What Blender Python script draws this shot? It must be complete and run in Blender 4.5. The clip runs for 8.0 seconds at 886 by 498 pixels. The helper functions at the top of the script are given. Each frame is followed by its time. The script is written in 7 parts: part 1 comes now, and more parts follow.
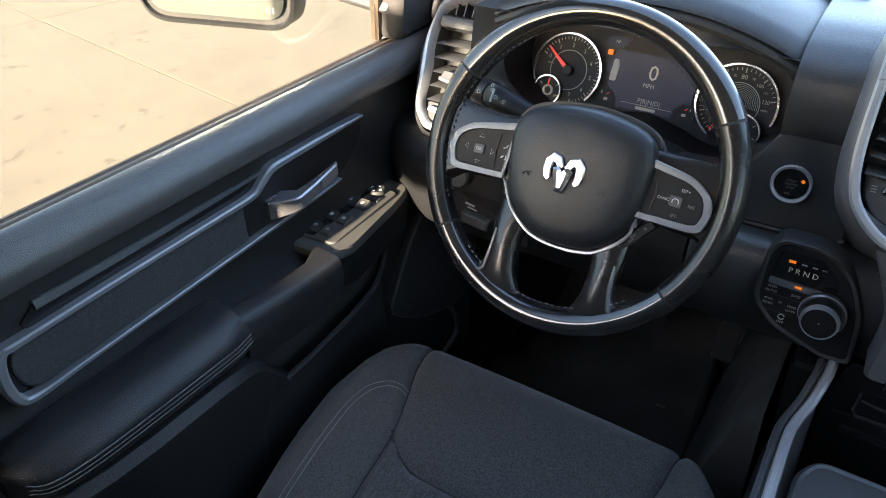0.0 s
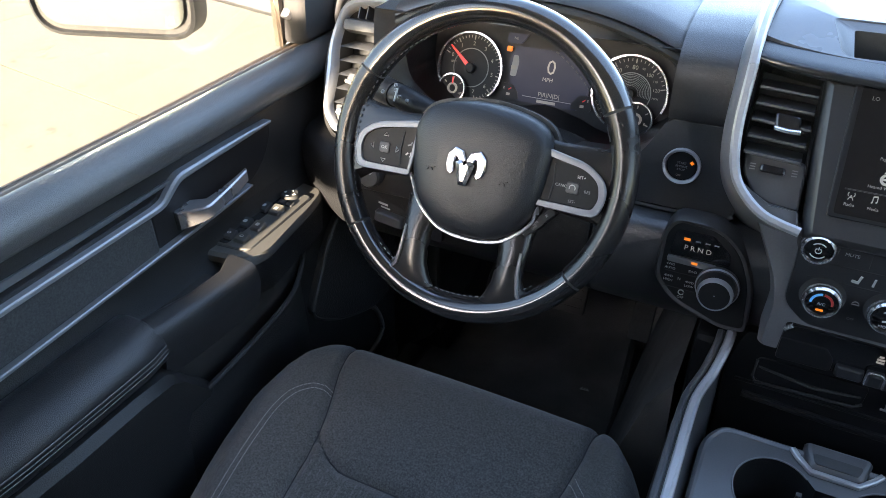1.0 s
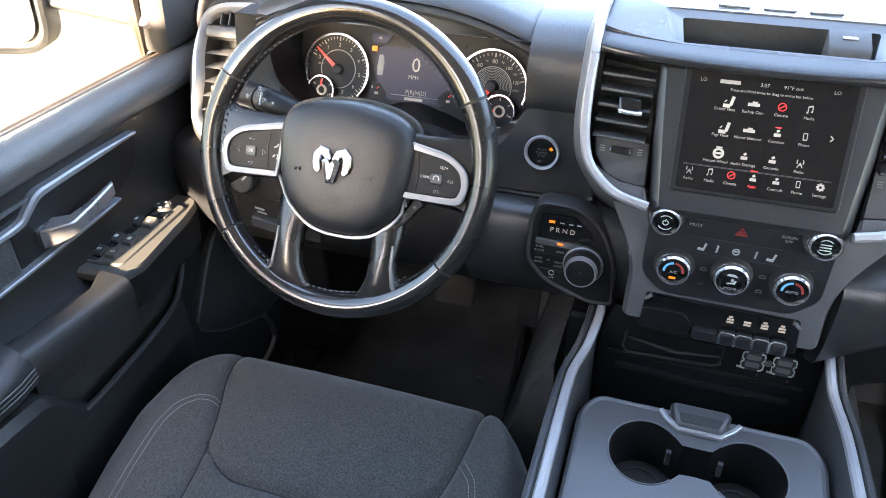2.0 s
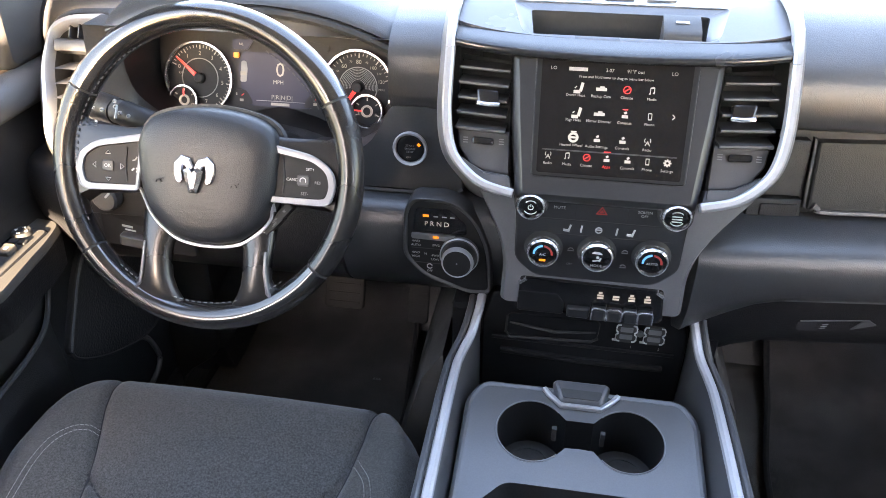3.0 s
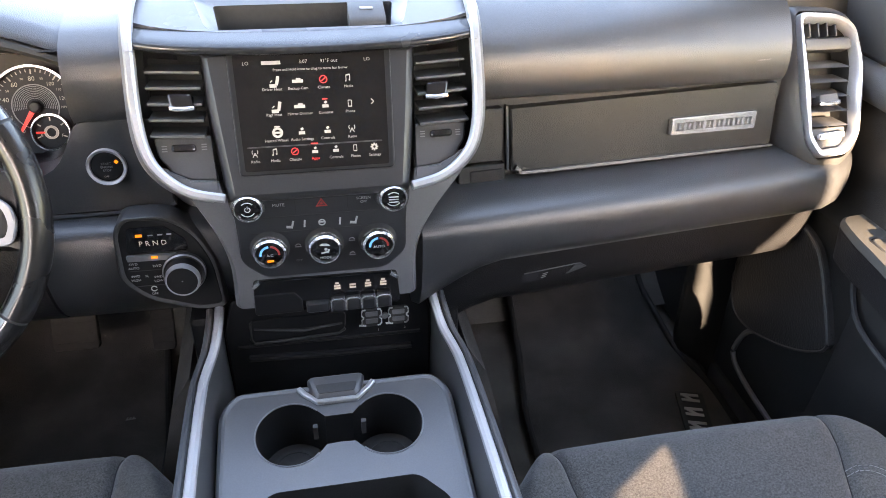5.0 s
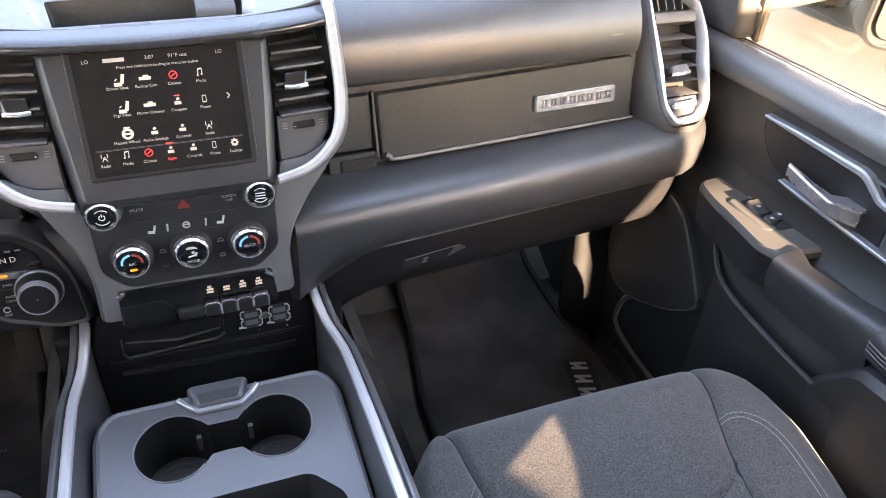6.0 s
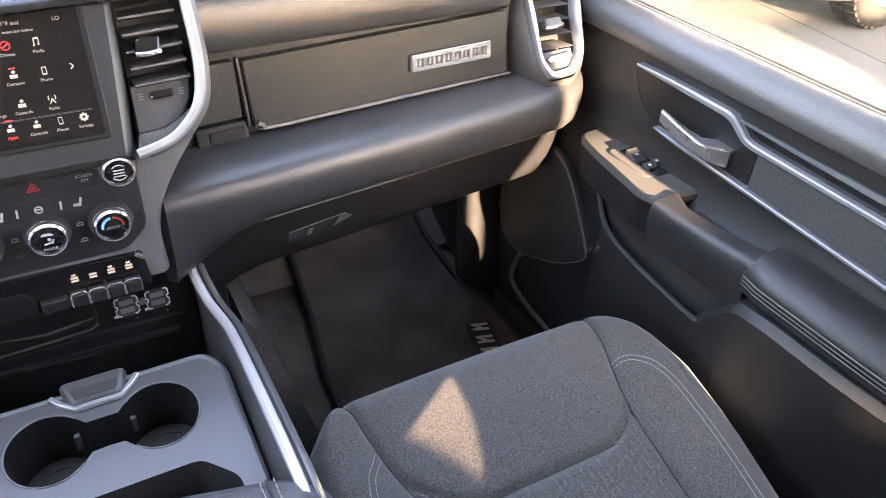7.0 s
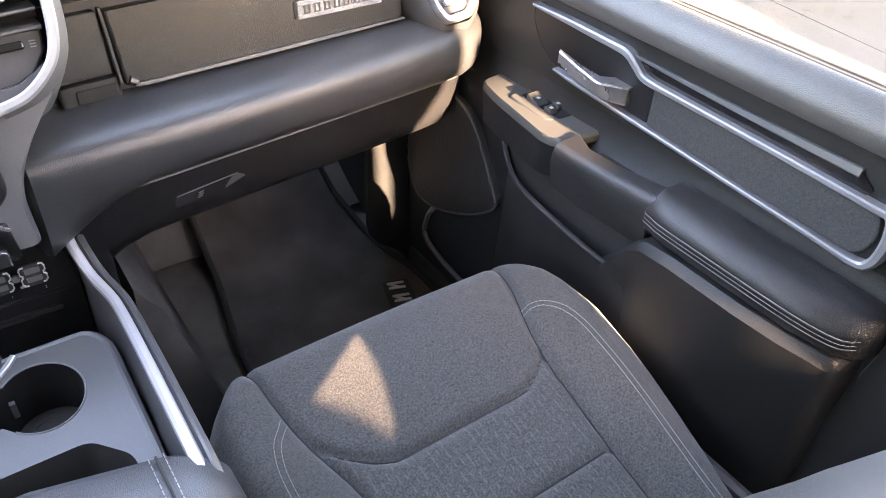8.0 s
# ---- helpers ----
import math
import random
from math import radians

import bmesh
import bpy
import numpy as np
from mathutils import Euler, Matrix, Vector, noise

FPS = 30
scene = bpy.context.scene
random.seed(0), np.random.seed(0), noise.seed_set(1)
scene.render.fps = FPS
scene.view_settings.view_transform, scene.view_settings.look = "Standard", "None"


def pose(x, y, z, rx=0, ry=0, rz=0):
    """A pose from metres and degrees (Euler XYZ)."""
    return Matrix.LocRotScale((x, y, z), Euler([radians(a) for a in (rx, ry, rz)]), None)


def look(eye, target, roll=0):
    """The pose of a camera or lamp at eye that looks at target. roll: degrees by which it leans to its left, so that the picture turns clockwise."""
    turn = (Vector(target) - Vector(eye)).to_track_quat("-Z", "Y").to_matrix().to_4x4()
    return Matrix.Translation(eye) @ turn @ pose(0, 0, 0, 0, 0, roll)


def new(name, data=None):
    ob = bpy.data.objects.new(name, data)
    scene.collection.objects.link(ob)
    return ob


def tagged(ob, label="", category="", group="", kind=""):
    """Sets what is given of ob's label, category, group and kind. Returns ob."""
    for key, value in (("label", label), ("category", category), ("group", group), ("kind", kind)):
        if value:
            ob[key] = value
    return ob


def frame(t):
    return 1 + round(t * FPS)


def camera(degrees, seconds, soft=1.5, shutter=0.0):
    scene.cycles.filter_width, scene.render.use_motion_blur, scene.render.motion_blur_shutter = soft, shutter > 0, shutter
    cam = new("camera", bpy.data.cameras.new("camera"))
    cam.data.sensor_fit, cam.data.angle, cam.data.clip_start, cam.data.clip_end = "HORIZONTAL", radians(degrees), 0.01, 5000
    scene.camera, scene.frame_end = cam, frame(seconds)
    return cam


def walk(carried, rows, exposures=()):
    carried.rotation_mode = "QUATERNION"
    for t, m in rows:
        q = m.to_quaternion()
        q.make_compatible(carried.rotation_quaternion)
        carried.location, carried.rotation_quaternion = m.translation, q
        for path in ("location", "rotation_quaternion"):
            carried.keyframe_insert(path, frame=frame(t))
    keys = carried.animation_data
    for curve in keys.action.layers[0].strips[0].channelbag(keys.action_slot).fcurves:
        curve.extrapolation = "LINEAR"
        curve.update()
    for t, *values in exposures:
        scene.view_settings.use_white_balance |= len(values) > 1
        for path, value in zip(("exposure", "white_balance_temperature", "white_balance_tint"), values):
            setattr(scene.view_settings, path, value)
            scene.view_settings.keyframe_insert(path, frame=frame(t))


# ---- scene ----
# the camera: seconds, place, turn (x, y, z in degrees)
cam = camera(61.53, 8.0, 0.8)
ROWS = [
    (0.0, -0.1795, -0.8064, 1.1810, 55.782, 0.792, 33.012),
    (0.5, -0.1624, -0.8077, 1.1843, 55.884, 1.038, 30.375),
    (1.0, -0.1449, -0.8115, 1.1831, 55.997, 0.831, 26.782),
    (1.5, -0.1202, -0.8152, 1.1835, 56.075, 0.575, 22.628),
    (3.0, -0.0632, -0.8225, 1.1782, 56.626, 0.096, 9.436),
    (3.5, -0.0453, -0.8176, 1.1771, 56.517, 0.078, 4.562),
    (4.0, -0.0314, -0.8145, 1.1736, 56.641, -0.365, -0.517),
    (4.5, -0.0235, -0.8136, 1.1734, 56.574, -0.967, -5.895),
    (6.0, 0.0118, -0.8132, 1.1698, 55.740, -1.960, -20.212),
    (6.5, 0.0291, -0.8172, 1.1600, 55.134, -2.257, -24.657),
    (7.0, 0.0438, -0.8165, 1.1483, 54.049, -2.467, -28.564),
    (7.5, 0.0662, -0.8188, 1.1338, 52.780, -2.566, -31.953),
    (8.0, 0.0881, -0.8213, 1.1168, 51.575, -2.933, -34.962),
]
EXPOSURES = [(0.0, 4.93, 6800, 18), (1.0, 5.37, 6750, 19), (1.5, 5.84, 6950, 20), (3.0, 6.42, 7700, 26), (4.5, 6.42, 7950, 26), (6.5, 6.59, 8350, 31), (8.0, 6.78, 8450, 32)]
walk(cam, [(t, pose(x, y, z, a, b, c)) for t, x, y, z, a, b, c in ROWS], EXPOSURES)
# ---- end of walk ----

# ---- light ----
SUN_TURN, SUN_HEIGHT = 0.3, 14.0     # degrees left of straight behind, above the horizon
world = bpy.data.worlds.new("sky")
scene.world = world
world.use_nodes = True
wn = world.node_tree
sky = wn.nodes.new("ShaderNodeTexSky")
sky.sky_type = "NISHITA"
sky.sun_disc = False
sky.sun_elevation = radians(SUN_HEIGHT)
sky.sun_rotation = radians(180 + SUN_TURN)
wn.links.new(sky.outputs[0], wn.nodes["Background"].inputs[0])
wn.nodes["Background"].inputs[1].default_value = 0.09
sun = new("sun", bpy.data.lights.new("sun", "SUN"))
sun.data.energy = 2.0
sun.data.angle = radians(0.6)
sun.data.color = (1.0, 0.86, 0.65)
toward_sun = Vector((-math.sin(radians(SUN_TURN)) * math.cos(radians(SUN_HEIGHT)), -math.cos(radians(SUN_TURN)) * math.cos(radians(SUN_HEIGHT)), math.sin(radians(SUN_HEIGHT))))
sun.matrix_basis = look((0, 0, 6), Vector((0, 0, 6)) - toward_sun)

# added narrow lamp, standing in for the passenger mirror's reflected sun on the seat
patch_lamp = new("seat_patch_lamp", bpy.data.lights.new("seat_patch_lamp", "AREA"))
# sized and placed from the outline of the bright patch on the cushion
patch_lamp.data.shape, patch_lamp.data.size, patch_lamp.data.size_y = "RECTANGLE", 0.086, 0.142
patch_lamp.data.spread = radians(1.2)
patch_lamp.data.energy = 0.0036
patch_lamp.data.color = (1.0, 0.84, 0.60)
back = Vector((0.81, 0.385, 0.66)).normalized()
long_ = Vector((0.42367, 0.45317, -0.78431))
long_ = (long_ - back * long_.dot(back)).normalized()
patch_lamp.matrix_basis = Matrix((long_, back.cross(long_), back)).transposed().to_4x4()
patch_lamp.location = (1.050, 0.0186, 0.8854)


# ---- materials ----
def material(name, colour, rough=0.5, metal=0.0, spread=0.15, grain=300.0, bump=0.0, bump_scale=600.0, cells=False, wear=8.0, spec=0.5, emit=0.0, coat=0.0, ramp=(0.35, 0.65)):
    """A surface with a base colour varied at two scales, an uneven gloss and a fine relief."""
    m = bpy.data.materials.new(name)
    m.use_nodes = True
    t = m.node_tree
    b = t.nodes["Principled BSDF"]
    at = t.nodes.new("ShaderNodeTexCoord")
    fine, wide = t.nodes.new("ShaderNodeTexNoise"), t.nodes.new("ShaderNodeTexNoise")
    fine.inputs["Scale"].default_value, wide.inputs["Scale"].default_value = grain, wear
    fine.inputs["Detail"].default_value, wide.inputs["Detail"].default_value = 3, 4
    for n in (fine, wide):
        t.links.new(at.outputs["Object"], n.inputs["Vector"])
    add = t.nodes.new("ShaderNodeMath")
    add.operation = "MULTIPLY_ADD"
    add.inputs[1].default_value = 0.5
    half = t.nodes.new("ShaderNodeMath")
    half.operation = "MULTIPLY"
    half.inputs[1].default_value = 0.5
    t.links.new(fine.outputs[0], half.inputs[0])
    t.links.new(wide.outputs[0], add.inputs[0])
    t.links.new(half.outputs[0], add.inputs[2])
    r = t.nodes.new("ShaderNodeValToRGB")
    r.color_ramp.elements[0].position, r.color_ramp.elements[1].position = ramp
    r.color_ramp.elements[0].color = (*[c * (1 - spread) for c in colour], 1)
    r.color_ramp.elements[1].color = (*[min(1, c * (1 + spread)) for c in colour], 1)
    t.links.new(add.outputs[0], r.inputs[0])
    t.links.new(r.outputs[0], b.inputs["Base Color"])
    g = t.nodes.new("ShaderNodeMapRange")
    g.inputs["To Min"].default_value, g.inputs["To Max"].default_value = max(0.02, rough - 0.08), min(1, rough + 0.08)
    t.links.new(wide.outputs[0], g.inputs["Value"])
    t.links.new(g.outputs[0], b.inputs["Roughness"])
    b.inputs["Metallic"].default_value = metal
    b.inputs["Specular IOR Level"].default_value = spec
    b.inputs["Coat Weight"].default_value = coat
    b.inputs["Coat Roughness"].default_value = 0.1
    if bump:
        k = t.nodes.new("ShaderNodeBump")
        k.inputs["Strength"].default_value, k.inputs["Distance"].default_value = bump, 0.001
        if cells:
            v = t.nodes.new("ShaderNodeTexVoronoi")
            v.feature = "SMOOTH_F1"
            v.inputs["Scale"].default_value = bump_scale
            warp = t.nodes.new("ShaderNodeMixRGB")
            warp.inputs[0].default_value = 0.0035
            t.links.new(at.outputs["Object"], warp.inputs[1])
            t.links.new(wide.outputs[1], warp.inputs[2])
            t.links.new(warp.outputs[0], v.inputs["Vector"])
            t.links.new(v.outputs["Distance"], k.inputs["Height"])
        else:
            v = t.nodes.new("ShaderNodeTexNoise")
            v.inputs["Scale"].default_value = bump_scale
            t.links.new(at.outputs["Object"], v.inputs["Vector"])
            t.links.new(v.outputs[0], k.inputs["Height"])
        t.links.new(k.outputs[0], b.inputs["Normal"])
    if emit:
        b.inputs["Emission Color"].default_value = (*colour, 1)
        b.inputs["Emission Strength"].default_value = emit
    return m


def cloth(name, colour, rib=0.0):
    """Woven seat cloth: heathered yarn, and rows of pale flecks along the seat where it is ribbed."""
    m = material(name, colour, 0.85, 0, 0.54, 820, 0.6, 800, wear=380, spec=0.2, ramp=(0.37, 0.63))
    t = m.node_tree
    b = t.nodes["Principled BSDF"]
    b.inputs["Sheen Weight"].default_value = 0.2
    b.inputs["Sheen Roughness"].default_value = 0.5
    if rib:
        at, n, wv = t.nodes.new("ShaderNodeTexCoord"), t.nodes.new("ShaderNodeTexNoise"), t.nodes.new("ShaderNodeTexWave")
        n.inputs["Scale"].default_value = 130.0
        n.inputs["Detail"].default_value = 1
        wv.bands_direction = "X"
        wv.inputs["Scale"].default_value = 32.0
        wv.inputs["Distortion"].default_value = 0.6
        fac = []
        for node, lo_, hi_ in ((n, 0.47, 0.56), (wv, 0.80, 0.98)):
            t.links.new(at.outputs["Object"], node.inputs["Vector"])
            r = t.nodes.new("ShaderNodeMapRange")
            r.inputs["From Min"].default_value, r.inputs["From Max"].default_value = lo_, hi_
            t.links.new(node.outputs["Fac"], r.inputs["Value"])
            fac.append(r)
        mul, amount = t.nodes.new("ShaderNodeMath"), t.nodes.new("ShaderNodeMath")
        mul.operation = amount.operation = "MULTIPLY"
        amount.inputs[1].default_value = rib
        t.links.new(fac[0].outputs[0], mul.inputs[0])
        t.links.new(fac[1].outputs[0], mul.inputs[1])
        t.links.new(mul.outputs[0], amount.inputs[0])
        x = t.nodes.new("ShaderNodeMixRGB")
        x.inputs[2].default_value = (*[c * 2.2 for c in colour], 1)
        old = b.inputs["Base Color"].links[0].from_socket
        t.links.new(amount.outputs[0], x.inputs[0])
        t.links.new(old, x.inputs[1])
        t.links.new(x.outputs[0], b.inputs["Base Color"])
    return m


def pane_glass(name, tint, gloss=0.9):
    m = bpy.data.materials.new(name)
    m.use_nodes = True
    t = m.node_tree
    t.nodes.clear()
    out, mix = t.nodes.new("ShaderNodeOutputMaterial"), t.nodes.new("ShaderNodeMixShader")
    clear, shine, edge = t.nodes.new("ShaderNodeBsdfTransparent"), t.nodes.new("ShaderNodeBsdfGlossy"), t.nodes.new("ShaderNodeLayerWeight")
    clear.inputs[0].default_value = (*tint, 1)
    shine.inputs["Roughness"].default_value = 0.02
    steep, scale = t.nodes.new("ShaderNodeMath"), t.nodes.new("ShaderNodeMath")
    steep.operation, scale.operation = "POWER", "MULTIPLY_ADD"
    steep.inputs[1].default_value, scale.inputs[1].default_value, scale.inputs[2].default_value = 4.0, 0.35, 0.02
    edge.inputs[0].default_value = 0.5
    t.links.new(edge.outputs["Facing"], steep.inputs[0])
    t.links.new(steep.outputs[0], scale.inputs[0])
    t.links.new(scale.outputs[0], mix.inputs[0])
    t.links.new(clear.outputs[0], mix.inputs[1])
    t.links.new(shine.outputs[0], mix.inputs[2])
    t.links.new(mix.outputs[0], out.inputs[0])
    return m


def concrete(name, colour):
    m = material(name, colour, 0.85, 0, 0.08, 60, 0.4, 120, wear=5)
    t = m.node_tree
    b = t.nodes["Principled BSDF"]
    info, hue = t.nodes.new("ShaderNodeObjectInfo"), t.nodes.new("ShaderNodeHueSaturation")
    span = t.nodes.new("ShaderNodeMapRange")
    span.inputs["To Min"].default_value, span.inputs["To Max"].default_value = 0.98, 1.02
    old = b.inputs["Base Color"].links[0].from_socket
    t.links.new(info.outputs["Random"], span.inputs["Value"])
    t.links.new(span.outputs[0], hue.inputs["Value"])
    t.links.new(old, hue.inputs["Color"])
    # scattered dark specks, stains and worn patches
    at, spot, cloud = t.nodes.new("ShaderNodeTexCoord"), t.nodes.new("ShaderNodeTexNoise"), t.nodes.new("ShaderNodeTexNoise")
    last = hue.outputs[0]
    for node, scale, lo_, hi_, amount, tone in ((spot, 11.0, 0.64, 0.68, 0.55, 0.40), (cloud, 1.3, 0.46, 0.68, 0.40, 0.74)):
        node.inputs["Scale"].default_value, node.inputs["Detail"].default_value = scale, 5
        t.links.new(at.outputs["Object"], node.inputs["Vector"])
        r, mix = t.nodes.new("ShaderNodeMapRange"), t.nodes.new("ShaderNodeMixRGB")
        r.inputs["From Min"].default_value, r.inputs["From Max"].default_value, r.inputs["To Max"].default_value = lo_, hi_, amount
        t.links.new(node.outputs["Fac"], r.inputs["Value"])
        t.links.new(r.outputs[0], mix.inputs[0])
        t.links.new(last, mix.inputs[1])
        mix.inputs[2].default_value = (*[c * tone for c in colour], 1)
        last = mix.outputs[0]
    t.links.new(last, b.inputs["Base Color"])
    return m


SOFT = material("soft_touch_vinyl", (0.032, 0.033, 0.035), 0.35, 0, 0.18, 350, 0.26, 950, True, spec=0.58)
DOORSOFT = material("door_vinyl", (0.050, 0.050, 0.050), 0.40, 0, 0.2, 350, 0.45, 900, True, spec=0.58)
LEATHER = material("stitched_vinyl", (0.020, 0.020, 0.021), 0.34, 0, 0.14, 350, 0.42, 950, True, spec=0.38)
LIDVINYL = material("lid_vinyl", (0.048, 0.049, 0.053), 0.38, 0, 0.12, 350, 0.5, 750, True, spec=0.6)
PLASTIC = material("black_plastic", (0.040, 0.040, 0.041), 0.45, 0, 0.15, 400, 0.18, 900, spec=0.5)
PANEL = material("door_plastic", (0.016, 0.0165, 0.017), 0.40, 0, 0.25, 400, 0.35, 700, True, spec=0.30)
# Black plastic raised in tone: sunlight on the shelf top put into colour.
SHELF = material("sunlit_shelf_plastic", (0.070, 0.067, 0.062), 0.55, 0, 0.12, 400, 0.2, 900, spec=0.4)
LEVER = material("lever_silver", (0.30, 0.29, 0.30), 0.28, 0.75, 0.06, 500, wear=20)
BLADE = material("blade_grey", (0.072, 0.078, 0.086), 0.32, 0.3, 0.06, 500, wear=20)
DOORTRIM = material("door_trim_silver", (0.20, 0.205, 0.22), 0.40, 0.4, 0.06, 500, wear=20)
UNDER = material("lower_door_plastic", (0.013, 0.013, 0.014), 0.45, 0, 0.18, 350, 0.55, 560, True, spec=0.22)
GLOVE = material("glovebox_vinyl", (0.015, 0.0165, 0.0165), 0.42, 0, 0.14, 350, 0.45, 800, True, spec=0.32)
# Near-black, for the column; in recesses it puts their shade into the colour.
SHADE = material("column_shade_plastic", (0.011, 0.011, 0.012), 0.42, 0, 0.15, 400, 0.2, 900, spec=0.25)
LOUVRE = material("louvre_plastic", (0.056, 0.056, 0.058), 0.40, 0.1, 0.1, 500, 0.1, 900, spec=0.5)
DARK = material("matt_black_plastic", (0.030, 0.030, 0.030), 0.65, 0, 0.2, 400, 0.15, 900, spec=0.4)
GLOSS = material("piano_black", (0.010, 0.010, 0.011), 0.10, 0, 0.1, 200, spec=0.5)
GREY = material("dark_grey_plastic", (0.150, 0.151, 0.156), 0.42, 0.25, 0.08, 500, 0.08, 900, spec=0.5)
CONSOLE = material("grey_console_plastic", (0.090, 0.091, 0.096), 0.33, 0.2, 0.08, 500, 0.08, 900, spec=0.5)
FASCIA = material("charcoal_fascia", (0.022, 0.0225, 0.0245), 0.36, 0, 0.10, 500, 0.10, 900)
SATIN = material("satin_brow", (0.085, 0.088, 0.096), 0.28, 0.10, 0.08, 500, 0.05, 900)
# Dark counterpart of the satin shelf top: the brow's shaded front put into colour.
BROW = material("shaded_gloss_brow", (0.017, 0.018, 0.020), 0.24, 0, 0.25, 90, 0.03, 900, wear=12)
EMBLEM = material("dull_chrome", (0.36, 0.36, 0.38), 0.20, 0.92, 0.05, 300)
RINGSILVER = material("pale_satin_ring", (0.46, 0.46, 0.48), 0.35, 0.25, 0.05, 500)
SILVER = material("satin_silver", (0.38, 0.39, 0.41), 0.32, 0.5, 0.05, 500, wear=20)
CHROME = material("chrome", (0.66, 0.66, 0.68), 0.16, 0.85, 0.04, 300)
BRIGHT = material("silver_badge", (0.70, 0.70, 0.71), 0.22, 0.8, 0.05, 300)
CLOTH = cloth("charcoal_cloth", (0.065, 0.065, 0.0635))
INSERT = cloth("ribbed_charcoal_cloth", (0.065, 0.065, 0.0635), 0.42)
DOORCLOTH = material("door_cloth", (0.050, 0.052, 0.054), 0.9, 0, 0.35, 900, 0.5, 800, wear=420, spec=0.05)
CARPET = material("black_carpet", (0.132, 0.127, 0.118), 0.95, 0, 0.5, 700, 0.9, 700, spec=0.1)
MATCLOTH = material("floor_mat_pile", (0.096, 0.091, 0.086), 0.95, 0, 0.5, 600, 0.9, 500, spec=0.1)
RUBBER = material("rubber", (0.022, 0.021, 0.020), 0.75, 0, 0.25, 120, 0.3, 300)
SEAMTHREAD = material("dull_grey_thread", (0.17, 0.17, 0.165), 0.8, 0, 0.2, 900)
STITCH = material("grey_thread", (0.28, 0.28, 0.27), 0.8, 0, 0.2, 900)
DARKTHREAD = material("dark_thread", (0.040, 0.040, 0.042), 0.8, 0, 0.2, 900)
GRILLE = material("speaker_mesh", (0.030, 0.030, 0.031), 0.45, 0.3, 0.5, 500, 1.0, 260, True, spec=0.5)
WHITE = material("white_print", (0.46, 0.46, 0.45), 0.6, 0, 0.05, 500)
THREAD = material("white_embroidery", (0.62, 0.62, 0.60), 0.8, 0, 0.2, 900)
FAINT = material("grey_print", (0.22, 0.22, 0.22), 0.6, 0, 0.05, 500)
LIT = material("lit_symbol", (0.27, 0.255, 0.22), 0.6, emit=0.019)
LITDIM = material("lit_lettering", (0.24, 0.225, 0.20), 0.6, emit=0.014)
AMBER = material("amber_lamp", (0.60, 0.15, 0.008), 0.5, emit=0.03)
REDLIT = material("red_symbol", (0.60, 0.03, 0.025), 0.5, emit=0.021)
REDPAINT = material("red_print", (0.36, 0.035, 0.03), 0.5)
BLUEPAINT = material("blue_print", (0.06, 0.28, 0.60), 0.5, emit=0.015)
NEEDLE = material("needle_red", (0.70, 0.03, 0.02), 0.4, emit=0.018)
DIAL = material("dial_black", (0.026, 0.026, 0.029), 0.6, 0, 0.1, 300, spec=0.22)
SPOKE = material("spoke_silver", (0.130, 0.138, 0.154), 0.36, 0.35, 0.05, 500, wear=20)
DISPLAY = material("display_grey", (0.028, 0.030, 0.044), 0.45, 0, 0.1, 20, emit=0.022, spec=0.12)
SCREEN = material("screen_glass", (0.010, 0.009, 0.009), 0.06, 0, 0.1, 50, spec=0.3)
WOOL = material("headliner_cloth", (0.72, 0.70, 0.66), 0.95, 0, 0.06, 500, 0.3, 600)
PILLAR = material("pillar_cloth", (0.036, 0.035, 0.034), 0.85, 0, 0.15, 500, 0.3, 700)
WEATHER = material("window_seal", (0.105, 0.080, 0.060), 0.65, 0, 0.2, 200, 0.2, 400)
PAINT = material("grey_car_paint", (0.12, 0.12, 0.125), 0.42, 0.3, 0.05, 300)
TYRE = material("tyre_rubber", (0.014, 0.013, 0.012), 0.8, 0, 0.25, 60, 0.4, 150)
SLAB = concrete("cream_concrete", (0.285, 0.213, 0.124))
# Same concrete darkened: shade over the yard's right side put into its colour.
SHADEDSLAB = concrete("shaded_concrete", (0.105, 0.097, 0.083))
JOINT = material("joint_dirt", (0.20, 0.155, 0.10), 0.95, 0, 0.3, 30)
# Tinted beyond plain door glass, so the sunlit yard shows darker through it.
GLASS = pane_glass("dimming_door_glass", (0.60, 0.62, 0.61))
PRIVACY = pane_glass("sun_dimming_glass", (0.74, 0.75, 0.74))
CLEAR = pane_glass("windscreen_glass", (0.88, 0.90, 0.89))
MIRROR = material("mirror_glass", (0.52, 0.55, 0.51), 0.03, 1.0, 0.02, 50)


# ---- building helpers ----
BASE = {}


def thing(name, base, label, category, group="", kind=""):
    e = new(name)
    e.location = base
    BASE[e.name] = Vector(base)
    return tagged(e, label, category, group, kind)


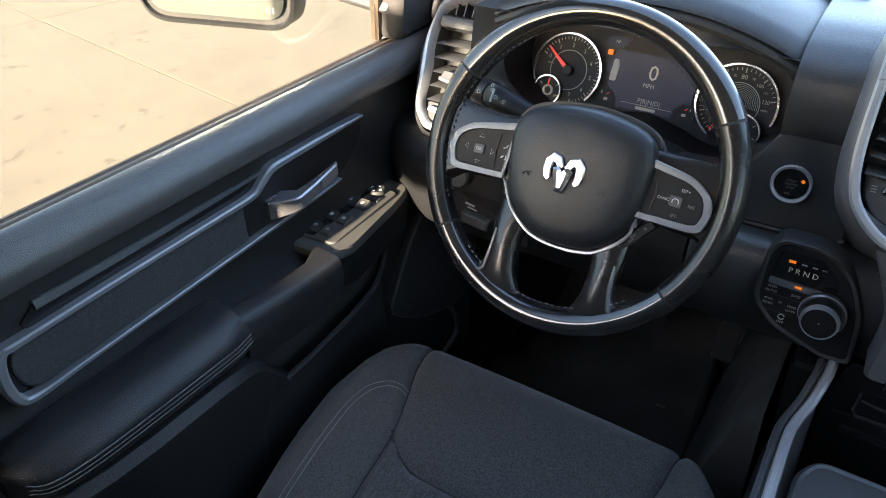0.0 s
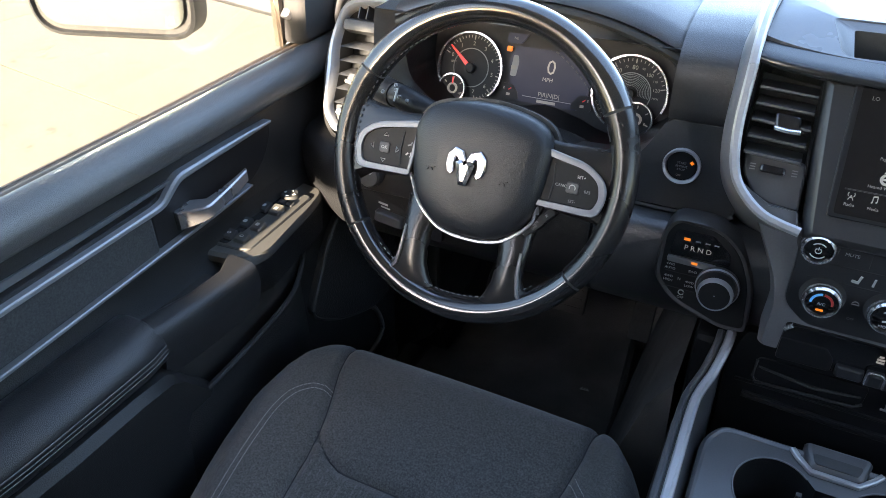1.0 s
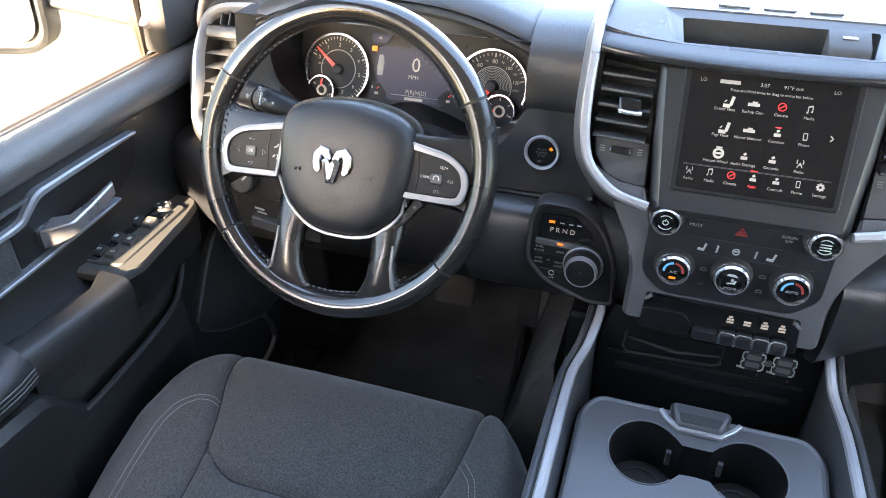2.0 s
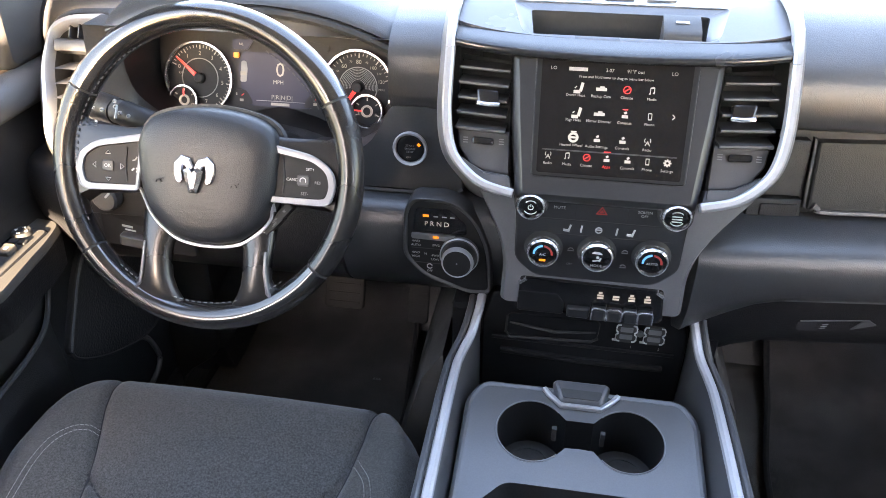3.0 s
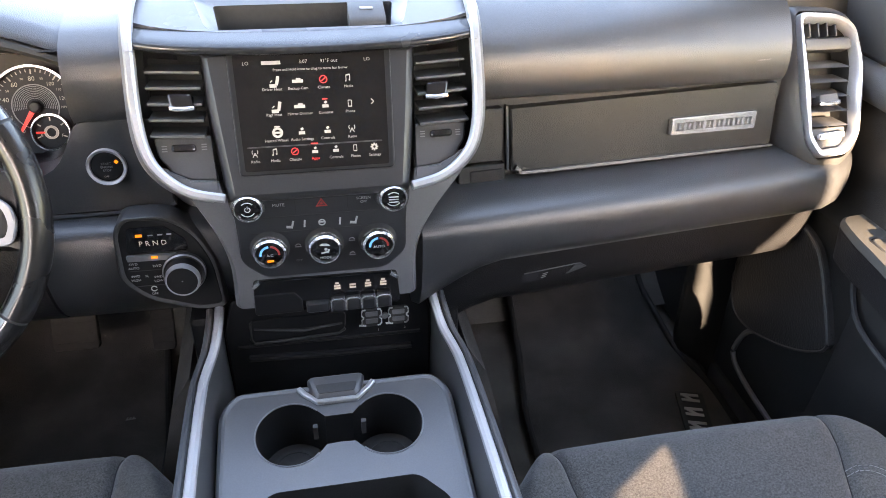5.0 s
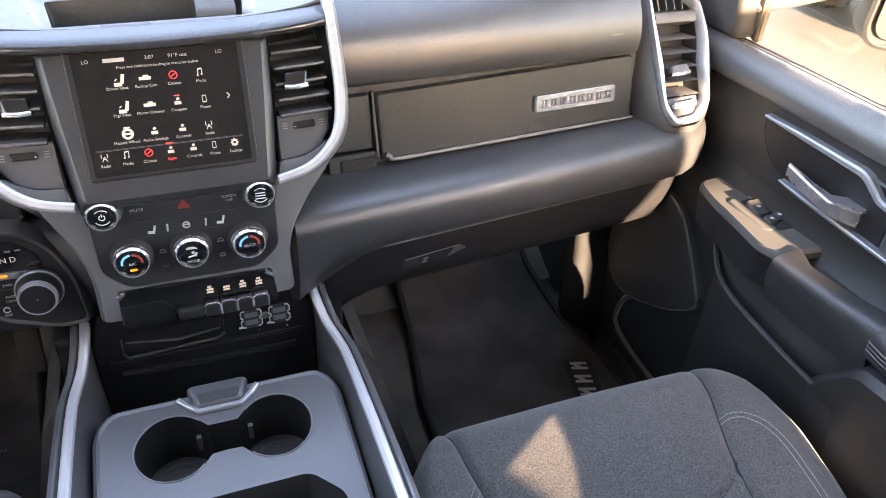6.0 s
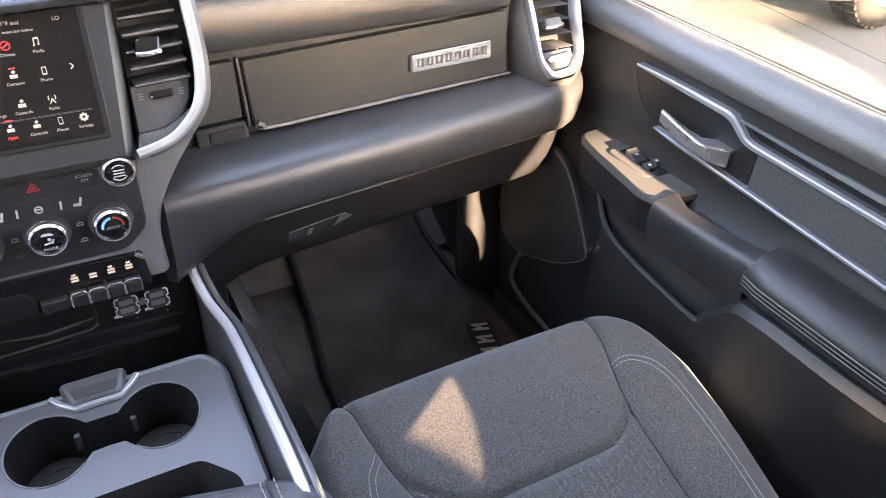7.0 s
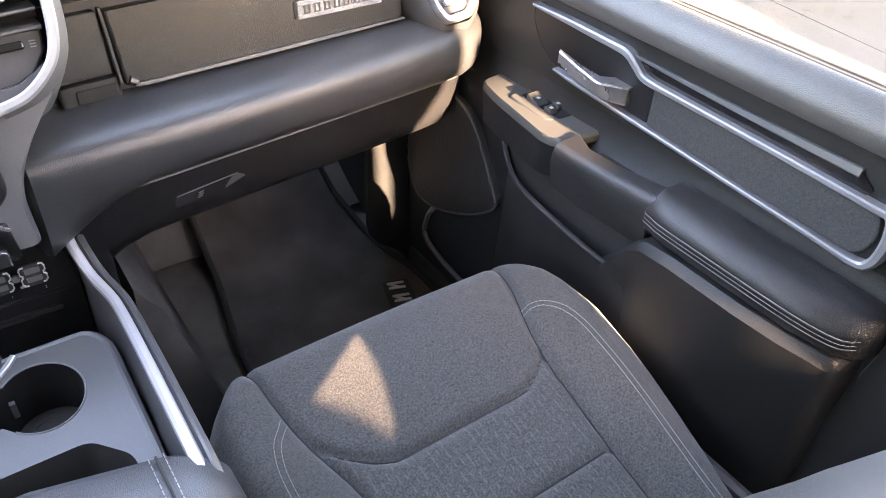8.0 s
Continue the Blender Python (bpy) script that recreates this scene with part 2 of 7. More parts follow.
def part(name, bm, mat, parent=None, label="", smooth=40):
    """Links a bmesh, given in world metres, as one mesh object under a thing or a part."""
    bmesh.ops.remove_doubles(bm, verts=bm.verts, dist=1e-6)
    bmesh.ops.recalc_face_normals(bm, faces=bm.faces)
    lo = Vector([min(v.co[i] for v in bm.verts) for i in range(3)])
    hi = Vector([max(v.co[i] for v in bm.verts) for i in range(3)])
    mid = (lo + hi) / 2
    for v in bm.verts:
        v.co -= mid
    for f in bm.faces:
        f.smooth = smooth > 0
    if smooth > 0:
        for e in bm.edges:
            if len(e.link_faces) != 2:
                e.smooth = False
                continue
            a, areas = e.calc_face_angle(0), [f.calc_area() for f in e.link_faces]
            flat = max(len(f.verts) for f in e.link_faces) > 8 or max(areas) > 40 * min(areas)
            e.smooth = a < radians(9 if flat else smooth)
    me = bpy.data.meshes.new(name)
    bm.to_mesh(me)
    bm.free()
    for m in mat if isinstance(mat, (list, tuple)) else [mat]:
        me.materials.append(m)
    ob = new(name, me)
    if parent:
        ob.parent = parent
        ob.location = mid - BASE[parent.name]
    else:
        ob.location = mid
    BASE[ob.name] = mid
    if label:
        ob["label"] = label
    return ob


def structure(name, bm, mat, label, category, smooth=40):
    return tagged(part(name, bm, mat, None, "", smooth), label, category, "", "structure")


def plane_frame(o, right, up):
    """Maps (u, v, w) to the world: w stands off the plane."""
    o, right, up = Vector(o), Vector(right).normalized(), Vector(up).normalized()
    out = right.cross(up)
    return lambda u, v, w=0.0: o + right * u + up * v + out * w


def loft(rings, caps=True, closed=True):
    bm = bmesh.new()
    rows = [[bm.verts.new(p) for p in ring] for ring in rings]
    n = len(rows[0])
    for a, b in zip(rows, rows[1:]):
        for i in range(n if closed else n - 1):
            j = (i + 1) % n
            bm.faces.new((a[i], a[j], b[j], b[i]))
    if caps and closed:
        bm.faces.new(rows[0])
        bm.faces.new(rows[-1][::-1])
    return bm


def join(*parts_):
    bm = bmesh.new()
    for p in parts_:
        me = bpy.data.meshes.new("join")
        p.to_mesh(me)
        p.free()
        bm.from_mesh(me)
        bpy.data.meshes.remove(me)
    return bm


def rounded(points, r, n=5):
    """A closed outline with its corners rounded; r is one radius or one for each corner."""
    out, k = [], len(points)
    for i in range(k):
        p, a, b = Vector(points[i]), Vector(points[i - 1]), Vector(points[(i + 1) % k])
        rad = r[i] if isinstance(r, (list, tuple)) else r
        da, db = (a - p), (b - p)
        rad = min(rad, da.length * 0.48, db.length * 0.48)
        if rad < 1e-5:
            out.append(tuple(p))
            continue
        s, e = p + da.normalized() * rad, p + db.normalized() * rad
        for j in range(n + 1):
            t = j / n
            out.append(tuple(s * (1 - t) ** 2 + p * 2 * t * (1 - t) + e * t * t))
    return out


def spline(points, n=8, closed=False):
    """A smooth line through the points (Catmull-Rom)."""
    P = [Vector(p) for p in points]
    out, k = [], len(P)
    for i in range(k if closed else k - 1):
        p0, p1, p2, p3 = (P[i - 1], P[i], P[(i + 1) % k], P[(i + 2) % k]) if closed else (P[max(i - 1, 0)], P[i], P[i + 1], P[min(i + 2, k - 1)])
        for j in range(n):
            t = j / n
            out.append(0.5 * (2 * p1 + (p2 - p0) * t + (2 * p0 - 5 * p1 + 4 * p2 - p3) * t * t + (3 * p1 - p0 - 3 * p2 + p3) * t ** 3))
    if not closed:
        out.append(P[-1])
    return out


def inset(points, d):
    c = sum((Vector(p) for p in points), Vector((0,) * len(points[0]))) / len(points)
    return [tuple(Vector(p) - (Vector(p) - c).normalized() * d) for p in points]


def slab(outline, fr, w0, w1, edge=0.0):
    """A plate with that outline between two heights over a plane, its upper edge softened."""
    rings = [[fr(u, v, w0) for u, v in outline]]
    if edge:
        rings += [[fr(u, v, w1 - edge) for u, v in outline], [fr(u, v, w1 - edge * 0.3) for u, v in inset(outline, edge * 0.3)], [fr(u, v, w1) for u, v in inset(outline, edge)]]
    else:
        rings += [[fr(u, v, w1) for u, v in outline]]
    return loft(rings)


def holed(outer, holes, fr, w0, w1, edge=0.0):
    """A plate with openings right through it."""
    bm = bmesh.new()
    loops = []
    for line in (outer, *holes):
        vs = [bm.verts.new(fr(u, v, w1)) for u, v in line]
        loops.append(vs)
        for a, b in zip(vs, vs[1:] + vs[:1]):
            bm.edges.new((a, b))
    bmesh.ops.triangle_fill(bm, use_beauty=True, edges=bm.edges[:])
    for line, vs in zip((outer, *holes), loops):
        low = [bm.verts.new(fr(u, v, w0)) for u, v in line]
        for i in range(len(vs)):
            j = (i + 1) % len(vs)
            bm.faces.new((vs[i], vs[j], low[j], low[i]))
    return bm


def box(x0, x1, y0, y1, z0, z1, bevel=0.004, segs=2):
    bm = bmesh.new()
    bmesh.ops.create_cube(bm, size=1)
    for v in bm.verts:
        v.co = Vector(((x0 + x1) / 2 + v.co.x * (x1 - x0), (y0 + y1) / 2 + v.co.y * (y1 - y0), (z0 + z1) / 2 + v.co.z * (z1 - z0)))
    if bevel:
        bmesh.ops.bevel(bm, geom=bm.edges[:], offset=bevel, segments=segs, affect="EDGES", profile=0.5)
    return bm


def tube(points, r, segs=10, closed=False, flat=1.0, up=(0, 0, 1)):
    """A round or flattened bar along a line; r may change along it."""
    P = [Vector(p) for p in points]
    rings = []
    for i, p in enumerate(P):
        if closed:
            d = P[(i + 1) % len(P)] - P[i - 1]
        else:
            d = P[min(i + 1, len(P) - 1)] - P[max(i - 1, 0)]
        d.normalize()
        s = d.cross(Vector(up))
        s = s.normalized() if s.length > 1e-4 else d.orthogonal().normalized()
        t = s.cross(d)
        rad = r[i] if isinstance(r, (list, tuple)) else r
        rings.append([p + s * math.cos(a) * rad + t * math.sin(a) * rad * flat for a in [2 * math.pi * k / segs for k in range(segs)]])
    if closed:
        rings.append(rings[0])
    return loft(rings, caps=not closed)


def ribbon(points, up, width, height, edge=0.25):
    """A bar of rounded rectangular section along a line; up is the way it faces, or one way for each point."""
    P = [Vector(p) for p in points]
    rings = []
    for i, p in enumerate(P):
        d = (P[min(i + 1, len(P) - 1)] - P[max(i - 1, 0)]).normalized()
        f = Vector(up[i] if isinstance(up, list) else up)
        s = d.cross(f).normalized()
        f = s.cross(d).normalized()
        a, h = (width[i] if isinstance(width, list) else width) / 2, height
        e = min(a, h) * edge
        rings.append([p + s * x + f * y for x, y in ((-a, 0), (-a, h - e), (-a + e, h), (a - e, h), (a, h - e), (a, 0))])
    return loft(rings)


def lathe(profile, fr, segs=32):
    """Turns (radius, height) round the origin of a plane."""
    return loft([[fr(r * math.cos(2 * math.pi * k / segs), r * math.sin(2 * math.pi * k / segs), h) for k in range(segs)] for r, h in profile])


def circle(cx, cy, r, n=32, a0=0.0, a1=360.0):
    k = n if a1 - a0 >= 360 else n + 1
    return [(cx + r * math.cos(radians(a0 + (a1 - a0) * i / n)), cy + r * math.sin(radians(a0 + (a1 - a0) * i / n))) for i in range(k)]


def arc_band(fr, cx, cy, r0, r1, a0, a1, w0, w1, n=24):
    """A flat curved band over a plane."""
    if a1 - a0 >= 360:
        return loft([[fr(u, v, w) for u, v in circle(cx, cy, r, 48)] for r, w in ((r0, w0), (r0, w1), (r1, w1), (r1, w0), (r0, w0))], caps=False)
    return slab(circle(cx, cy, r1, n, a0, a1) + circle(cx, cy, r0, n, a0, a1)[::-1], fr, w0, w1)


def bar(fr, u0, v0, u1, v1, w0, w1, thick):
    """A thin straight mark from one point of a plane to another."""
    d = Vector((u1 - u0, v1 - v0)).normalized() * thick / 2
    n = Vector((-d.y, d.x))
    return slab([(u0 + n.x, v0 + n.y), (u1 + n.x, v1 + n.y), (u1 - n.x, v1 - n.y), (u0 - n.x, v0 - n.y)], fr, w0, w1)


def words(name, text, fr, u, v, w, size, mat, parent, label="", align="CENTER", turn=0.0):
    """Letters lying on a plane, centred on (u, v)."""
    cu = bpy.data.curves.new(name, "FONT")
    cu.body, cu.size, cu.align_x, cu.align_y, cu.resolution_u = text, size, align, "CENTER", 2
    tmp = bpy.data.objects.new(name, cu)
    me = bpy.data.meshes.new_from_object(tmp)
    bm = bmesh.new()
    bm.from_mesh(me)
    bpy.data.objects.remove(tmp)
    bpy.data.meshes.remove(me)
    c, s = math.cos(radians(turn)), math.sin(radians(turn))
    for p in bm.verts:
        x, y = p.co.x, p.co.y
        p.co = fr(u + x * c - y * s, v + x * s + y * c, w)
    return part(name, bm, mat, parent, label, 0)


def stitches(line, out, mat, parent, length=0.005, gap=0.0025, thick=0.0011, label=""):
    """A row of threads along a line on a surface."""
    P = [Vector(p) for p in line]
    acc, step = 0.0, length + gap
    bm = bmesh.new()
    for a, b in zip(P, P[1:]):
        d = b - a
        ln = d.length
        if ln < 1e-6:
            continue
        d /= ln
        while acc < ln:
            p = a + d * acc
            q = p + d * length
            s = d.cross(Vector(out)).normalized() * thick / 2
            f = Vector(out).normalized() * thick * 0.7
            vs = [bm.verts.new(c) for c in (p - s, p + s, q + s, q - s, p - s * 0.5 + f, p + s * 0.5 + f, q + s * 0.5 + f, q - s * 0.5 + f)]
            for k in ((4, 5, 6, 7), (0, 1, 5, 4), (1, 2, 6, 5), (2, 3, 7, 6), (3, 0, 4, 7)):
                bm.faces.new([vs[i] for i in k])
            acc += step
        acc -= ln
    return part("stitching", bm, mat, parent, label, 0)


# ---- outside ----
GROUND = -0.60
bm = bmesh.new()
bmesh.ops.create_grid(bm, x_segments=8, y_segments=8, size=400)
for v in bm.verts:
    v.co.z = GROUND - 0.012
structure("ground", bm, JOINT, "dirt-filled joints and ground under the concrete yard", "ground")
PAVE = thing("pavement", (0, 0, GROUND), "sunlit cream concrete yard cast in large slabs with dark joints, coloured darker for shade on the right", "pavement", "", "structure")
SIZE, TURN = 3.66, radians(-8.5)


def slab_mesh():
    bm = bmesh.new()
    h = SIZE / 2 - 0.004
    ring = rounded([(-h, -h), (h, -h), (h, h), (-h, h)], 0.02, 2)
    fr = plane_frame((0, 0, 0), (1, 0, 0), (0, 1, 0))
    bm.free()
    return slab(ring, fr, -0.10, 0.0, 0.002)


first = {}
for i in range(-6, 8):
    for j in range(-5, 7):
        cx, cy = -6.14 + SIZE * (i + 0.5), 2.40 + SIZE * (j + 0.5)
        dx, dy = cx + 6.14, cy - 2.40
        at = Vector((-6.14 + dx * math.cos(TURN) - dy * math.sin(TURN), 2.40 + dx * math.sin(TURN) + dy * math.cos(TURN), -0.05))
        # slabs far to the right get the colour with shade in it
        kind_ = SHADEDSLAB if at.x > 2.5 else SLAB
        if kind_.name not in first:
            first[kind_.name] = ob = part("slab", slab_mesh(), kind_, PAVE, "", 0)
        else:
            ob = new("slab", first[kind_.name].data)
            ob.parent = PAVE
        ob.location, ob.rotation_euler = at, (0, 0, TURN)

# ---- shell of the cab ----
# floor with the toe board rising to the firewall
prof = [(-2.2, 0.0), (0.42, -0.005), (0.55, 0.02), (0.70, 0.12), (0.82, 0.28), (0.86, 0.42), (0.86, 0.90)]
line = spline([(0, y, z) for y, z in prof], 5)
bm = loft([[Vector((x, p.y, p.z)) for p in line] + [Vector((x, 1.0, 0.9)), Vector((x, 1.0, -0.1)), Vector((x, -2.2, -0.1))] for x in [-0.99, -0.5, 0, 0.5, 0.99]])
structure("floor", bm, CARPET, "black carpeted cab floor rising to the firewall", "floor")


# window pillars and roof rails on both sides, back wall cut to mask the sun
def pillar(name, lines, thick, label):
    """A post between two lines of (side, y, z), given from bottom to top."""
    a, b = lines
    rings = []
    for (x0, y0, z0), (x1, y1, z1) in zip(a, b):
        k = -1 if x0 < 0 else 1
        rings.append([Vector((x0, y0, z0)), Vector((x1, y1, z1)), Vector((x1 - k * thick, y1, z1)), Vector((x0 - k * thick, y0, z0))])
    return structure(name, loft(rings), PILLAR, label, "pillar")


lean = lambda z: 0.965 - 0.30 * max(0, z - 0.78)
for side in (-1, 1):
    pillar("front_pillar", ([(side * lean(z), y, z) for y, z in ((0.30, 0.74), (0.22, 0.84), (0.06, 1.06), (-0.14, 1.24), (-0.36, 1.37))],
                            [(side * lean(z), y, z) for y, z in ((1.00, 0.74), (0.86, 0.92), (0.42, 1.14), (0.04, 1.33), (-0.18, 1.45))]), 0.05, "dark cloth-covered windscreen pillar")
    pillar("middle_pillar", ([(side * lean(z), y, z) for y, z in ((-0.76, 0.02), (-0.77, 0.80), (-0.80, 1.37))], [(side * lean(z), y, z) for y, z in ((-1.02, 0.02), (-1.0, 0.80), (-0.98, 1.37))]), 0.05, "dark cloth-covered door pillar")
    pillar("roof_rail", ([(side * lean(1.36), y, 1.36) for y in (-0.18, -0.8, -2.10)], [(side * lean(1.47), y, 1.47) for y in (-0.18, -0.8, -2.10)]), 0.06, "dark roof rail over the side windows")
    # rear quarter set outward so the masked sun strips clear it
    pillar("rear_quarter", ([(side * (lean(z) + 0.035), y, z) for y, z in ((-1.78, 0.74), (-1.70, 1.38))], [(side * (lean(z) + 0.035), y, z) for y, z in ((-2.12, 0.74), (-2.10, 1.38))]), 0.006, "plain dark rear side of the cab")
    bm = loft([[Vector((side * x, y, z)) for x, z in ((0.93, -0.25), (1.0, -0.25), (1.0, 0.80), (0.93, 0.80))] for y in (-2.15, -1.0)])
    structure("rear_door_skin", bm, PLASTIC, "plain dark lower side of the rear cab", "wall")
    bm = loft([[Vector((side * x, y, z)) for x, z in ((0.95, -0.25), (1.01, -0.25), (1.02, 0.3), (1.0, 0.69), (0.95, 0.69))] for y in (-1.0, 0.2, 1.0)])
    structure("door_skin", bm, PAINT, "grey painted outer side of the cab", "wall")
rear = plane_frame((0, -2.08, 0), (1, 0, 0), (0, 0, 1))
# unseen wall, cut so that sun reaches only chosen spots ahead
sun_mask = (
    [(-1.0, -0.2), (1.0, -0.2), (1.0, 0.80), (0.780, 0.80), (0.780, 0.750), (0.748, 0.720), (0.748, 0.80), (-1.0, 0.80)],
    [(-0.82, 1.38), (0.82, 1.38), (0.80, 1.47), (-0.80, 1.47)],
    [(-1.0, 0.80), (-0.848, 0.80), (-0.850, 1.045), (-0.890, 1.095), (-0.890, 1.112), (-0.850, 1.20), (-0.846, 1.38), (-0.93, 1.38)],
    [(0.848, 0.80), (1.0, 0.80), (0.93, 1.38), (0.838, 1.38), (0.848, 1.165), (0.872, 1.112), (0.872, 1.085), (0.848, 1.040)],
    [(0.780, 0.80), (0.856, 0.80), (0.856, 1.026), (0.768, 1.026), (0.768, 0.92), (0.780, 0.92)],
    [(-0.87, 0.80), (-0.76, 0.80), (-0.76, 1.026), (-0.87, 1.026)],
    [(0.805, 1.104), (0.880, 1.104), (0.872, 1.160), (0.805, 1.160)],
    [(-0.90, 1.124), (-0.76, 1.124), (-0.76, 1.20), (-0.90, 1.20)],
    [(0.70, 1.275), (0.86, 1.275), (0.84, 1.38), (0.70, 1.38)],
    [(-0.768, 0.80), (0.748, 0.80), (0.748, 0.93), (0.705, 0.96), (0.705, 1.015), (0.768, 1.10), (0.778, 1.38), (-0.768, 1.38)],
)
structure("sun_mask_wall", join(*[slab(p, rear, -0.03, 0.03) for p in sun_mask]), PLASTIC, "unseen back wall of the cab, its openings cut to shape the sun patches", "wall")
bm = loft([[Vector((x, y, 1.508 + dz + 0.035 * (1 - (x / 0.86) ** 2))) for x in np.linspace(-0.86, 0.86, 9)] + [Vector((x, y, 1.530 + dz + 0.035 * (1 - (x / 0.86) ** 2))) for x in np.linspace(0.86, -0.86, 9)] for y, dz in ((-2.16, 0.0), (-1.2, 0.03), (-0.4, 0.03), (-0.16, 0.012))])
structure("roof_skin", bm, PAINT, "grey painted roof of the cab", "roof")
# unseen panes added to weaken the sun patches, the right one more
for side, nm in ((-1, "sun_dimming_pane_1"), (1, "sun_dimming_pane_2")):
    bm = slab([(side * 0.69, 0.71), (side * 0.90, 0.71), (side * 0.90, 1.40), (side * 0.69, 1.40)], plane_frame((0, -2.13, 0), (1, 0, 0), (0, 0, 1)), -0.003, 0.003)
    structure(nm, bm, PRIVACY if side > 0 else CLEAR, "unseen glass added to weaken the sun through the rear openings", "window")
# roof
bm = loft([[Vector((x * k, y, z + 0.04 * (1 - (x / 0.82) ** 2))) for x in np.linspace(-0.82, 0.82, 9)] + [Vector((x * k, y, z + 0.10)) for x in np.linspace(0.82, -0.82, 9)] for y, z, k in ((-2.12, 1.40, 1.0), (-1.2, 1.43, 1.0), (-0.4, 1.43, 1.0), (-0.16, 1.41, 1.0))])
structure("ceiling", bm, WOOL, "light grey cloth headliner", "ceiling")
# windscreen header is the front edge of the roof; the glass runs down to the cowl
fr = plane_frame((0, 0.86, 0.93), (1, 0, 0), (0, -1.03, 0.52))
bm = slab([(-0.86, 0), (0.86, 0), (0.76, 1.14), (-0.76, 1.14)], fr, 0, 0.004)
ob = structure("windscreen", bm, CLEAR, "clear raked windscreen", "window", 0)
ob.visible_shadow = False
# bonnet seen by the windscreen and by reflections
bm = loft([[Vector((x, y, z - 0.06 * (x / 0.9) ** 2)) for x in np.linspace(-0.92, 0.92, 9)] + [Vector((0.92, y, 0.1)), Vector((-0.92, y, 0.1))] for y, z in ((0.95, 0.90), (1.4, 0.93), (2.1, 0.86), (2.3, 0.6))])
structure("bonnet", bm, PAINT, "grey painted bonnet in front of the windscreen", "car body")

# side windows
for side, name in ((-1, "window_1"), (1, "window_2")):
    win = thing(name, (side * 0.93, -0.35, 0.80), "closed door window tinted to dim the bright yard, in a worn beige seal", "window", "", "structure")
    fr = (lambda s: (lambda u, v, w=0.0: Vector((s * (0.938 - w - max(0, v - 0.78) * 0.30), u, v))))(side)
    ob = part("pane", slab(rounded([(0.17, 0.76), (-0.82, 0.76), (-0.80, 1.35), (-0.35, 1.38), (-0.10, 1.22)], 0.03), fr, 0, 0.004), GLASS, win, "", 0)
    ob.visible_shadow = False
    for x, z, w, h in ((0.922, 0.7700, 0.009, 0.005), (0.937, 0.7670, 0.008, 0.006)):
        part("seal", ribbon([(side * x, y, z) for y in np.linspace(0.20, -0.78, 12)], (0, 0, 1), w, h, 0.5), WEATHER, win)
    part("glass_run", ribbon([(side * (0.945 - 0.30 * max(0, z - 0.78)), 0.155 - (z - 0.78) * 0.35, z) for z in np.linspace(0.78, 1.2, 6)], (-side, 0, 0), 0.022, 0.012, 0.4), WEATHER, win)
    sail = slab(rounded([(0.155, 0.775), (0.36, 0.78), (0.36, 1.02), (0.07, 1.10)], 0.02), (lambda s: (lambda u, v, w=0.0: Vector((s * (0.945 - w - max(0, v - 0.78) * 0.28), u, v))))(side), 0, 0.05, 0.012)
    structure("window_corner_cover", sail, PILLAR, "dark moulded cover in the front corner of the window", "trim")


def side_mirror(side):
    m = thing("side_mirror", (side * 1.05, 0.15, 0.80), "black-housed side mirror on a grey arm outside the door", "mirror", "side mirrors")
    c = Vector((-1.205, 0.062, 0.904)) if side < 0 else Vector((1.249, 0.037, 0.877))
    # left pane turned to the driver, right one aimed by the seat's sun patch
    face_ = Vector((0.41, -0.90, 0.0)) if side < 0 else Vector((-0.745, -1.327, -0.298))
    face_.normalize()
    across = Vector((0, 0, 1)).cross(face_).normalized()
    fr = plane_frame(c, across, face_.cross(across))
    o = rounded([(-0.135, -0.108), (0.125, -0.122), (0.14, 0.20), (-0.14, 0.20)] if side < 0 else [(-0.135, -0.115), (0.125, -0.115), (0.14, 0.20), (-0.14, 0.20)], 0.045, 6)
    part("housing", loft([[fr(u, v, 0.0) for u, v in o], [fr(u, v, 0.008) for u, v in inset(o, -0.003)], [fr(u, v, 0.004) for u, v in inset(o, -0.010)], [fr(u, v, -0.05) for u, v in inset(o, -0.014)], [fr(u, v, -0.11) for u, v in inset(o, 0.025)]]), PLASTIC, m)
    part("mirror_glass", slab(inset(o, 0.012), fr, 0.006, 0.0075), MIRROR, m, "mirror pane reflecting pale daylight")
    s = -side
    for k in range(3):
        part("heater_mark", bar(fr, s * 0.085 + 0.006 * k, -0.098, s * 0.085 + 0.006 * k, -0.088, 0.0075, 0.0079, 0.002), FAINT, m)
    part("arm", slab(rounded([(-0.11, -0.03), (0.12, -0.03), (0.12, 0.05), (-0.11, 0.05)], 0.012), plane_frame((side * 1.02, 0.155, 0.862), (1, 0, side * 0.10), (0, 0.5, 0.85)), -0.02, 0.012, 0.006), PAINT, m, "grey painted mirror arm")
    part("arm_seam", tube([(side * 0.93, 0.150, 0.845), (side * 1.10, 0.150, 0.862)], 0.003, 6), PLASTIC, m)
    return m


for side in (-1, 1):
    side_mirror(side)


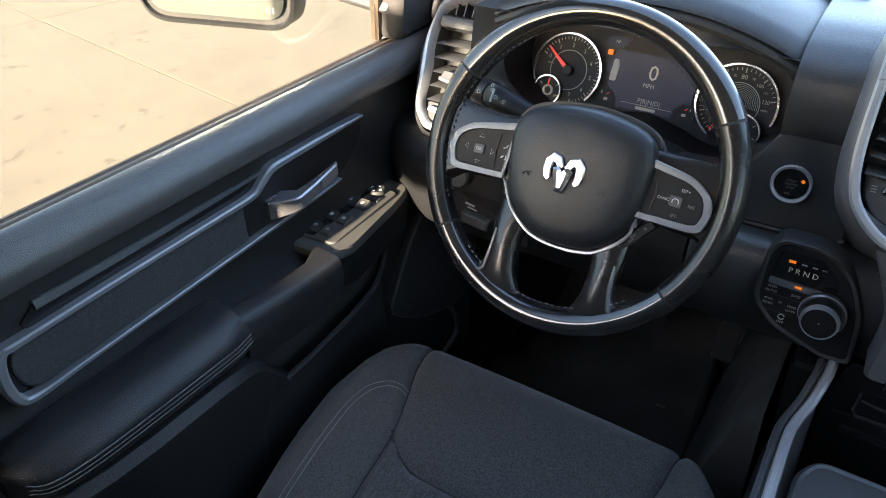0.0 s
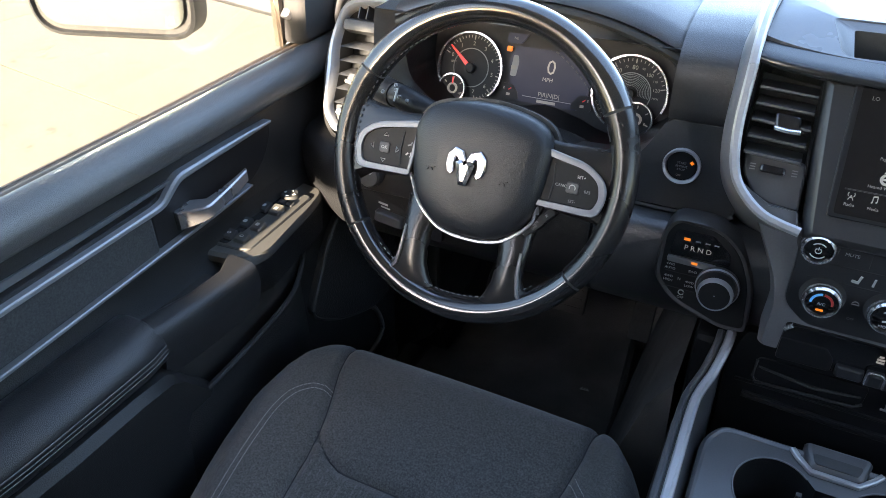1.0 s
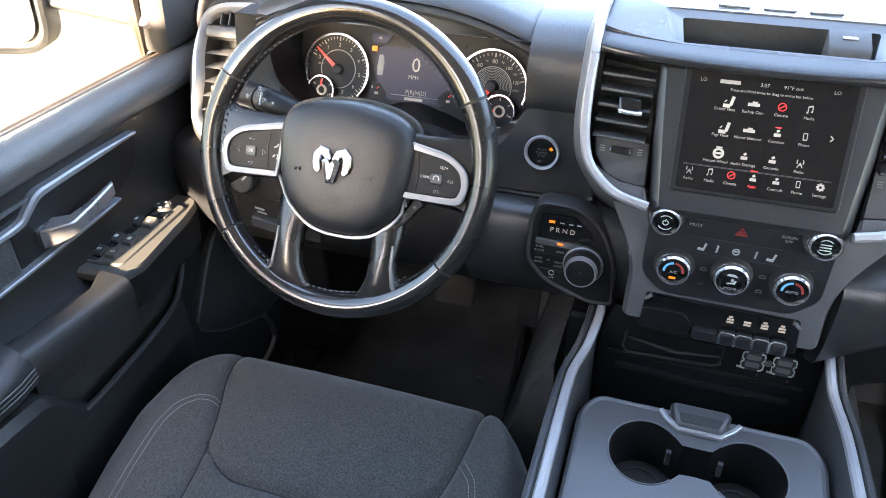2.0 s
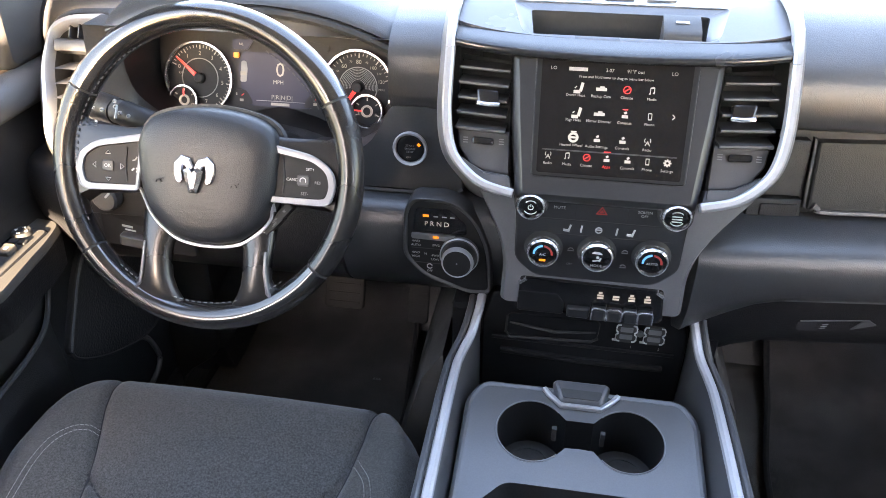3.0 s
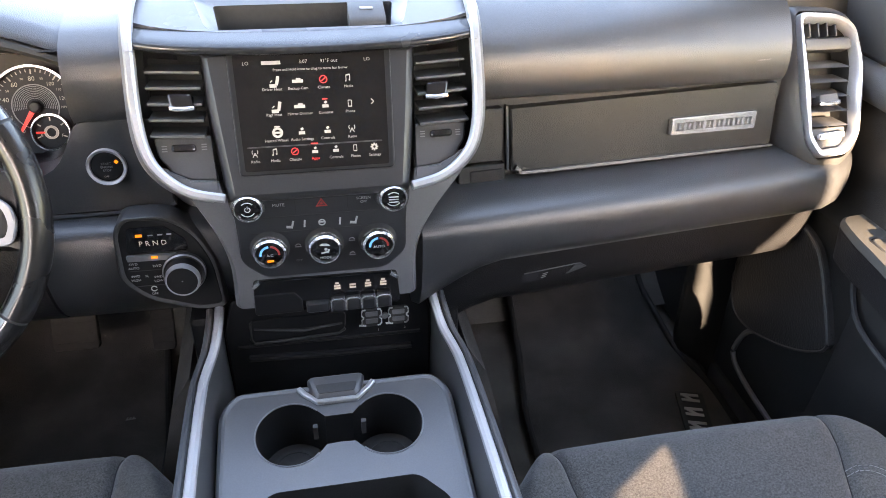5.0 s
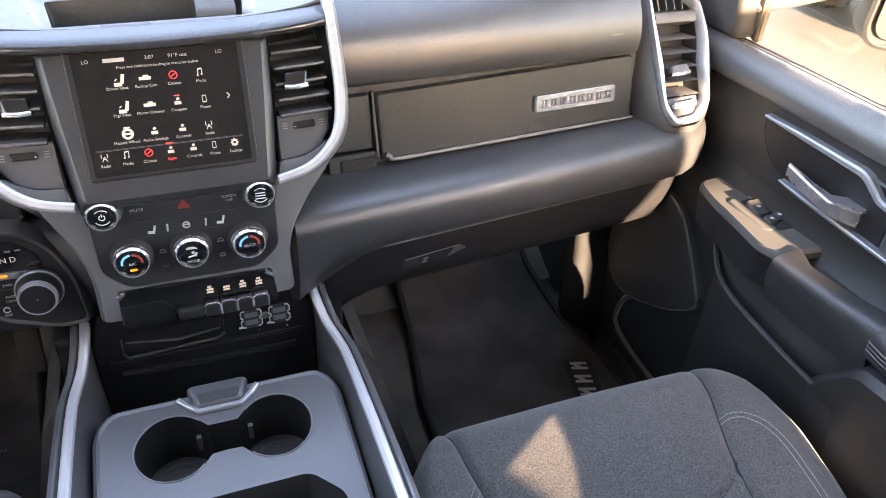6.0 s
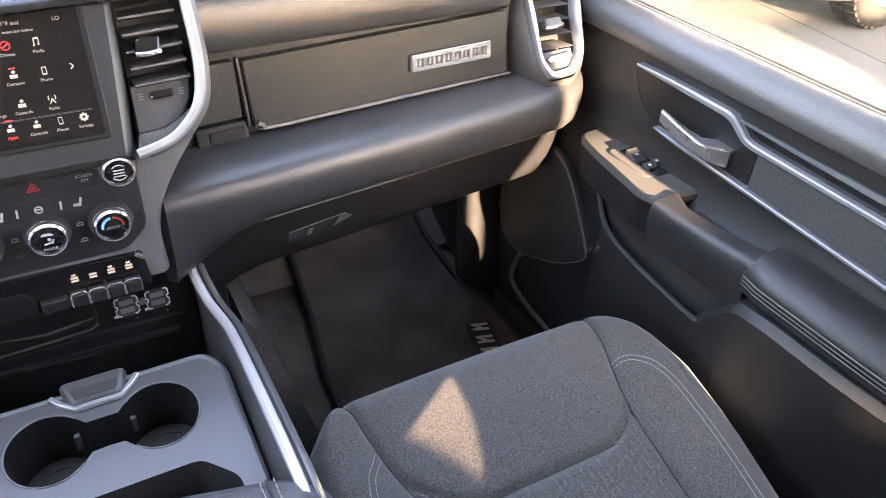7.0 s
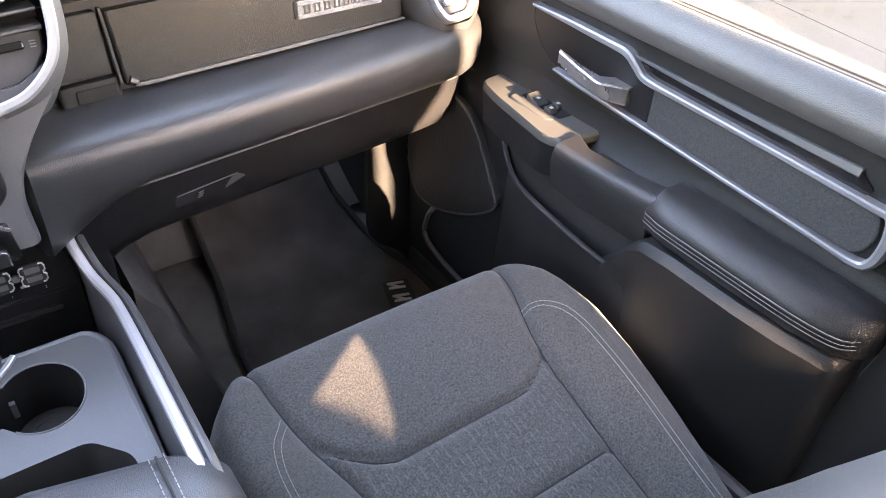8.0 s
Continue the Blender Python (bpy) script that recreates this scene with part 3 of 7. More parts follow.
# ---- doors ----
def door(side):
    name = "left" if side < 0 else "right"
    d = thing("door_1" if side < 0 else "door_2", (side * 0.87, -0.30, 0.02), "black moulded front door panel with satin silver trim and a padded armrest", "door")
    fr = lambda y, z, w=0.0: Vector((side * (0.87 - w), y, z))
    top = lambda x, y, w=0.0: Vector((side * x, y, w))
    ys = [0.30, 0.20, 0.10, 0.0, -0.2, -0.4, -0.6, -0.76]
    # padded sill under the window
    sill = spline([(0.918, 0.772), (0.900, 0.780), (0.880, 0.770), (0.868, 0.750), (0.872, 0.730), (0.884, 0.724)], 4)
    bm = loft([[top(p[0], y, p[1]) for p in sill] + [top(0.93, y, 0.72), top(0.93, y, 0.772)] for y in ys])
    part("sill_pad", bm, DOORSOFT, d, "grained soft pad along the window")
    part("sill_piping", tube([top(0.8830, y, 0.7262) for y in ys], 0.0016, 6), GREY, d)
    # middle and lower panel
    mid = [(0.930, 0.725), (0.912, 0.7255), (0.911, 0.722), (0.911, 0.602), (0.886, 0.598), (0.878, 0.555), (0.852, 0.53), (0.842, 0.42), (0.840, 0.20), (0.845, 0.06), (0.93, 0.05)]
    bm = loft([[top(x, y, z) for x, z in mid] for y in ys])
    part("panel", bm, PANEL, d)
    cup = rounded([(0.024, 0.703), (-0.150, 0.701), (-0.205, 0.682), (-0.232, 0.670), (-0.232, 0.616), (-0.050, 0.622), (-0.022, 0.630), (0.006, 0.650), (0.025, 0.682)], [0.008, 0.01, 0.01, 0.006, 0.006, 0.01, 0.012, 0.02, 0.02])
    part("upper_panel", holed([(0.30, 0.596), (0.30, 0.7240), (-0.76, 0.7240), (-0.76, 0.596)], [cup], fr, -0.045, -0.0145), PANEL, d)
    # silver trim loop
    t_up = [(0.018, 0.706), (-0.06, 0.7055), (-0.150, 0.704), (-0.180, 0.702), (-0.202, 0.689), (-0.222, 0.679), (-0.28, 0.6775), (-0.45, 0.6745), (-0.560, 0.671)]
    t_end = [(-0.578, 0.670), (-0.586, 0.655), (-0.588, 0.63), (-0.582, 0.607), (-0.565, 0.598)]
    t_low = [(-0.50, 0.6015), (-0.40, 0.606), (-0.242, 0.613), (-0.10, 0.620), (-0.045, 0.6245)]
    pts = t_up + t_end + t_low
    wid = [0.004, 0.009, 0.011, 0.012, 0.012, 0.010, 0.008, 0.008, 0.009] + [0.010, 0.013, 0.014, 0.012, 0.009] + [0.0065, 0.006, 0.006, 0.006, 0.003]
    q = spline([(y, z, w) for (y, z), w in zip(pts, wid)], 4)
    part("trim_strip", ribbon([fr(p[0], p[1], -0.016) for p in q], (-side, 0, 0), [p[2] for p in q], 0.016, 0.5), DOORTRIM, d, "satin silver trim strip")
    # cloth insert behind the handle
    o = rounded([(-0.236, 0.616), (-0.566, 0.604), (-0.578, 0.64), (-0.565, 0.672), (-0.236, 0.677)], [0.003, 0.02, 0.02, 0.012, 0.003])
    part("cloth_insert", slab(o, fr, -0.02, -0.008, 0.003), DOORCLOTH, d, "grey cloth insert")
    # gloss strip and blade above the trim
    part("gloss_strip", slab(rounded([(-0.170, 0.700), (-0.205, 0.688), (-0.225, 0.682), (-0.545, 0.676), (-0.55, 0.684), (-0.53, 0.699)], 0.004), fr, -0.02, -0.011), GLOSS, d)
    part("blade", ribbon([fr(y, 0.7015 + 0.03 * (y + 0.17) * (1 - 0.6 * (y + 0.17) / -0.36) - 0.0015, -0.018) for y in np.linspace(-0.170, -0.530, 10)], (-side, 0, 0.3), list(np.linspace(0.004, 0.0120, 10)), 0.010, 0.3), BLADE, d)
    # handle cup and lever
    # the hollow's shade is put into the cup's near-black colour
    part("handle_recess", loft([[fr(u, v, -0.0125) for u, v in inset(cup, -0.0015)], [fr(u, v, -0.0120) for u, v in inset(cup, 0.0008)], [fr(u, v, -0.0150) for u, v in inset(cup, 0.002)], [fr(u, v, -0.0300) for u, v in inset(cup, 0.008)], [fr(u, v, -0.0330) for u, v in inset(cup, 0.016)]], True), SHADE, d, "deep cup behind the pull lever, coloured near black for its shade")
    part("recess_wall", slab(rounded([(-0.052, 0.694), (-0.066, 0.694), (-0.080, 0.640), (-0.068, 0.640)], 0.003), fr, -0.034, -0.022, 0.003), PANEL, d)
    lever = [(-0.067, 0.6675, 0.657, 0.013, 0.008), (-0.071, 0.6675, 0.648, 0.017, 0.009), (-0.095, 0.6650, 0.6435, 0.020, 0.010), (-0.125, 0.6610, 0.640, 0.0225, 0.009), (-0.150, 0.6580, 0.6375, 0.0235, 0.005), (-0.159, 0.6570, 0.636, 0.0240, -0.010), (-0.167, 0.6565, 0.634, 0.0215, -0.022), (-0.184, 0.6560, 0.630, 0.0080, -0.026), (-0.196, 0.6555, 0.627, -0.004, -0.028)]
    rings = []
    for y, za, zb, wo, wi in lever:
        e = min(0.0022, (za - zb) * 0.2, (wo - wi) * 0.3)
        rings.append([fr(y, z, w) for z, w in ((za, wi + e), (za, wo - e), (za - e, wo), (zb + e, wo), (zb, wo - e), (zb, wi + e))])
    part("door_handle", loft(rings), LEVER, d, "satin silver pull lever", 25)
    # arm shelf with the switch panel
    o = rounded([(0.893, 0.096), (0.838, 0.090), (0.822, 0.03), (0.803, -0.118), (0.812, -0.150), (0.893, -0.160)], [0.0, 0.02, 0.03, 0.03, 0.012, 0.0], 6)
    lo = lambda u, v, w=0.0: Vector((side * u, v, 0.560 + w - max(0.0, -0.10 - v) * -0.10))
    # side split off in near-black, the shade below the sunlit top as colour
    part("shaded_shelf_side", loft([[lo(u, v, -0.07) for u, v in inset(o, 0.012)], [lo(u, v, -0.0145) for u, v in inset(o, 0.0005)]]), UNDER, d)
    part("switch_shelf", loft([[lo(u, v, -0.014) for u, v in o], [lo(u, v, -0.005) for u, v in inset(o, 0.002)], [lo(u, v, 0.0) for u, v in inset(o, 0.009)]]), SHELF, d, "black plastic switch shelf, its top coloured paler for the sun")
    long = side < 0
    y0, y1 = (0.052, -0.128) if long else (0.012, -0.088)
    o2 = rounded([(0.842 - 0.006, y0), (0.889, y0), (0.889, y1 - 0.006), (0.825 if long else 0.832, y1)], 0.010, 5)
    plate = part("switch_plate", slab(o2, lo, -0.002, 0.004, 0.003), SHELF, d)
    part("plate_gap", tube([lo(u, v, 0.0008) for u, v in inset(o2, -0.0015)], 0.0012, 5, True), DIAL, plate)
    if long:
        # shade on the outboard half of the plate, laid on as a black field
        part("switch_shade_field", slab(rounded([(0.866, 0.030), (0.889, 0.030), (0.889, -0.128), (0.866, -0.128)], 0.005, 4), lo, 0.002, 0.0048, 0.001), GLOSS, plate, "gloss black field for the shaded outboard half of the plate")
        cells = [(0.852, -0.108, 0.020), (0.852, -0.070, 0.020), (0.856, -0.018, 0.022)]
        for x, y, s_ in cells:
            for dx in (0.0, 0.024):
                o3 = rounded([(x + dx - 0.010, y - s_ / 2), (x + dx + 0.010, y - s_ / 2), (x + dx + 0.010, y + s_ / 2), (x + dx - 0.010, y + s_ / 2)], 0.003, 3)
                # inboard keys get the sunlit colour, outboard keys the shaded one
                k = part("window_switch", loft([[lo(u, v, 0.003) for u, v in o3], [lo(u, v, 0.010 + (v - y) * 0.25) for u, v in o3], [lo(u, v, 0.012 + (v - y) * 0.25) for u, v in inset(o3, 0.002)]]), SHELF if dx == 0 else DARK, plate)
                m_ = arc_band(lo, x + dx, y, 0.0022, 0.0032, 0, 360, 0.0122, 0.0128) if y < -0.1 else slab(rounded([(x + dx - 0.003, y - 0.0035), (x + dx + 0.003, y - 0.0035), (x + dx + 0.003, y + 0.0035), (x + dx - 0.003, y + 0.0035)], 0.001, 2), lo, 0.0122, 0.0130)
                part("symbol", m_, WHITE, plate)
        for y in (0.010,):
            for dx in (-0.008, 0.008):
                part("mirror_key", slab(rounded([(0.858 + dx - 0.0065, y - 0.006), (0.858 + dx + 0.0065, y - 0.006), (0.858 + dx + 0.0065, y + 0.006), (0.858 + dx - 0.0065, y + 0.006)], 0.002, 3), lo, 0.003, 0.008, 0.0015), DARK, plate)
        kn = lambda u, v, w=0.0: lo(0.866 + u, 0.032 + v, w)
        part("mirror_knob", lathe([(0.0155, 0.003), (0.0155, 0.009), (0.0135, 0.012), (0.0, 0.012)][:3] + [(0.004, 0.0105)], kn, 20), DARK, plate)
        for a in (0, 90, 180, 270):
            c, s_ = math.cos(radians(a)), math.sin(radians(a))
            tri_ = [(c * 0.0115, s_ * 0.0115), (c * 0.0075 - s_ * 0.003, s_ * 0.0075 + c * 0.003), (c * 0.0075 + s_ * 0.003, s_ * 0.0075 - c * 0.003)]
            part("arrow_mark", slab(tri_, kn, 0.0116, 0.0126), WHITE, plate)
    else:
        # outboard shade again, drawn as a black field
        part("switch_shade_field", slab(rounded([(0.852, 0.000), (0.889, 0.002), (0.889, -0.094), (0.852, -0.092)], 0.006, 4), lo, 0.002, 0.0048, 0.001), GLOSS, plate, "gloss black field for the shaded outboard half of the plate")
        for x, y, a, b in ((0.862, -0.032, 0.012, 0.016), (0.858, -0.068, 0.009, 0.008), (0.878, -0.062, 0.007, 0.008)):
            o3 = rounded([(x - a, y - b), (x + a, y - b), (x + a, y + b), (x - a, y + b)], 0.003, 3)
            part("window_switch", loft([[lo(u, v, 0.003) for u, v in o3], [lo(u, v, 0.009 + (v - y) * 0.3) for u, v in o3], [lo(u, v, 0.011 + (v - y) * 0.3) for u, v in inset(o3, 0.002)]]), DARK, plate)
            part("symbol", slab(rounded([(x - 0.003, y - 0.003), (x + 0.003, y - 0.003), (x + 0.003, y + 0.003), (x - 0.003, y + 0.003)], 0.001, 2), lo, 0.0112, 0.0118), WHITE, plate)
    # narrow grip between the shelf and the armrest
    g = [(-0.150, 0.788, 0.845), (-0.19, 0.786, 0.826), (-0.25, 0.788, 0.826), (-0.334, 0.796, 0.842)]
    rings = []
    for y, a, b in g:
        z = 0.566 + (-0.15 - y) * 0.04
        sec = rounded([(a + 0.012, 0.49), (a, z - 0.03), (a + 0.006, z), (b, z + 0.004), (b + 0.004, z - 0.03), (b - 0.008, 0.49)], [0.0, 0.014, 0.012, 0.008, 0.01, 0.0], 4)
        rings.append([top(x, y, zz) for x, zz in sec])
    part("grip", loft(rings), LEATHER, d, "grained vinyl pull grip")
    part("grip_well", loft([[top(x, y, z) for x, z in ((0.826, 0.545), (0.890, 0.545), (0.890, 0.52), (0.826, 0.52))] for y in (-0.18, -0.32)]), DARK, d)
    # padded armrest
    rings = []
    for y, a, s_ in ((-0.327, 0.006, 0.90), (-0.332, 0.0, 1.0), (-0.37, -0.006, 1.0), (-0.46, -0.006, 1.0), (-0.56, -0.004, 1.0), (-0.610, 0.004, 0.98), (-0.630, 0.020, 0.85), (-0.640, 0.045, 0.5)):
        z1 = 0.578 - (1 - s_) * 0.04
        sec = rounded([(0.806 + a, 0.520), (0.796 + a, 0.530), (0.793 + a, 0.562), (0.818 + a, z1 + 0.002), (0.862, z1 + 0.004), (0.886, z1 - 0.012), (0.886, 0.520)], [0.0, 0.012, 0.016, 0.02, 0.02, 0.01, 0.0], 5)
        rings.append([top(x, y, z) for x, z in sec])
    arm = part("armrest", loft(rings), LEATHER, d, "padded black vinyl armrest with grey stitching")
    edge = [(-0.333, 0.7922), (-0.35, 0.7893), (-0.37, 0.7868), (-0.46, 0.7868), (-0.56, 0.7888), (-0.61, 0.7968), (-0.626, 0.8105)]
    for dz in (0.5535, 0.5420):
        part("seam", tube(spline([top(x, y, dz) for y, x in edge], 4), 0.0010, 5), DARK, arm)
    for dz in (0.5555, 0.5485, 0.5425):
        stitches(spline([top(x - 0.0004, y, dz) for y, x in edge], 4), (-side, 0, 0.1), SEAMTHREAD, arm, 0.0085, 0.0008, 0.0009)
    # lower shelf below the armrest and map pocket
    rings = [[top(x, y, z) for x, z in ((0.87, zt), (0.786 + e, zt), (0.776 + e, zt - 0.012), (0.794 + e, 0.80 * zt + 0.02), (0.815 + e, 0.10), (0.87, 0.10))] for y, e, zt in ((-0.262, 0.034, 0.420), (-0.275, 0.026, 0.432), (-0.330, 0.006, 0.505), (-0.352, 0.0, 0.521), (-0.40, 0.0, 0.525), (-0.50, 0.001, 0.525), (-0.56, 0.005, 0.525), (-0.595, 0.011, 0.525), (-0.612, 0.014, 0.524), (-0.623, 0.022, 0.520), (-0.629, 0.036, 0.512), (-0.632, 0.060, 0.500))]
    part("lower_box", loft(rings), PANEL, d)
    lip = spline([(0.035, 0.53, 0.842), (0.02, 0.50, 0.838), (-0.02, 0.452, 0.826), (-0.07, 0.432, 0.818), (-0.17, 0.424, 0.812), (-0.275, 0.422, 0.808), (-0.288, 0.435, 0.806)], 5)
    part("pocket_lip", tube([top(p[2], p[0], p[1]) for p in lip], 0.0045, 6), PLASTIC, d)
    body = spline([(0.035, 0.53, 0.842), (0.02, 0.50, 0.838), (-0.02, 0.452, 0.826), (-0.07, 0.432, 0.818), (-0.17, 0.424, 0.812), (-0.30, 0.422, 0.808), (-0.345, 0.422, 0.806)], 5)
    near = lambda y: min(1.0, max(0.0, (y + 0.12) / 0.12))
    part("pocket", loft([[top(p[2], p[0], p[1]) for p in body], [top(p[2] - 0.004 + 0.018 * near(p[0]), p[0] + 0.004, p[1] - 0.03) for p in body], [top(0.815 + 0.024 * near(p[0]), p[0] + 0.01, 0.12) for p in body]], False, False), PANEL, d)
    part("pocket_inside", slab([(0.03, 0.535), (-0.42, 0.53), (-0.42, 0.40), (-0.02, 0.40)], fr, 0.022, 0.0285), DARK, d)
    # loudspeaker grille
    o = spline([(0.17, 0.502), (0.110, 0.494), (0.072, 0.462), (0.040, 0.415), (0.012, 0.372), (0.004, 0.352), (0.016, 0.330), (0.065, 0.292), (0.129, 0.258), (0.20, 0.232), (0.26, 0.238), (0.29, 0.30), (0.275, 0.40), (0.23, 0.47)], 4, True)
    sp = lambda u, v, w=0.0: Vector((side * (0.842 - w), u, v))
    grille = part("speaker_grille", slab([tuple(p) for p in inset([(q_.x, q_.y) for q_ in [Vector((p[0], p[1])) for p in o]], 0.0)], sp, 0, 0.016, 0.004), GRILLE, d, "black perforated speaker grille")
    part("grille_rim", tube([sp(p[0], p[1], 0.013) for p in o], 0.0036, 6, True), PLASTIC, grille)
    return d


door(-1)
door(1)
# kick panels and sill plates beside the floor
for side in (-1, 1):
    bm = slab(rounded([(0.20, 0.0), (0.90, 0.0), (0.90, 0.52), (0.34, 0.50), (0.26, 0.30)], 0.03), (lambda s: (lambda u, v, w=0.0: Vector((s * (0.885 - w), u, v))))(side), 0, 0.03, 0.012)
    structure("kick_panel", bm, PLASTIC, "black plastic kick panel at the side of the footwell", "trim")
    foot = [(0.734, 0.306), (0.737, 0.299), (0.743, 0.296), (0.800, 0.296), (0.850, 0.296), (0.862, 0.310), (0.862, 0.44), (0.845, 0.43)]
    bm = loft([[Vector((side * (x + dx * (0.862 - x)), y + dy, z)) for x, y in foot] for z, dx, dy in ((0.0, 0.85, 0.0), (0.03, 0.76, 0.0), (0.055, 0.58, 0.0), (0.075, 0.36, 0.0), (0.095, 0.17, 0.0), (0.120, 0.05, 0.0), (0.150, 0.0, 0.0), (0.24, 0.0, 0.004), (0.34, 0.0, 0.010), (0.42, 0.1, 0.016))])
    structure("kick_trim", bm, PANEL, "black plastic trim at the foot of the door pillar", "trim")
    bm = tube(spline([(side * x, y, z) for x, y, z in ((0.842, 0.200, 0.222), (0.836, 0.214, 0.205), (0.834, 0.227, 0.165), (0.834, 0.226, 0.138), (0.834, 0.190, 0.117), (0.836, 0.08, 0.10), (0.840, -0.2, 0.085), (0.842, -0.75, 0.08))], 4), 0.0055, 8)
    structure("door_seal", bm, GREY, "grey seal lip along the lower edge of the door", "trim")
    edge = lambda z, e=0.0: -0.645 + 0.146 * (0.549 - z) - e
    bm = loft([[Vector((side * x, y, z)) for x, y in ((0.93, edge(z)), (0.853, edge(z)), (0.848, edge(z, 0.0015)), (0.846, edge(z, 0.006)), (0.842, edge(z, 0.06)), (0.842, -0.80), (0.93, -0.80))] for z in np.linspace(0.06, 0.735, 8)])
    structure("pillar_trim", bm, PANEL, "black plastic trim at the foot of the middle pillar", "trim")
    bm = tube([(side * 0.8495, edge(z, 0.0012), z) for z in np.linspace(0.06, 0.735, 8)], 0.0018, 6)
    structure("trim_edge", bm, BLADE, "grey edge of the pillar trim", "trim")
    bm = box(min(side * 0.84, side * 0.90), max(side * 0.84, side * 0.90), -2.0, 0.42, 0.0, 0.055, 0.012)
    structure("sill_plate", bm, PLASTIC, "black scuff plate along the door sill", "trim")


# ---- seats ----
def seat(name, cx, front, label, inner, forward=0.0):
    s = thing(name, (cx, front - 0.3, 0.02), label, "car seat", "front seats")
    L, H = 0.56, 0.272
    edge_v = [0.0, 0.012, 0.020, 0.033, 0.046, 0.058, 0.098, 0.163, 0.228, 0.278, 0.338, 0.400, 0.480, 0.560]
    edge_u = [0.203, 0.224, 0.235, 0.248, 0.258, 0.268, 0.286, 0.296, 0.294, 0.287, 0.275, 0.261, 0.240, 0.225]
    seam_at = ([0.0, 0.0275, 0.0775, 0.1275, 0.1725, 0.2175, 0.2875, 0.3375, 0.40, 0.56], [0.201, 0.199, 0.193, 0.181, 0.169, 0.158, 0.149, 0.145, 0.142, 0.138])

    def width(v):          # half width of the cushion at v behind its front edge
        return float(np.interp(v, edge_v, edge_u))

    def seam_u(v, sg=0):   # the seams between the middle and the bolsters; the inner one runs straighter
        return float(np.interp(v, *seam_at)) + 0.009 * sg * inner * math.exp(-((v - 0.15) / 0.07) ** 2)

    def cross_v(u):        # the curved seam across the cushion
        return 0.2195 - 0.040 * max(0.0, (abs(u) - 0.08) / 0.08) ** 2

    def height(u, v):
        z = 0.402 - 0.17 * (v - 0.0275) + 0.004 * math.sin(min(1, v / 0.22) * math.pi)
        roll = max(0.0, 1 - v / 0.060)
        z -= 0.040 * roll ** 2.6
        w = width(v)
        a = abs(u)
        su = seam_u(v, math.copysign(1, u))
        if a > su:
            k = (a - su) / max(0.01, w - su)
            z += 0.022 * math.sin(min(1.0, k * 1.25) * math.pi * 0.62) * min(1.0, v / 0.15) - 0.042 * max(0.0, (k - 0.55) / 0.45) ** 2.4
        z -= 0.024 * max(0.0, (a - 0.195) / 0.06) ** 1.4 * max(0.0, 1 - v / 0.07)
        z -= 0.009 * math.exp(-((a - su) / 0.0055) ** 2)
        if a < su:
            z -= 0.009 * math.exp(-((v - cross_v(u)) / 0.006) ** 2) + 0.006 * math.exp(-((v - 0.3365) / 0.006) ** 2)
            z += 0.007 * math.cos(u / su * math.pi / 2) * math.exp(-((v - 0.12) / 0.07) ** 2)
        return z

    nu, nv = 100, 110
    bm = bmesh.new()
    grid = []
    for j in range(nv + 1):
        v = L * (j / nv) ** 1.6
        row = []
        for i in range(nu + 1):
            t = -1 + 2 * i / nu
            su = seam_u(v, math.copysign(1, t))
            u = math.copysign(su * abs(t) / 0.6 if abs(t) <= 0.6 else su + (width(v) - su) * (abs(t) - 0.6) / 0.4, t)
            bow = 0.006 * (1 - (u / H) ** 2)
            row.append(bm.verts.new((cx + u, front - v + bow * math.exp(-v / 0.1), height(u, v))))
        grid.append(row)
    for j in range(nv):
        for i in range(nu):
            f = bm.faces.new((grid[j][i], grid[j][i + 1], grid[j + 1][i + 1], grid[j + 1][i]))
            v = L * ((j + 0.5) / nv) ** 1.6
            t = -1 + 2 * (i + 0.5) / nu
            f.material_index = 1 if abs(t) < 0.6 and v > cross_v(seam_u(v) * t / 0.6) else 0
    rim = [grid[0][i] for i in range(nu + 1)] + [grid[j][nu] for j in range(1, nv + 1)] + [grid[nv][i] for i in range(nu - 1, -1, -1)] + [grid[j][0] for j in range(nv - 1, 0, -1)]
    c = Vector((cx, front - L / 2, 0))
    prev = rim
    for drop, grow in ((0.020, 0.006), (0.055, 0.008), (0.115, -0.004), (0.15, -0.03)):
        ring = []
        for p in rim:
            o = Vector((p.co.x - c.x, p.co.y - c.y, 0))
            o.normalize()
            ring.append(bm.verts.new((p.co.x + o.x * grow, p.co.y + o.y * grow, p.co.z - drop)))
        for i in range(len(rim)):
            j = (i + 1) % len(rim)
            bm.faces.new((prev[i], prev[j], ring[j], ring[i]))
        prev = ring
    bm.faces.new(prev)
    cushion = part("cushion", bm, [CLOTH, INSERT], s, "charcoal cloth cushion with a ribbed middle", 60)
    P = lambda u, v, dz=0.0006: Vector((cx + u, front - v + 0.006 * (1 - (u / H) ** 2) * math.exp(-v / 0.1), height(u, v) + dz))
    for sg in (-1, 1):
        for off in (0.0, 0.008):
            sp_ = [Vector((q[0], q[1])) for q in spline([(0.188 + 0.010 * sg * inner, 0.112), (0.205, 0.122), (0.224, 0.150), (0.233, 0.190), (0.232, 0.248), (0.225, 0.312), (0.216, 0.372), (0.206, 0.440), (0.196, 0.53)], 5)]
            line = []
            for k, p in enumerate(sp_):
                d_ = (sp_[min(k + 1, len(sp_) - 1)] - sp_[max(k - 1, 0)]).normalized()
                line.append((sg * (p.x - d_.y * off), p.y + d_.x * off))
            stitches([P(u, v) for u, v in line], (0, 0, 1), STITCH, cushion, 0.0048, 0.0016, 0.0010)
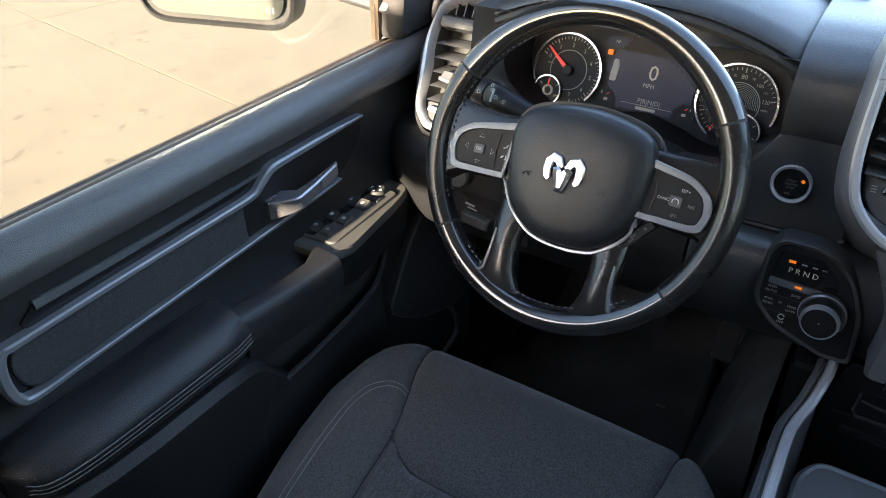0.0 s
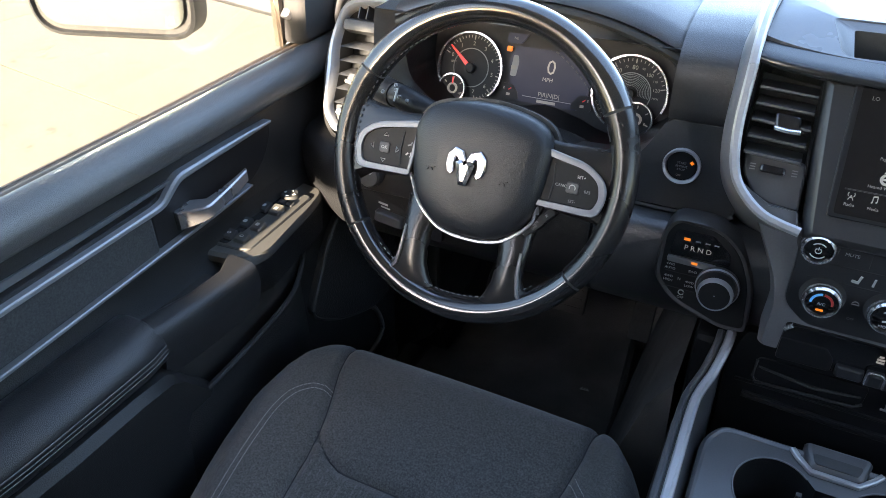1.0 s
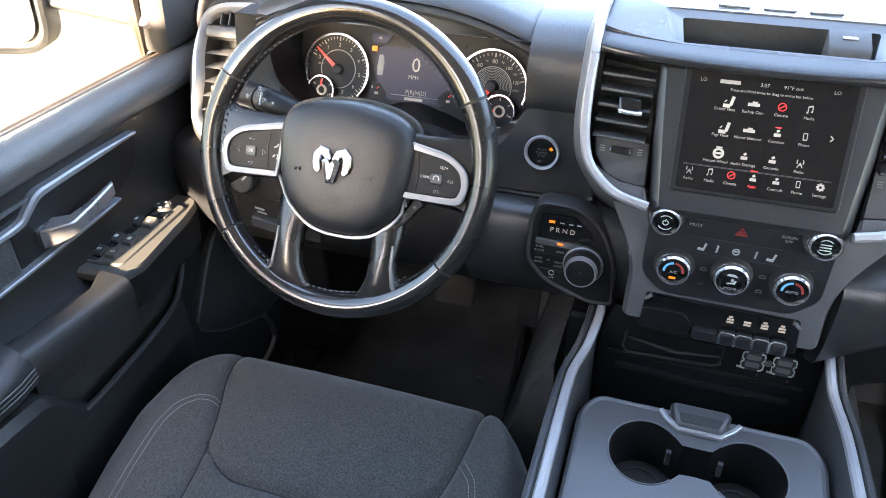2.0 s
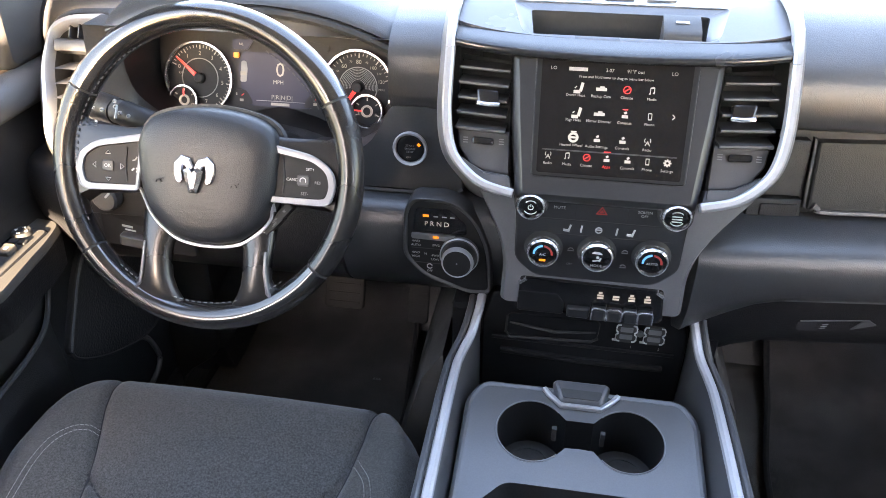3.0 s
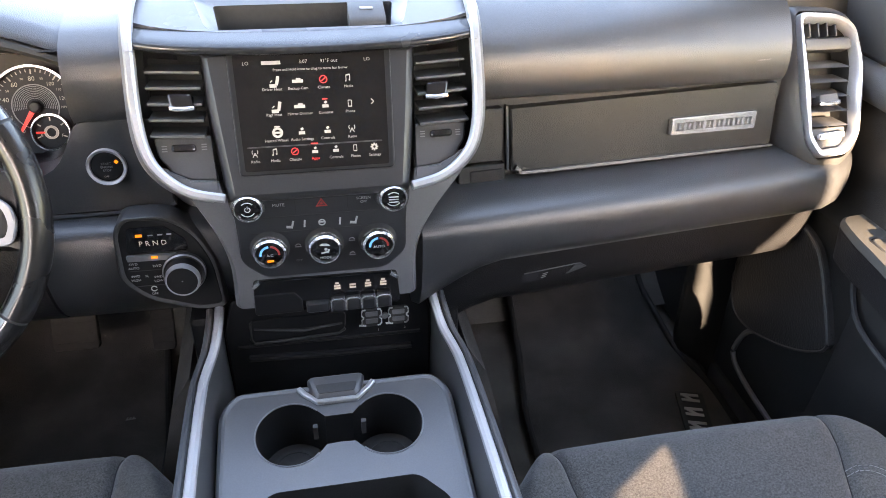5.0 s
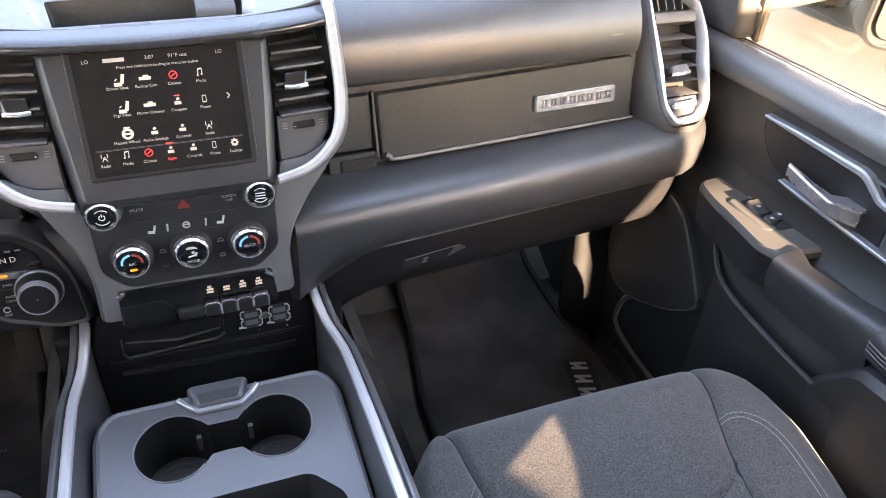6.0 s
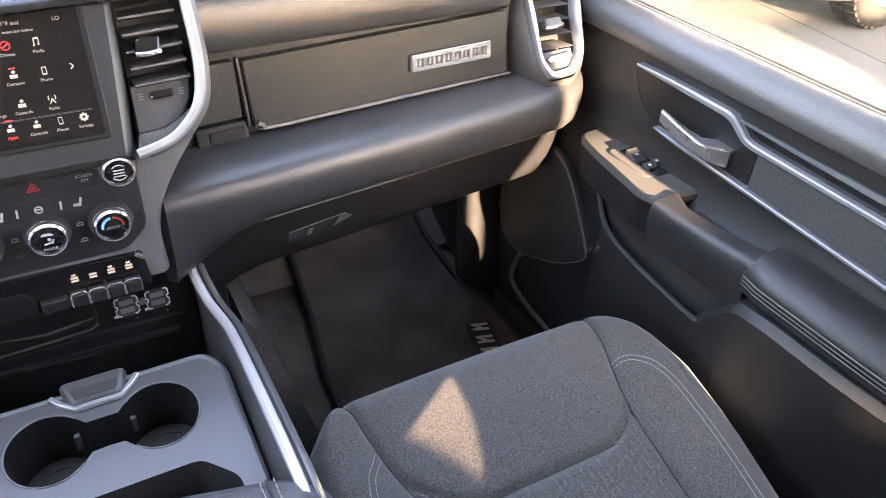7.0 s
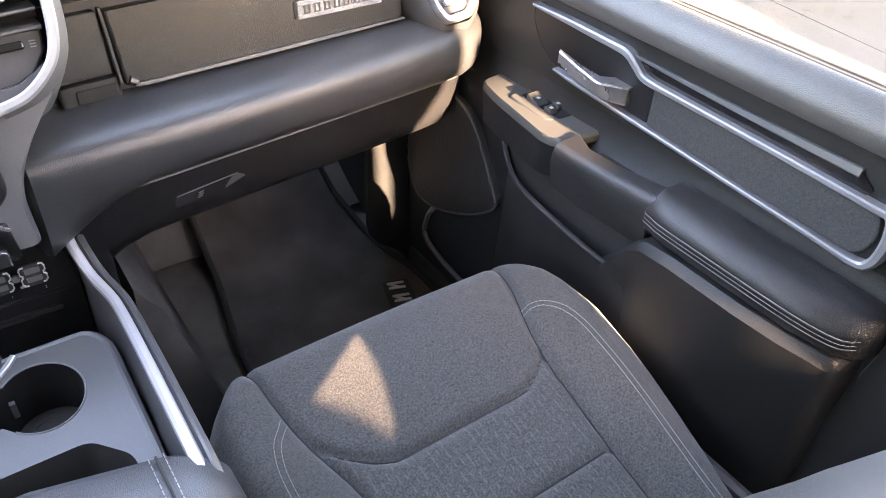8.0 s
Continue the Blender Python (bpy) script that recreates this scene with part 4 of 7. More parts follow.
        part("seam", tube([P(sg * seam_u(v, sg), v, -0.0004) for v in np.linspace(0.002, 0.54, 54)], 0.0022, 5), DIAL, cushion)
    part("seam", tube([P(u, cross_v(u), -0.0004) for u in np.linspace(-0.163, 0.163, 60)], 0.0024, 5), DIAL, cushion)
    part("seam", tube([P(u, 0.3365, -0.0004) for u in np.linspace(-0.143, 0.143, 30)], 0.0020, 5), DIAL, cushion)
    # backrest
    rings = []
    by = front - 0.53 + forward
    for k, (z, w, dep) in enumerate(((0.30, 0.22, 0.06), (0.34, 0.262, 0.09), (0.40, 0.284, 0.12), (0.45, 0.282, 0.12), (0.49, 0.272, 0.12), (0.54, 0.262, 0.12), (0.64, 0.250, 0.12), (0.80, 0.235, 0.11), (0.94, 0.215, 0.10), (1.00, 0.19, 0.08), (1.02, 0.12, 0.04))):
        yb = by - 0.42 * (z - 0.34)
        ring = []
        for i in range(40):
            a = 2 * math.pi * i / 40
            u, d_ = math.copysign(abs(math.cos(a)) ** 0.55, math.cos(a)) * w, math.copysign(abs(math.sin(a)) ** 0.55, math.sin(a)) * dep
            bol = 0.05 * max(0.0, (abs(u) / w - 0.55) / 0.45) ** 1.5 if d_ > 0 else 0.0
            if abs(u) > w * 0.965:
                bol *= 0.3
            ring.append(Vector((cx + u, yb - dep + d_ + bol, z)))
        rings.append(ring)
    back = part("backrest", loft(rings), CLOTH, s, "charcoal cloth backrest with raised bolsters", 60)
    for off in (0.0, 0.010):
        stitches([(cx - 0.175 - off - 0.05 * math.sin((z - 0.42) * 4), by - 0.42 * (z - 0.34) + 0.047, z) for z in np.linspace(0.42, 0.86, 24)], (0, 1, 0.3), STITCH, back, 0.0055, 0.0022, 0.0011)
    for dx in (-0.06, 0.06):
        part("headrest_post", tube([(cx + dx, by - 0.36, 0.98), (cx + dx, by - 0.40, 1.10)], 0.007, 8), CHROME, s)
    rings = [[Vector((cx + math.copysign(abs(math.cos(a)) ** 0.5, math.cos(a)) * w, by - 0.40 + math.copysign(abs(math.sin(a)) ** 0.6, math.sin(a)) * dp, z)) for a in [2 * math.pi * i / 28 for i in range(28)]] for z, w, dp in ((1.07, 0.09, 0.03), (1.085, 0.125, 0.05), (1.16, 0.135, 0.06), (1.22, 0.12, 0.05), (1.24, 0.08, 0.03))]
    part("headrest", loft(rings), CLOTH, s)
    part("base_frame", box(cx - 0.22, cx + 0.22, front - 0.50, front - 0.06, 0.02, 0.27, 0.02), DARK, s)
    part("recliner_cover", box(cx - 0.285, cx - 0.262, front - 0.56, front - 0.16, 0.16, 0.30, 0.01), PLASTIC, s)
    part("recliner_cover", box(cx + 0.262, cx + 0.285, front - 0.56, front - 0.16, 0.16, 0.30, 0.01), PLASTIC, s)
    return s


seat("bucket_seat", -0.486, -0.0625, "charcoal cloth driver seat with pale double stitching behind the wheel", 1, -0.0225)
seat("bucket_seat", 0.484, -0.1525, "charcoal cloth passenger seat with pale double stitching beside the door", -1, 0.0435)

# rear bench behind the camera
rb = thing("rear_bench", (0, -1.55, 0.0), "plain charcoal cloth rear bench seat", "car seat")
part("cushion", box(-0.72, 0.72, -1.82, -1.32, 0.25, 0.42, 0.04, 4), CLOTH, rb)
part("backrest", box(-0.72, 0.72, -1.98, -1.84, 0.38, 0.88, 0.04, 4), CLOTH, rb)
for x in (-0.47, 0.0, 0.47):
    part("headrest", box(x - 0.13, x + 0.13, -1.98, -1.89, 0.90, 1.08, 0.03, 4), CLOTH, rb)
    part("headrest_post", tube([(x, -1.93, 0.85), (x, -1.93, 0.92)], 0.012, 8), CHROME, rb)
part("base_frame", box(-0.68, 0.68, -1.80, -1.36, 0.0, 0.26, 0.01), DARK, rb)

# ---- dashboard ----
dash = thing("dashboard", (0, 0.3, 0.42), "black soft-touch pickup dashboard with a padded passenger side and glovebox", "dashboard")


def shift(x):
    """The passenger face runs forward towards the door."""
    return (x - 0.283) * 0.095 + 0.055 * max(0, (x - 0.775) / 0.09) ** 2


def run(profile, xs, bend=shift):
    return loft([[Vector((x, y + bend(x), z)) for y, z in profile(x)] for x in xs])


pas = [0.118, 0.122, 0.13, 0.16, 0.19, 0.22, 0.26, 0.30, 0.40, 0.50, 0.60, 0.70, 0.75, 0.79, 0.82, 0.845, 0.86]
drop = lambda x: 0.026 * (x - 0.42)
pad = lambda x: [(p.x, p.y) for p in [Vector(q) for q in spline([(0.86, 0.90), (0.60, 0.925), (0.36, 0.925), (0.22, 0.912), (0.145, 0.886), (0.108, 0.850 - drop(x)), (0.098, 0.812 - drop(x)), (0.103, 0.788 - drop(x)), (0.118, 0.7785 - drop(x))], 5)]] + [(0.16, 0.778 - drop(x)), (0.86, 0.778 - drop(x))]
part("upper_pad", run(lambda x: pad(x), [0.19, 0.22, 0.30, 0.45, 0.60, 0.690, 0.697, 0.700], lambda x: shift(min(x, 0.7))), SOFT, dash, "grained soft pad over the passenger side")
words("lettering", "AIRBAG", plane_frame((0.655, 0.137, 0.812), (0.99, 0.095, 0), (0, 0.05, 1)), 0, 0, 0.003, 0.007, FAINT, dash, "embossed airbag lettering")
seamz = lambda x: 0.564 + 0.010 * (x - 0.25) - 0.9 * max(0, 0.25 - x) ** 1.3
bol = lambda x: [(p.x, p.y) for p in [Vector(q) for q in spline([(0.118, 0.6615), (0.085, 0.6635), (0.050, 0.658), (0.028, 0.646), (0.020, 0.620), (0.026, 0.5 * (0.605 + seamz(x))), (0.046, seamz(x) + 0.003), (0.058, seamz(x))], 4)]] + [(0.30, seamz(x)), (0.30, 0.6615)]
part("knee_pad", run(bol, pas, lambda x: shift(x) + 0.03 * max(0.0, 0.126 - x) / 0.008), SOFT, dash, "rolled soft pad below the glovebox door")
low = lambda x: [(p.x, p.y) for p in [Vector(q) for q in spline([(0.064, seamz(x) - 0.003), (0.069, seamz(x) - 0.035), (0.076, seamz(x) - 0.075), (0.094, seamz(x) - 0.108), (0.145, seamz(x) - 0.132), (0.25, seamz(x) - 0.142)], 4)]] + [(0.40, seamz(x) - 0.142), (0.40, seamz(x) - 0.003)]
part("lower_glovebox", run(low, pas[3:]), UNDER, dash, "black lower glovebox door")
part("seam", tube([(x, 0.0515 + shift(x), seamz(x) - 0.0010) for x in np.linspace(0.25, 0.85, 24)], 0.0022, 6), FAINT, dash)
# recessed face behind the two glovebox doors
face = plane_frame((0.283, 0.118, 0.726), (0.9955, 0.0946, 0), (0, 0.13, 1))
part("recess_back", slab([(-0.095, -0.085), (0.445, -0.085), (0.445, 0.06), (-0.095, 0.06)], face, -0.05, -0.012), DARK, dash)
o = rounded([(-0.008, -0.055), (0.434, -0.057), (0.430, 0.042), (-0.014, 0.040)], [0.004, 0.004, 0.01, 0.004])
part("glovebox_door", slab(o, face, -0.03, 0.004, 0.004), GLOVE, dash, "grained upper glovebox door")
rail_ = spline([(-0.004, -0.048, 0.016), (0.004, -0.053, 0.012), (0.014, -0.0585, 0.010), (0.10, -0.0595, 0.010), (0.30, -0.0605, 0.010), (0.434, -0.0615, 0.006)], 5)
part("silver_lip", ribbon([face(p[0], p[1], -0.002) for p in rail_], (0, -1, 0.45), [p[2] * 0.6 for p in rail_], 0.012, 0.4), PLASTIC, dash, "grey metallic lip under the glovebox door")
o = rounded([(-0.087, -0.034), (-0.0205, -0.036), (-0.0215, 0.042), (-0.087, 0.042)], 0.004)
part("blank_panel", slab(o, face, -0.03, 0.003, 0.003), GLOVE, dash)
part("panel_edge", ribbon([face(-0.0175 + 0.05 * (0.045 - v), v, -0.004) for v in np.linspace(0.045, -0.050, 6)], (0, -1, 0.1), 0.004, 0.010, 0.4), PLASTIC, dash)
o = rounded([(-0.087, -0.069), (-0.0145, -0.069), (-0.0155, -0.040), (-0.087, -0.040)], 0.004)
part("coin_slot_frame", slab(o, face, -0.03, 0.002, 0.003), GLOVE, dash)
part("coin_slot", slab(rounded([(-0.070, -0.064), (-0.020, -0.064), (-0.020, -0.047), (-0.070, -0.047)], 0.003), face, 0.0, 0.0045, 0.002), UNDER, dash)
# badge with bars in place of its name
bf = plane_frame(face(0.319, -0.0115, 0.002), (0.9955, 0.0946, -0.012), (0, 0.13, 1))
o = rounded([(-0.0775, -0.0130), (0.0775, -0.0145), (0.0775, 0.0140), (-0.0775, 0.0135)], 0.004)
badge = part("badge", slab(o, bf, -0.006, 0.006, 0.003), DARK, dash, "silver framed name badge with plain bars")
part("badge_plate", slab(inset(o, 0.0032), bf, 0.004, 0.0075, 0.001), BRIGHT, badge)
part("badge_field", slab(inset(o, 0.0058), bf, 0.0070, 0.0079), BRIGHT, badge)
for k in range(8):
    u = -0.0595 + k * 0.0170
    strokes = [bar(bf, u - 0.0038, -0.0056, u - 0.0038, 0.0056, 0.0075, 0.0087, 0.0034), bar(bf, u + 0.0038, -0.0056, u + 0.0038, 0.0056, 0.0075, 0.0087, 0.0034)]
    strokes += [bar(bf, u - 0.0065, v, u + 0.0065, v, 0.0075, 0.0086, 0.0018) for v in (-0.0053, 0.0053)]
    part("badge_mark", join(*strokes), PLASTIC, badge)
# lower handle
hf = plane_frame((0.349, 0.0800, 0.5065), (0.9955, 0.0946, 0.06), (0, -0.17, 1))
o = rounded([(-0.052, -0.010), (0.030, -0.010), (0.046, 0.010), (-0.052, 0.010)], 0.004)
part("latch_recess", slab(o, hf, -0.006, 0.0012), DIAL, dash)
part("latch_edge", bar(hf, -0.050, 0.0105, 0.044, 0.0105, -0.002, 0.0026, 0.0011), GREY, dash)
part("latch_flap", slab(rounded([(0.022, -0.008), (0.056, 0.001), (0.044, 0.0095), (0.034, 0.0085)], 0.002), hf, -0.002, 0.0030), CONSOLE, dash)
for k in range(3):
    part("latch_mark", bar(hf, -0.020 + 0.001 * k, -0.006 + 0.004 * k, -0.012 + 0.001 * k, -0.005 + 0.004 * k, 0.001, 0.0022, 0.0012), FAINT, dash)

# driver side: cowl over the instruments and its recess
ccx = -0.492
half = 0.204
ring = []
for k in range(64):
    a = 2 * math.pi * k / 64
    c_, s_ = math.cos(a), math.sin(a)
    x = half * math.copysign(abs(c_) ** 0.55, c_)
    if s_ > 0:
        z = 0.795 + (0.107 - 0.047 * abs(x / half) ** 2.2) * abs(s_) ** 0.45
    else:
        z = 0.795 - (0.071 + 0.029 * abs(math.sin(abs(x / half) ** 1.3 * math.pi)) ** 1.5) * abs(s_) ** 0.5
    ring.append((x, z))
out = []
for k, (x, z) in enumerate(ring):
    a = 2 * math.pi * k / 64
    c_, s_ = math.cos(a), math.sin(a)
    r = min(0.285 / max(abs(c_), 1e-6), (0.14 if s_ > 0 else 0.128) / max(abs(s_), 1e-6))
    X, Z = c_ * r, 0.795 + s_ * r
    X = min(0.288, max(-0.243, X))
    out.append((X, min(Z, 0.868)))
pts = lambda y, s_=1.0, dz=0.0: [Vector((ccx + x * s_, y, 0.795 + (z - 0.795) * s_ + dz)) for x, z in ring]
rec = [[Vector((p.x, 0.142 if p.z > 0.80 else 0.142 + (0.80 - p.z) * 0.25, p.z)) for p in pts(0, 1.0)], pts(0.165, 0.998), pts(0.215, 0.992), pts(0.270, 0.985)]
part("cluster_recess", loft(rec, False), SHADE, dash)
part("cluster_back", box(-0.74, -0.25, 0.285, 0.305, 0.64, 0.91, 0.002), DARK, dash)
face_ring = [Vector((ccx + x, 0.125 - 0.035 * max(0, (0.868 - z) / 0.2), z)) for x, z in out]
part("driver_face", loft([rec[0], [p + Vector((0, -0.010, 0)) for p in pts(0.150, 1.02)], face_ring, [p + Vector((0, 0.05, 0)) for p in face_ring]], False), SOFT, dash, "soft black face round the instruments")
# cowl: arched top running forward
xs = np.linspace(-1, 1, 33)
arch = lambda t: 0.795 + 0.107 - 0.047 * abs(t) ** 2.2
rows = []
for y, up, grow in ((0.150, -0.006, 1.0), (0.136, -0.004, 1.0), (0.128, 0.004, 1.005), (0.134, 0.014, 1.01), (0.155, 0.022, 1.02), (0.22, 0.030, 1.05), (0.35, 0.034, 1.12), (0.55, 0.026, 1.25), (0.86, -0.005, 1.4)):
    rows.append([Vector((ccx + half * 1.03 * grow * t, y, arch(t) * (1 - max(0, y - 0.3) * 0.2) + 0.18 * max(0, y - 0.3) + up)) for t in xs])
rows += [[Vector((p.x, p.y, 0.70)) for p in rows[-1]]]
part("cowl_lip", tube([Vector((ccx + half * 1.02 * q, 0.131, arch(q) - 0.006)) for q in np.linspace(-1, 1, 41)], 0.007, 8), DARK, dash)
part("cowl", loft(rows, False, False), SOFT, dash, "soft arched cowl over the instruments")
# top deck between the cowl, the stack and the windscreen
deck = [(p.x, p.y) for p in [Vector((q[0], q[1])) for q in spline([(0.094, 0.800), (0.0945, 0.828), (0.098, 0.848), (0.107, 0.866), (0.124, 0.881), (0.155, 0.893), (0.22, 0.903), (0.40, 0.907), (0.86, 0.895)], 4)]]
for x0, x1, yd in ((-0.88, -0.695, 0.15), (-0.290, -0.195, 0.0)):
    bm = loft([[Vector((x, y + yd * (1 - y / 0.86), z)) for y, z in deck] + [Vector((x, 0.86, 0.78)), Vector((x, 0.102 + yd, 0.785))] for x in (x0, x0 + 0.004, x1 - 0.004, x1)])
    part("top_deck", bm, SOFT, dash)
part("top_bridge", loft([[Vector((x, y, z)) for y, z in ((0.24, 0.90), (0.40, 0.905), (0.86, 0.895), (0.86, 0.80), (0.24, 0.85))] for x in (-0.21, 0.0, 0.21)]), SOFT, dash)
# start button panel and knee panel
rb_ = plane_frame((-0.262, 0.100, 0.726), (1, 0, 0), (0, 0.10, 1))
o = rounded([(-0.30, -0.060), (0.075, -0.060), (0.075, 0.062), (-0.025, 0.062), (-0.06, -0.01), (-0.30, -0.025)], [0.01, 0.005, 0.01, 0.01, 0.04, 0.01])
part("start_panel", slab(o, rb_, -0.06, 0.006, 0.004), PLASTIC, dash)
part("panel_lip", tube([rb_(u, -0.064, 0.004) for u in np.linspace(-0.30, 0.06, 10)] + [rb_(0.075, -0.055, 0.004)], 0.0035, 6), PLASTIC, dash)
knee = lambda x: [(p.x, p.y) for p in [Vector(q) for q in spline([(0.110, 0.660), (0.072, 0.657), (0.052, 0.640), (0.046, 0.60), (0.058, 0.545), (0.090, 0.50), (0.16, 0.455), (0.26, 0.43)], 4)]] + [(0.40, 0.43), (0.40, 0.66)]
inwards = lambda x: 0.05 * max(0, (-x - 0.79) / 0.09) ** 2
part("column_panel", run(knee, [-0.88, -0.80, -0.60, -0.40, -0.362], inwards), UNDER, dash, "hard black panel below the steering column")
part("driver_knee_pad", run(knee, [-0.358, -0.30, -0.20, -0.12], inwards), SOFT, dash, "soft black knee pad beside the column")
part("left_corner", box(-0.90, -0.70, 0.27, 0.45, 0.50, 0.89, 0.02, 3), PLASTIC, dash)
part("right_corner", box(0.69, 0.895, 0.27, 0.45, 0.50, 0.90, 0.02, 3), PLASTIC, dash)

# ---- centre stack ----
TILT = radians(30)
S = plane_frame((0, 0, 0.756), (1, 0, 0), (0, math.sin(TILT), math.cos(TILT)))
stack = thing("centre_stack", (0, 0.05, 0.50), "tall dark centre stack with silver surround, touch screen and climate knobs", "control panel")
side_line = [(0.2075, 0.143), (0.2075, 0.137), (0.2065, 0.070), (0.199, 0.026), (0.184, -0.003), (0.156, -0.024), (0.117, -0.034)]
over = [(0.176, 0.330, 0.938, 0.05), (0.196, 0.240, 0.934, 0.1), (0.205, 0.160, 0.928, 0.25), (0.2075, 0.112, 0.916, 0.6), (0.208, 0.086, 0.897, 1.0)]
for sg in (-1, 1):
    line, out_ = [], []
    for x, y, z, f in over:
        line.append(Vector((sg * (x - 0.006), y, z)))
        out_.append(Vector((0, -0.866 * f, 0.5 * f + (1 - f))).normalized())
    for u, v in side_line:
        line.append(S(sg * (u - 0.006), v + (0.004 if v < 0.01 else 0), 0.0))
        out_.append(Vector((0, -0.866, 0.5)))
    sm = spline([(*a, ) for a in line], 6)
    so = [v.normalized() for v in spline([(*a, ) for a in out_], 6)]
    part("silver_surround", ribbon(sm, so, 0.0108, 0.016, 0.5), SILVER, stack, "satin silver surround")
    # flank from the surround back to the dashboard
    low_ = [0.0 if p.z > 0.77 else min(1.0, (0.77 - p.z) / 0.04) for p in sm]
    rings = [[p + Vector((sg * e, 0, -f * k)) + n * w for p, n, k in zip(sm, so, low_)] for e, f, w in ((0.005, 0, 0.006), (0.012, 0.0, -0.002), (0.018, 0.004, -0.03), (0.022, 0.01, -0.10), (0.022, 0.03, -0.16))]
    part("flank", loft(rings, False, False), GREY, stack)
    # vent
    vo = [(sg * a, b) for a, b in ((0.128, 0.138), (0.192, 0.146), (0.193, 0.07), (0.188, 0.03), (0.174, 0.003), (0.148, -0.016), (0.112, -0.026))]
    part("vent_back", slab(vo, S, -0.06, -0.045), DARK, stack)
    part("vent_wall", loft([[S(sg * 0.1255, 0.14, 0.004), S(sg * 0.118, -0.02, 0.004)], [S(sg * 0.1275, 0.14, -0.05), S(sg * 0.119, -0.02, -0.05)]], False, False), DARK, stack)
    for k in range(5):
        v = 0.125 - k * 0.0185
        bm = loft([[S(sg * u, v + dv + 0.003 * (abs(u) - 0.128) / 0.06, w) for w, dv in ((-0.005, -0.0035), (-0.0005, -0.0055), (-0.001, -0.0080), (-0.006, -0.0085), (-0.034, 0.006), (-0.035, 0.0085))] for u in (0.1275, 0.158, 0.189)])
        part("vent_slat", bm, LOUVRE, stack)
    t_ = rounded([(sg * 0.139, 0.094), (sg * 0.166, 0.095), (sg * 0.163, 0.078), (sg * 0.136, 0.077)], 0.003)
    tab = part("vent_tab", slab(t_, S, -0.02, 0.004, 0.003), GLOSS, stack)
    part("tab_edge", ribbon([S(sg * 0.137, 0.0775, 0.002), S(sg * 0.150, 0.0765, 0.004), S(sg * 0.163, 0.0785, 0.002)], (0, -1, 0.2), 0.005, 0.005, 0.5), CHROME, tab)
    t_ = rounded([(sg * 0.121, 0.046), (sg * 0.188, 0.048), (sg * 0.184, 0.024), (sg * 0.168, 0.002), (sg * 0.148, -0.006), (sg * 0.117, -0.008)], 0.004)
    part("vent_lower_panel", slab(t_, S, -0.04, -0.010, 0.003), LOUVRE, stack)
    part("vent_shelf", slab(rounded([(sg * 0.117, -0.008), (sg * 0.150, -0.005), (sg * 0.168, 0.004), (sg * 0.180, 0.012), (sg * 0.168, -0.010), (sg * 0.148, -0.020), (sg * 0.113, -0.027)], 0.003), S, -0.03, 0.000, 0.003), CONSOLE, stack)
    wheel_ = rounded([(sg * 0.140, 0.0365), (sg * 0.168, 0.0375), (sg * 0.168, 0.0285), (sg * 0.140, 0.0275)], 0.004)
    tw = part("thumb_wheel", slab(wheel_, S, -0.012, -0.004, 0.003), GLOSS, stack)
    for uu in (0.131, 0.176):
        for k in range(3):
            part("airflow_mark", bar(S, sg * uu - 0.003, 0.030 + 0.003 * k, sg * uu + 0.003, 0.030 + 0.003 * k, -0.0102, -0.0094, 0.0012), FAINT, tw)
# fascia that carries the screen
o = rounded([(-0.1265, 0.140), (0.1265, 0.140), (0.121, 0.06), (0.108, -0.036), (-0.108, -0.036), (-0.121, 0.06)], 0.004, 3)
side_ = [[S(u, v, w) for u, v in inset(o, e)] for e, w in ((0.0, -0.03), (0.0, -0.002), (0.004, 0.006), (0.012, 0.010))]
part("screen_fascia", loft(side_), FASCIA, stack, "dark grey fascia round the screen")
o = rounded([(-0.096, 0.1395), (0.096, 0.1395), (0.0915, -0.0065), (-0.0915, -0.0065)], 0.006)
part("screen_frame", slab(o, S, 0.006, 0.0115, 0.002), SHADE, stack)
o = rounded([(-0.0885, 0.1345), (0.0885, 0.1345), (0.0845, -0.0015), (-0.0845, -0.0015)], 0.003)
screen = part("touch_screen", slab(o, S, 0.008, 0.0122), SCREEN, stack, "black touch screen showing rows of pale app icons")
# upper shelf with its tray
zt = 0.147
brow = spline([(0, 0.088, 0.8745), (0, 0.066, 0.8745), (0, 0.056, 0.8755), (0, 0.0515, 0.8785), (0, 0.0505, 0.8825), (0, 0.0530, 0.8870), (0, 0.0600, 0.8902), (0, 0.0700, 0.8930), (0, 0.0800, 0.8957)], 4)
rise = lambda u: 0.0078 * (abs(u) / 0.2) ** 2
bm = loft([[Vector((u, p.y + 0.0045 * (abs(u) / 0.2) ** 2 + 0.012 * (abs(u) / 0.2) ** 6, p.z + rise(u))) for p in brow] + [Vector((u, 0.088, 0.880 + rise(u)))] for u in np.linspace(-0.201, 0.201, 25)])
part("upper_shelf", bm, BROW, stack, "glossy rolled brow over the screen, coloured dark for its shaded front")
top_ = lambda u, v, w=0.0: Vector((u, 0.058 + v, 0.8890 + 0.30 * min(v, 0.11) + 0.06 * max(0.0, v - 0.11) + w + rise(u)))
outer_ = [(u, 0.022 + 0.0045 * (u / 0.2) ** 2 + 0.012 * (abs(u) / 0.2) ** 6) for u in np.linspace(-0.201, 0.201, 21)] + [(0.204, 0.06), (0.202, 0.13), (0.19, 0.20), (0.165, 0.30)] + [(u, 0.30) for u in np.linspace(0.12, -0.12, 7)] + [(-0.165, 0.30), (-0.19, 0.20), (-0.202, 0.13), (-0.204, 0.06)]
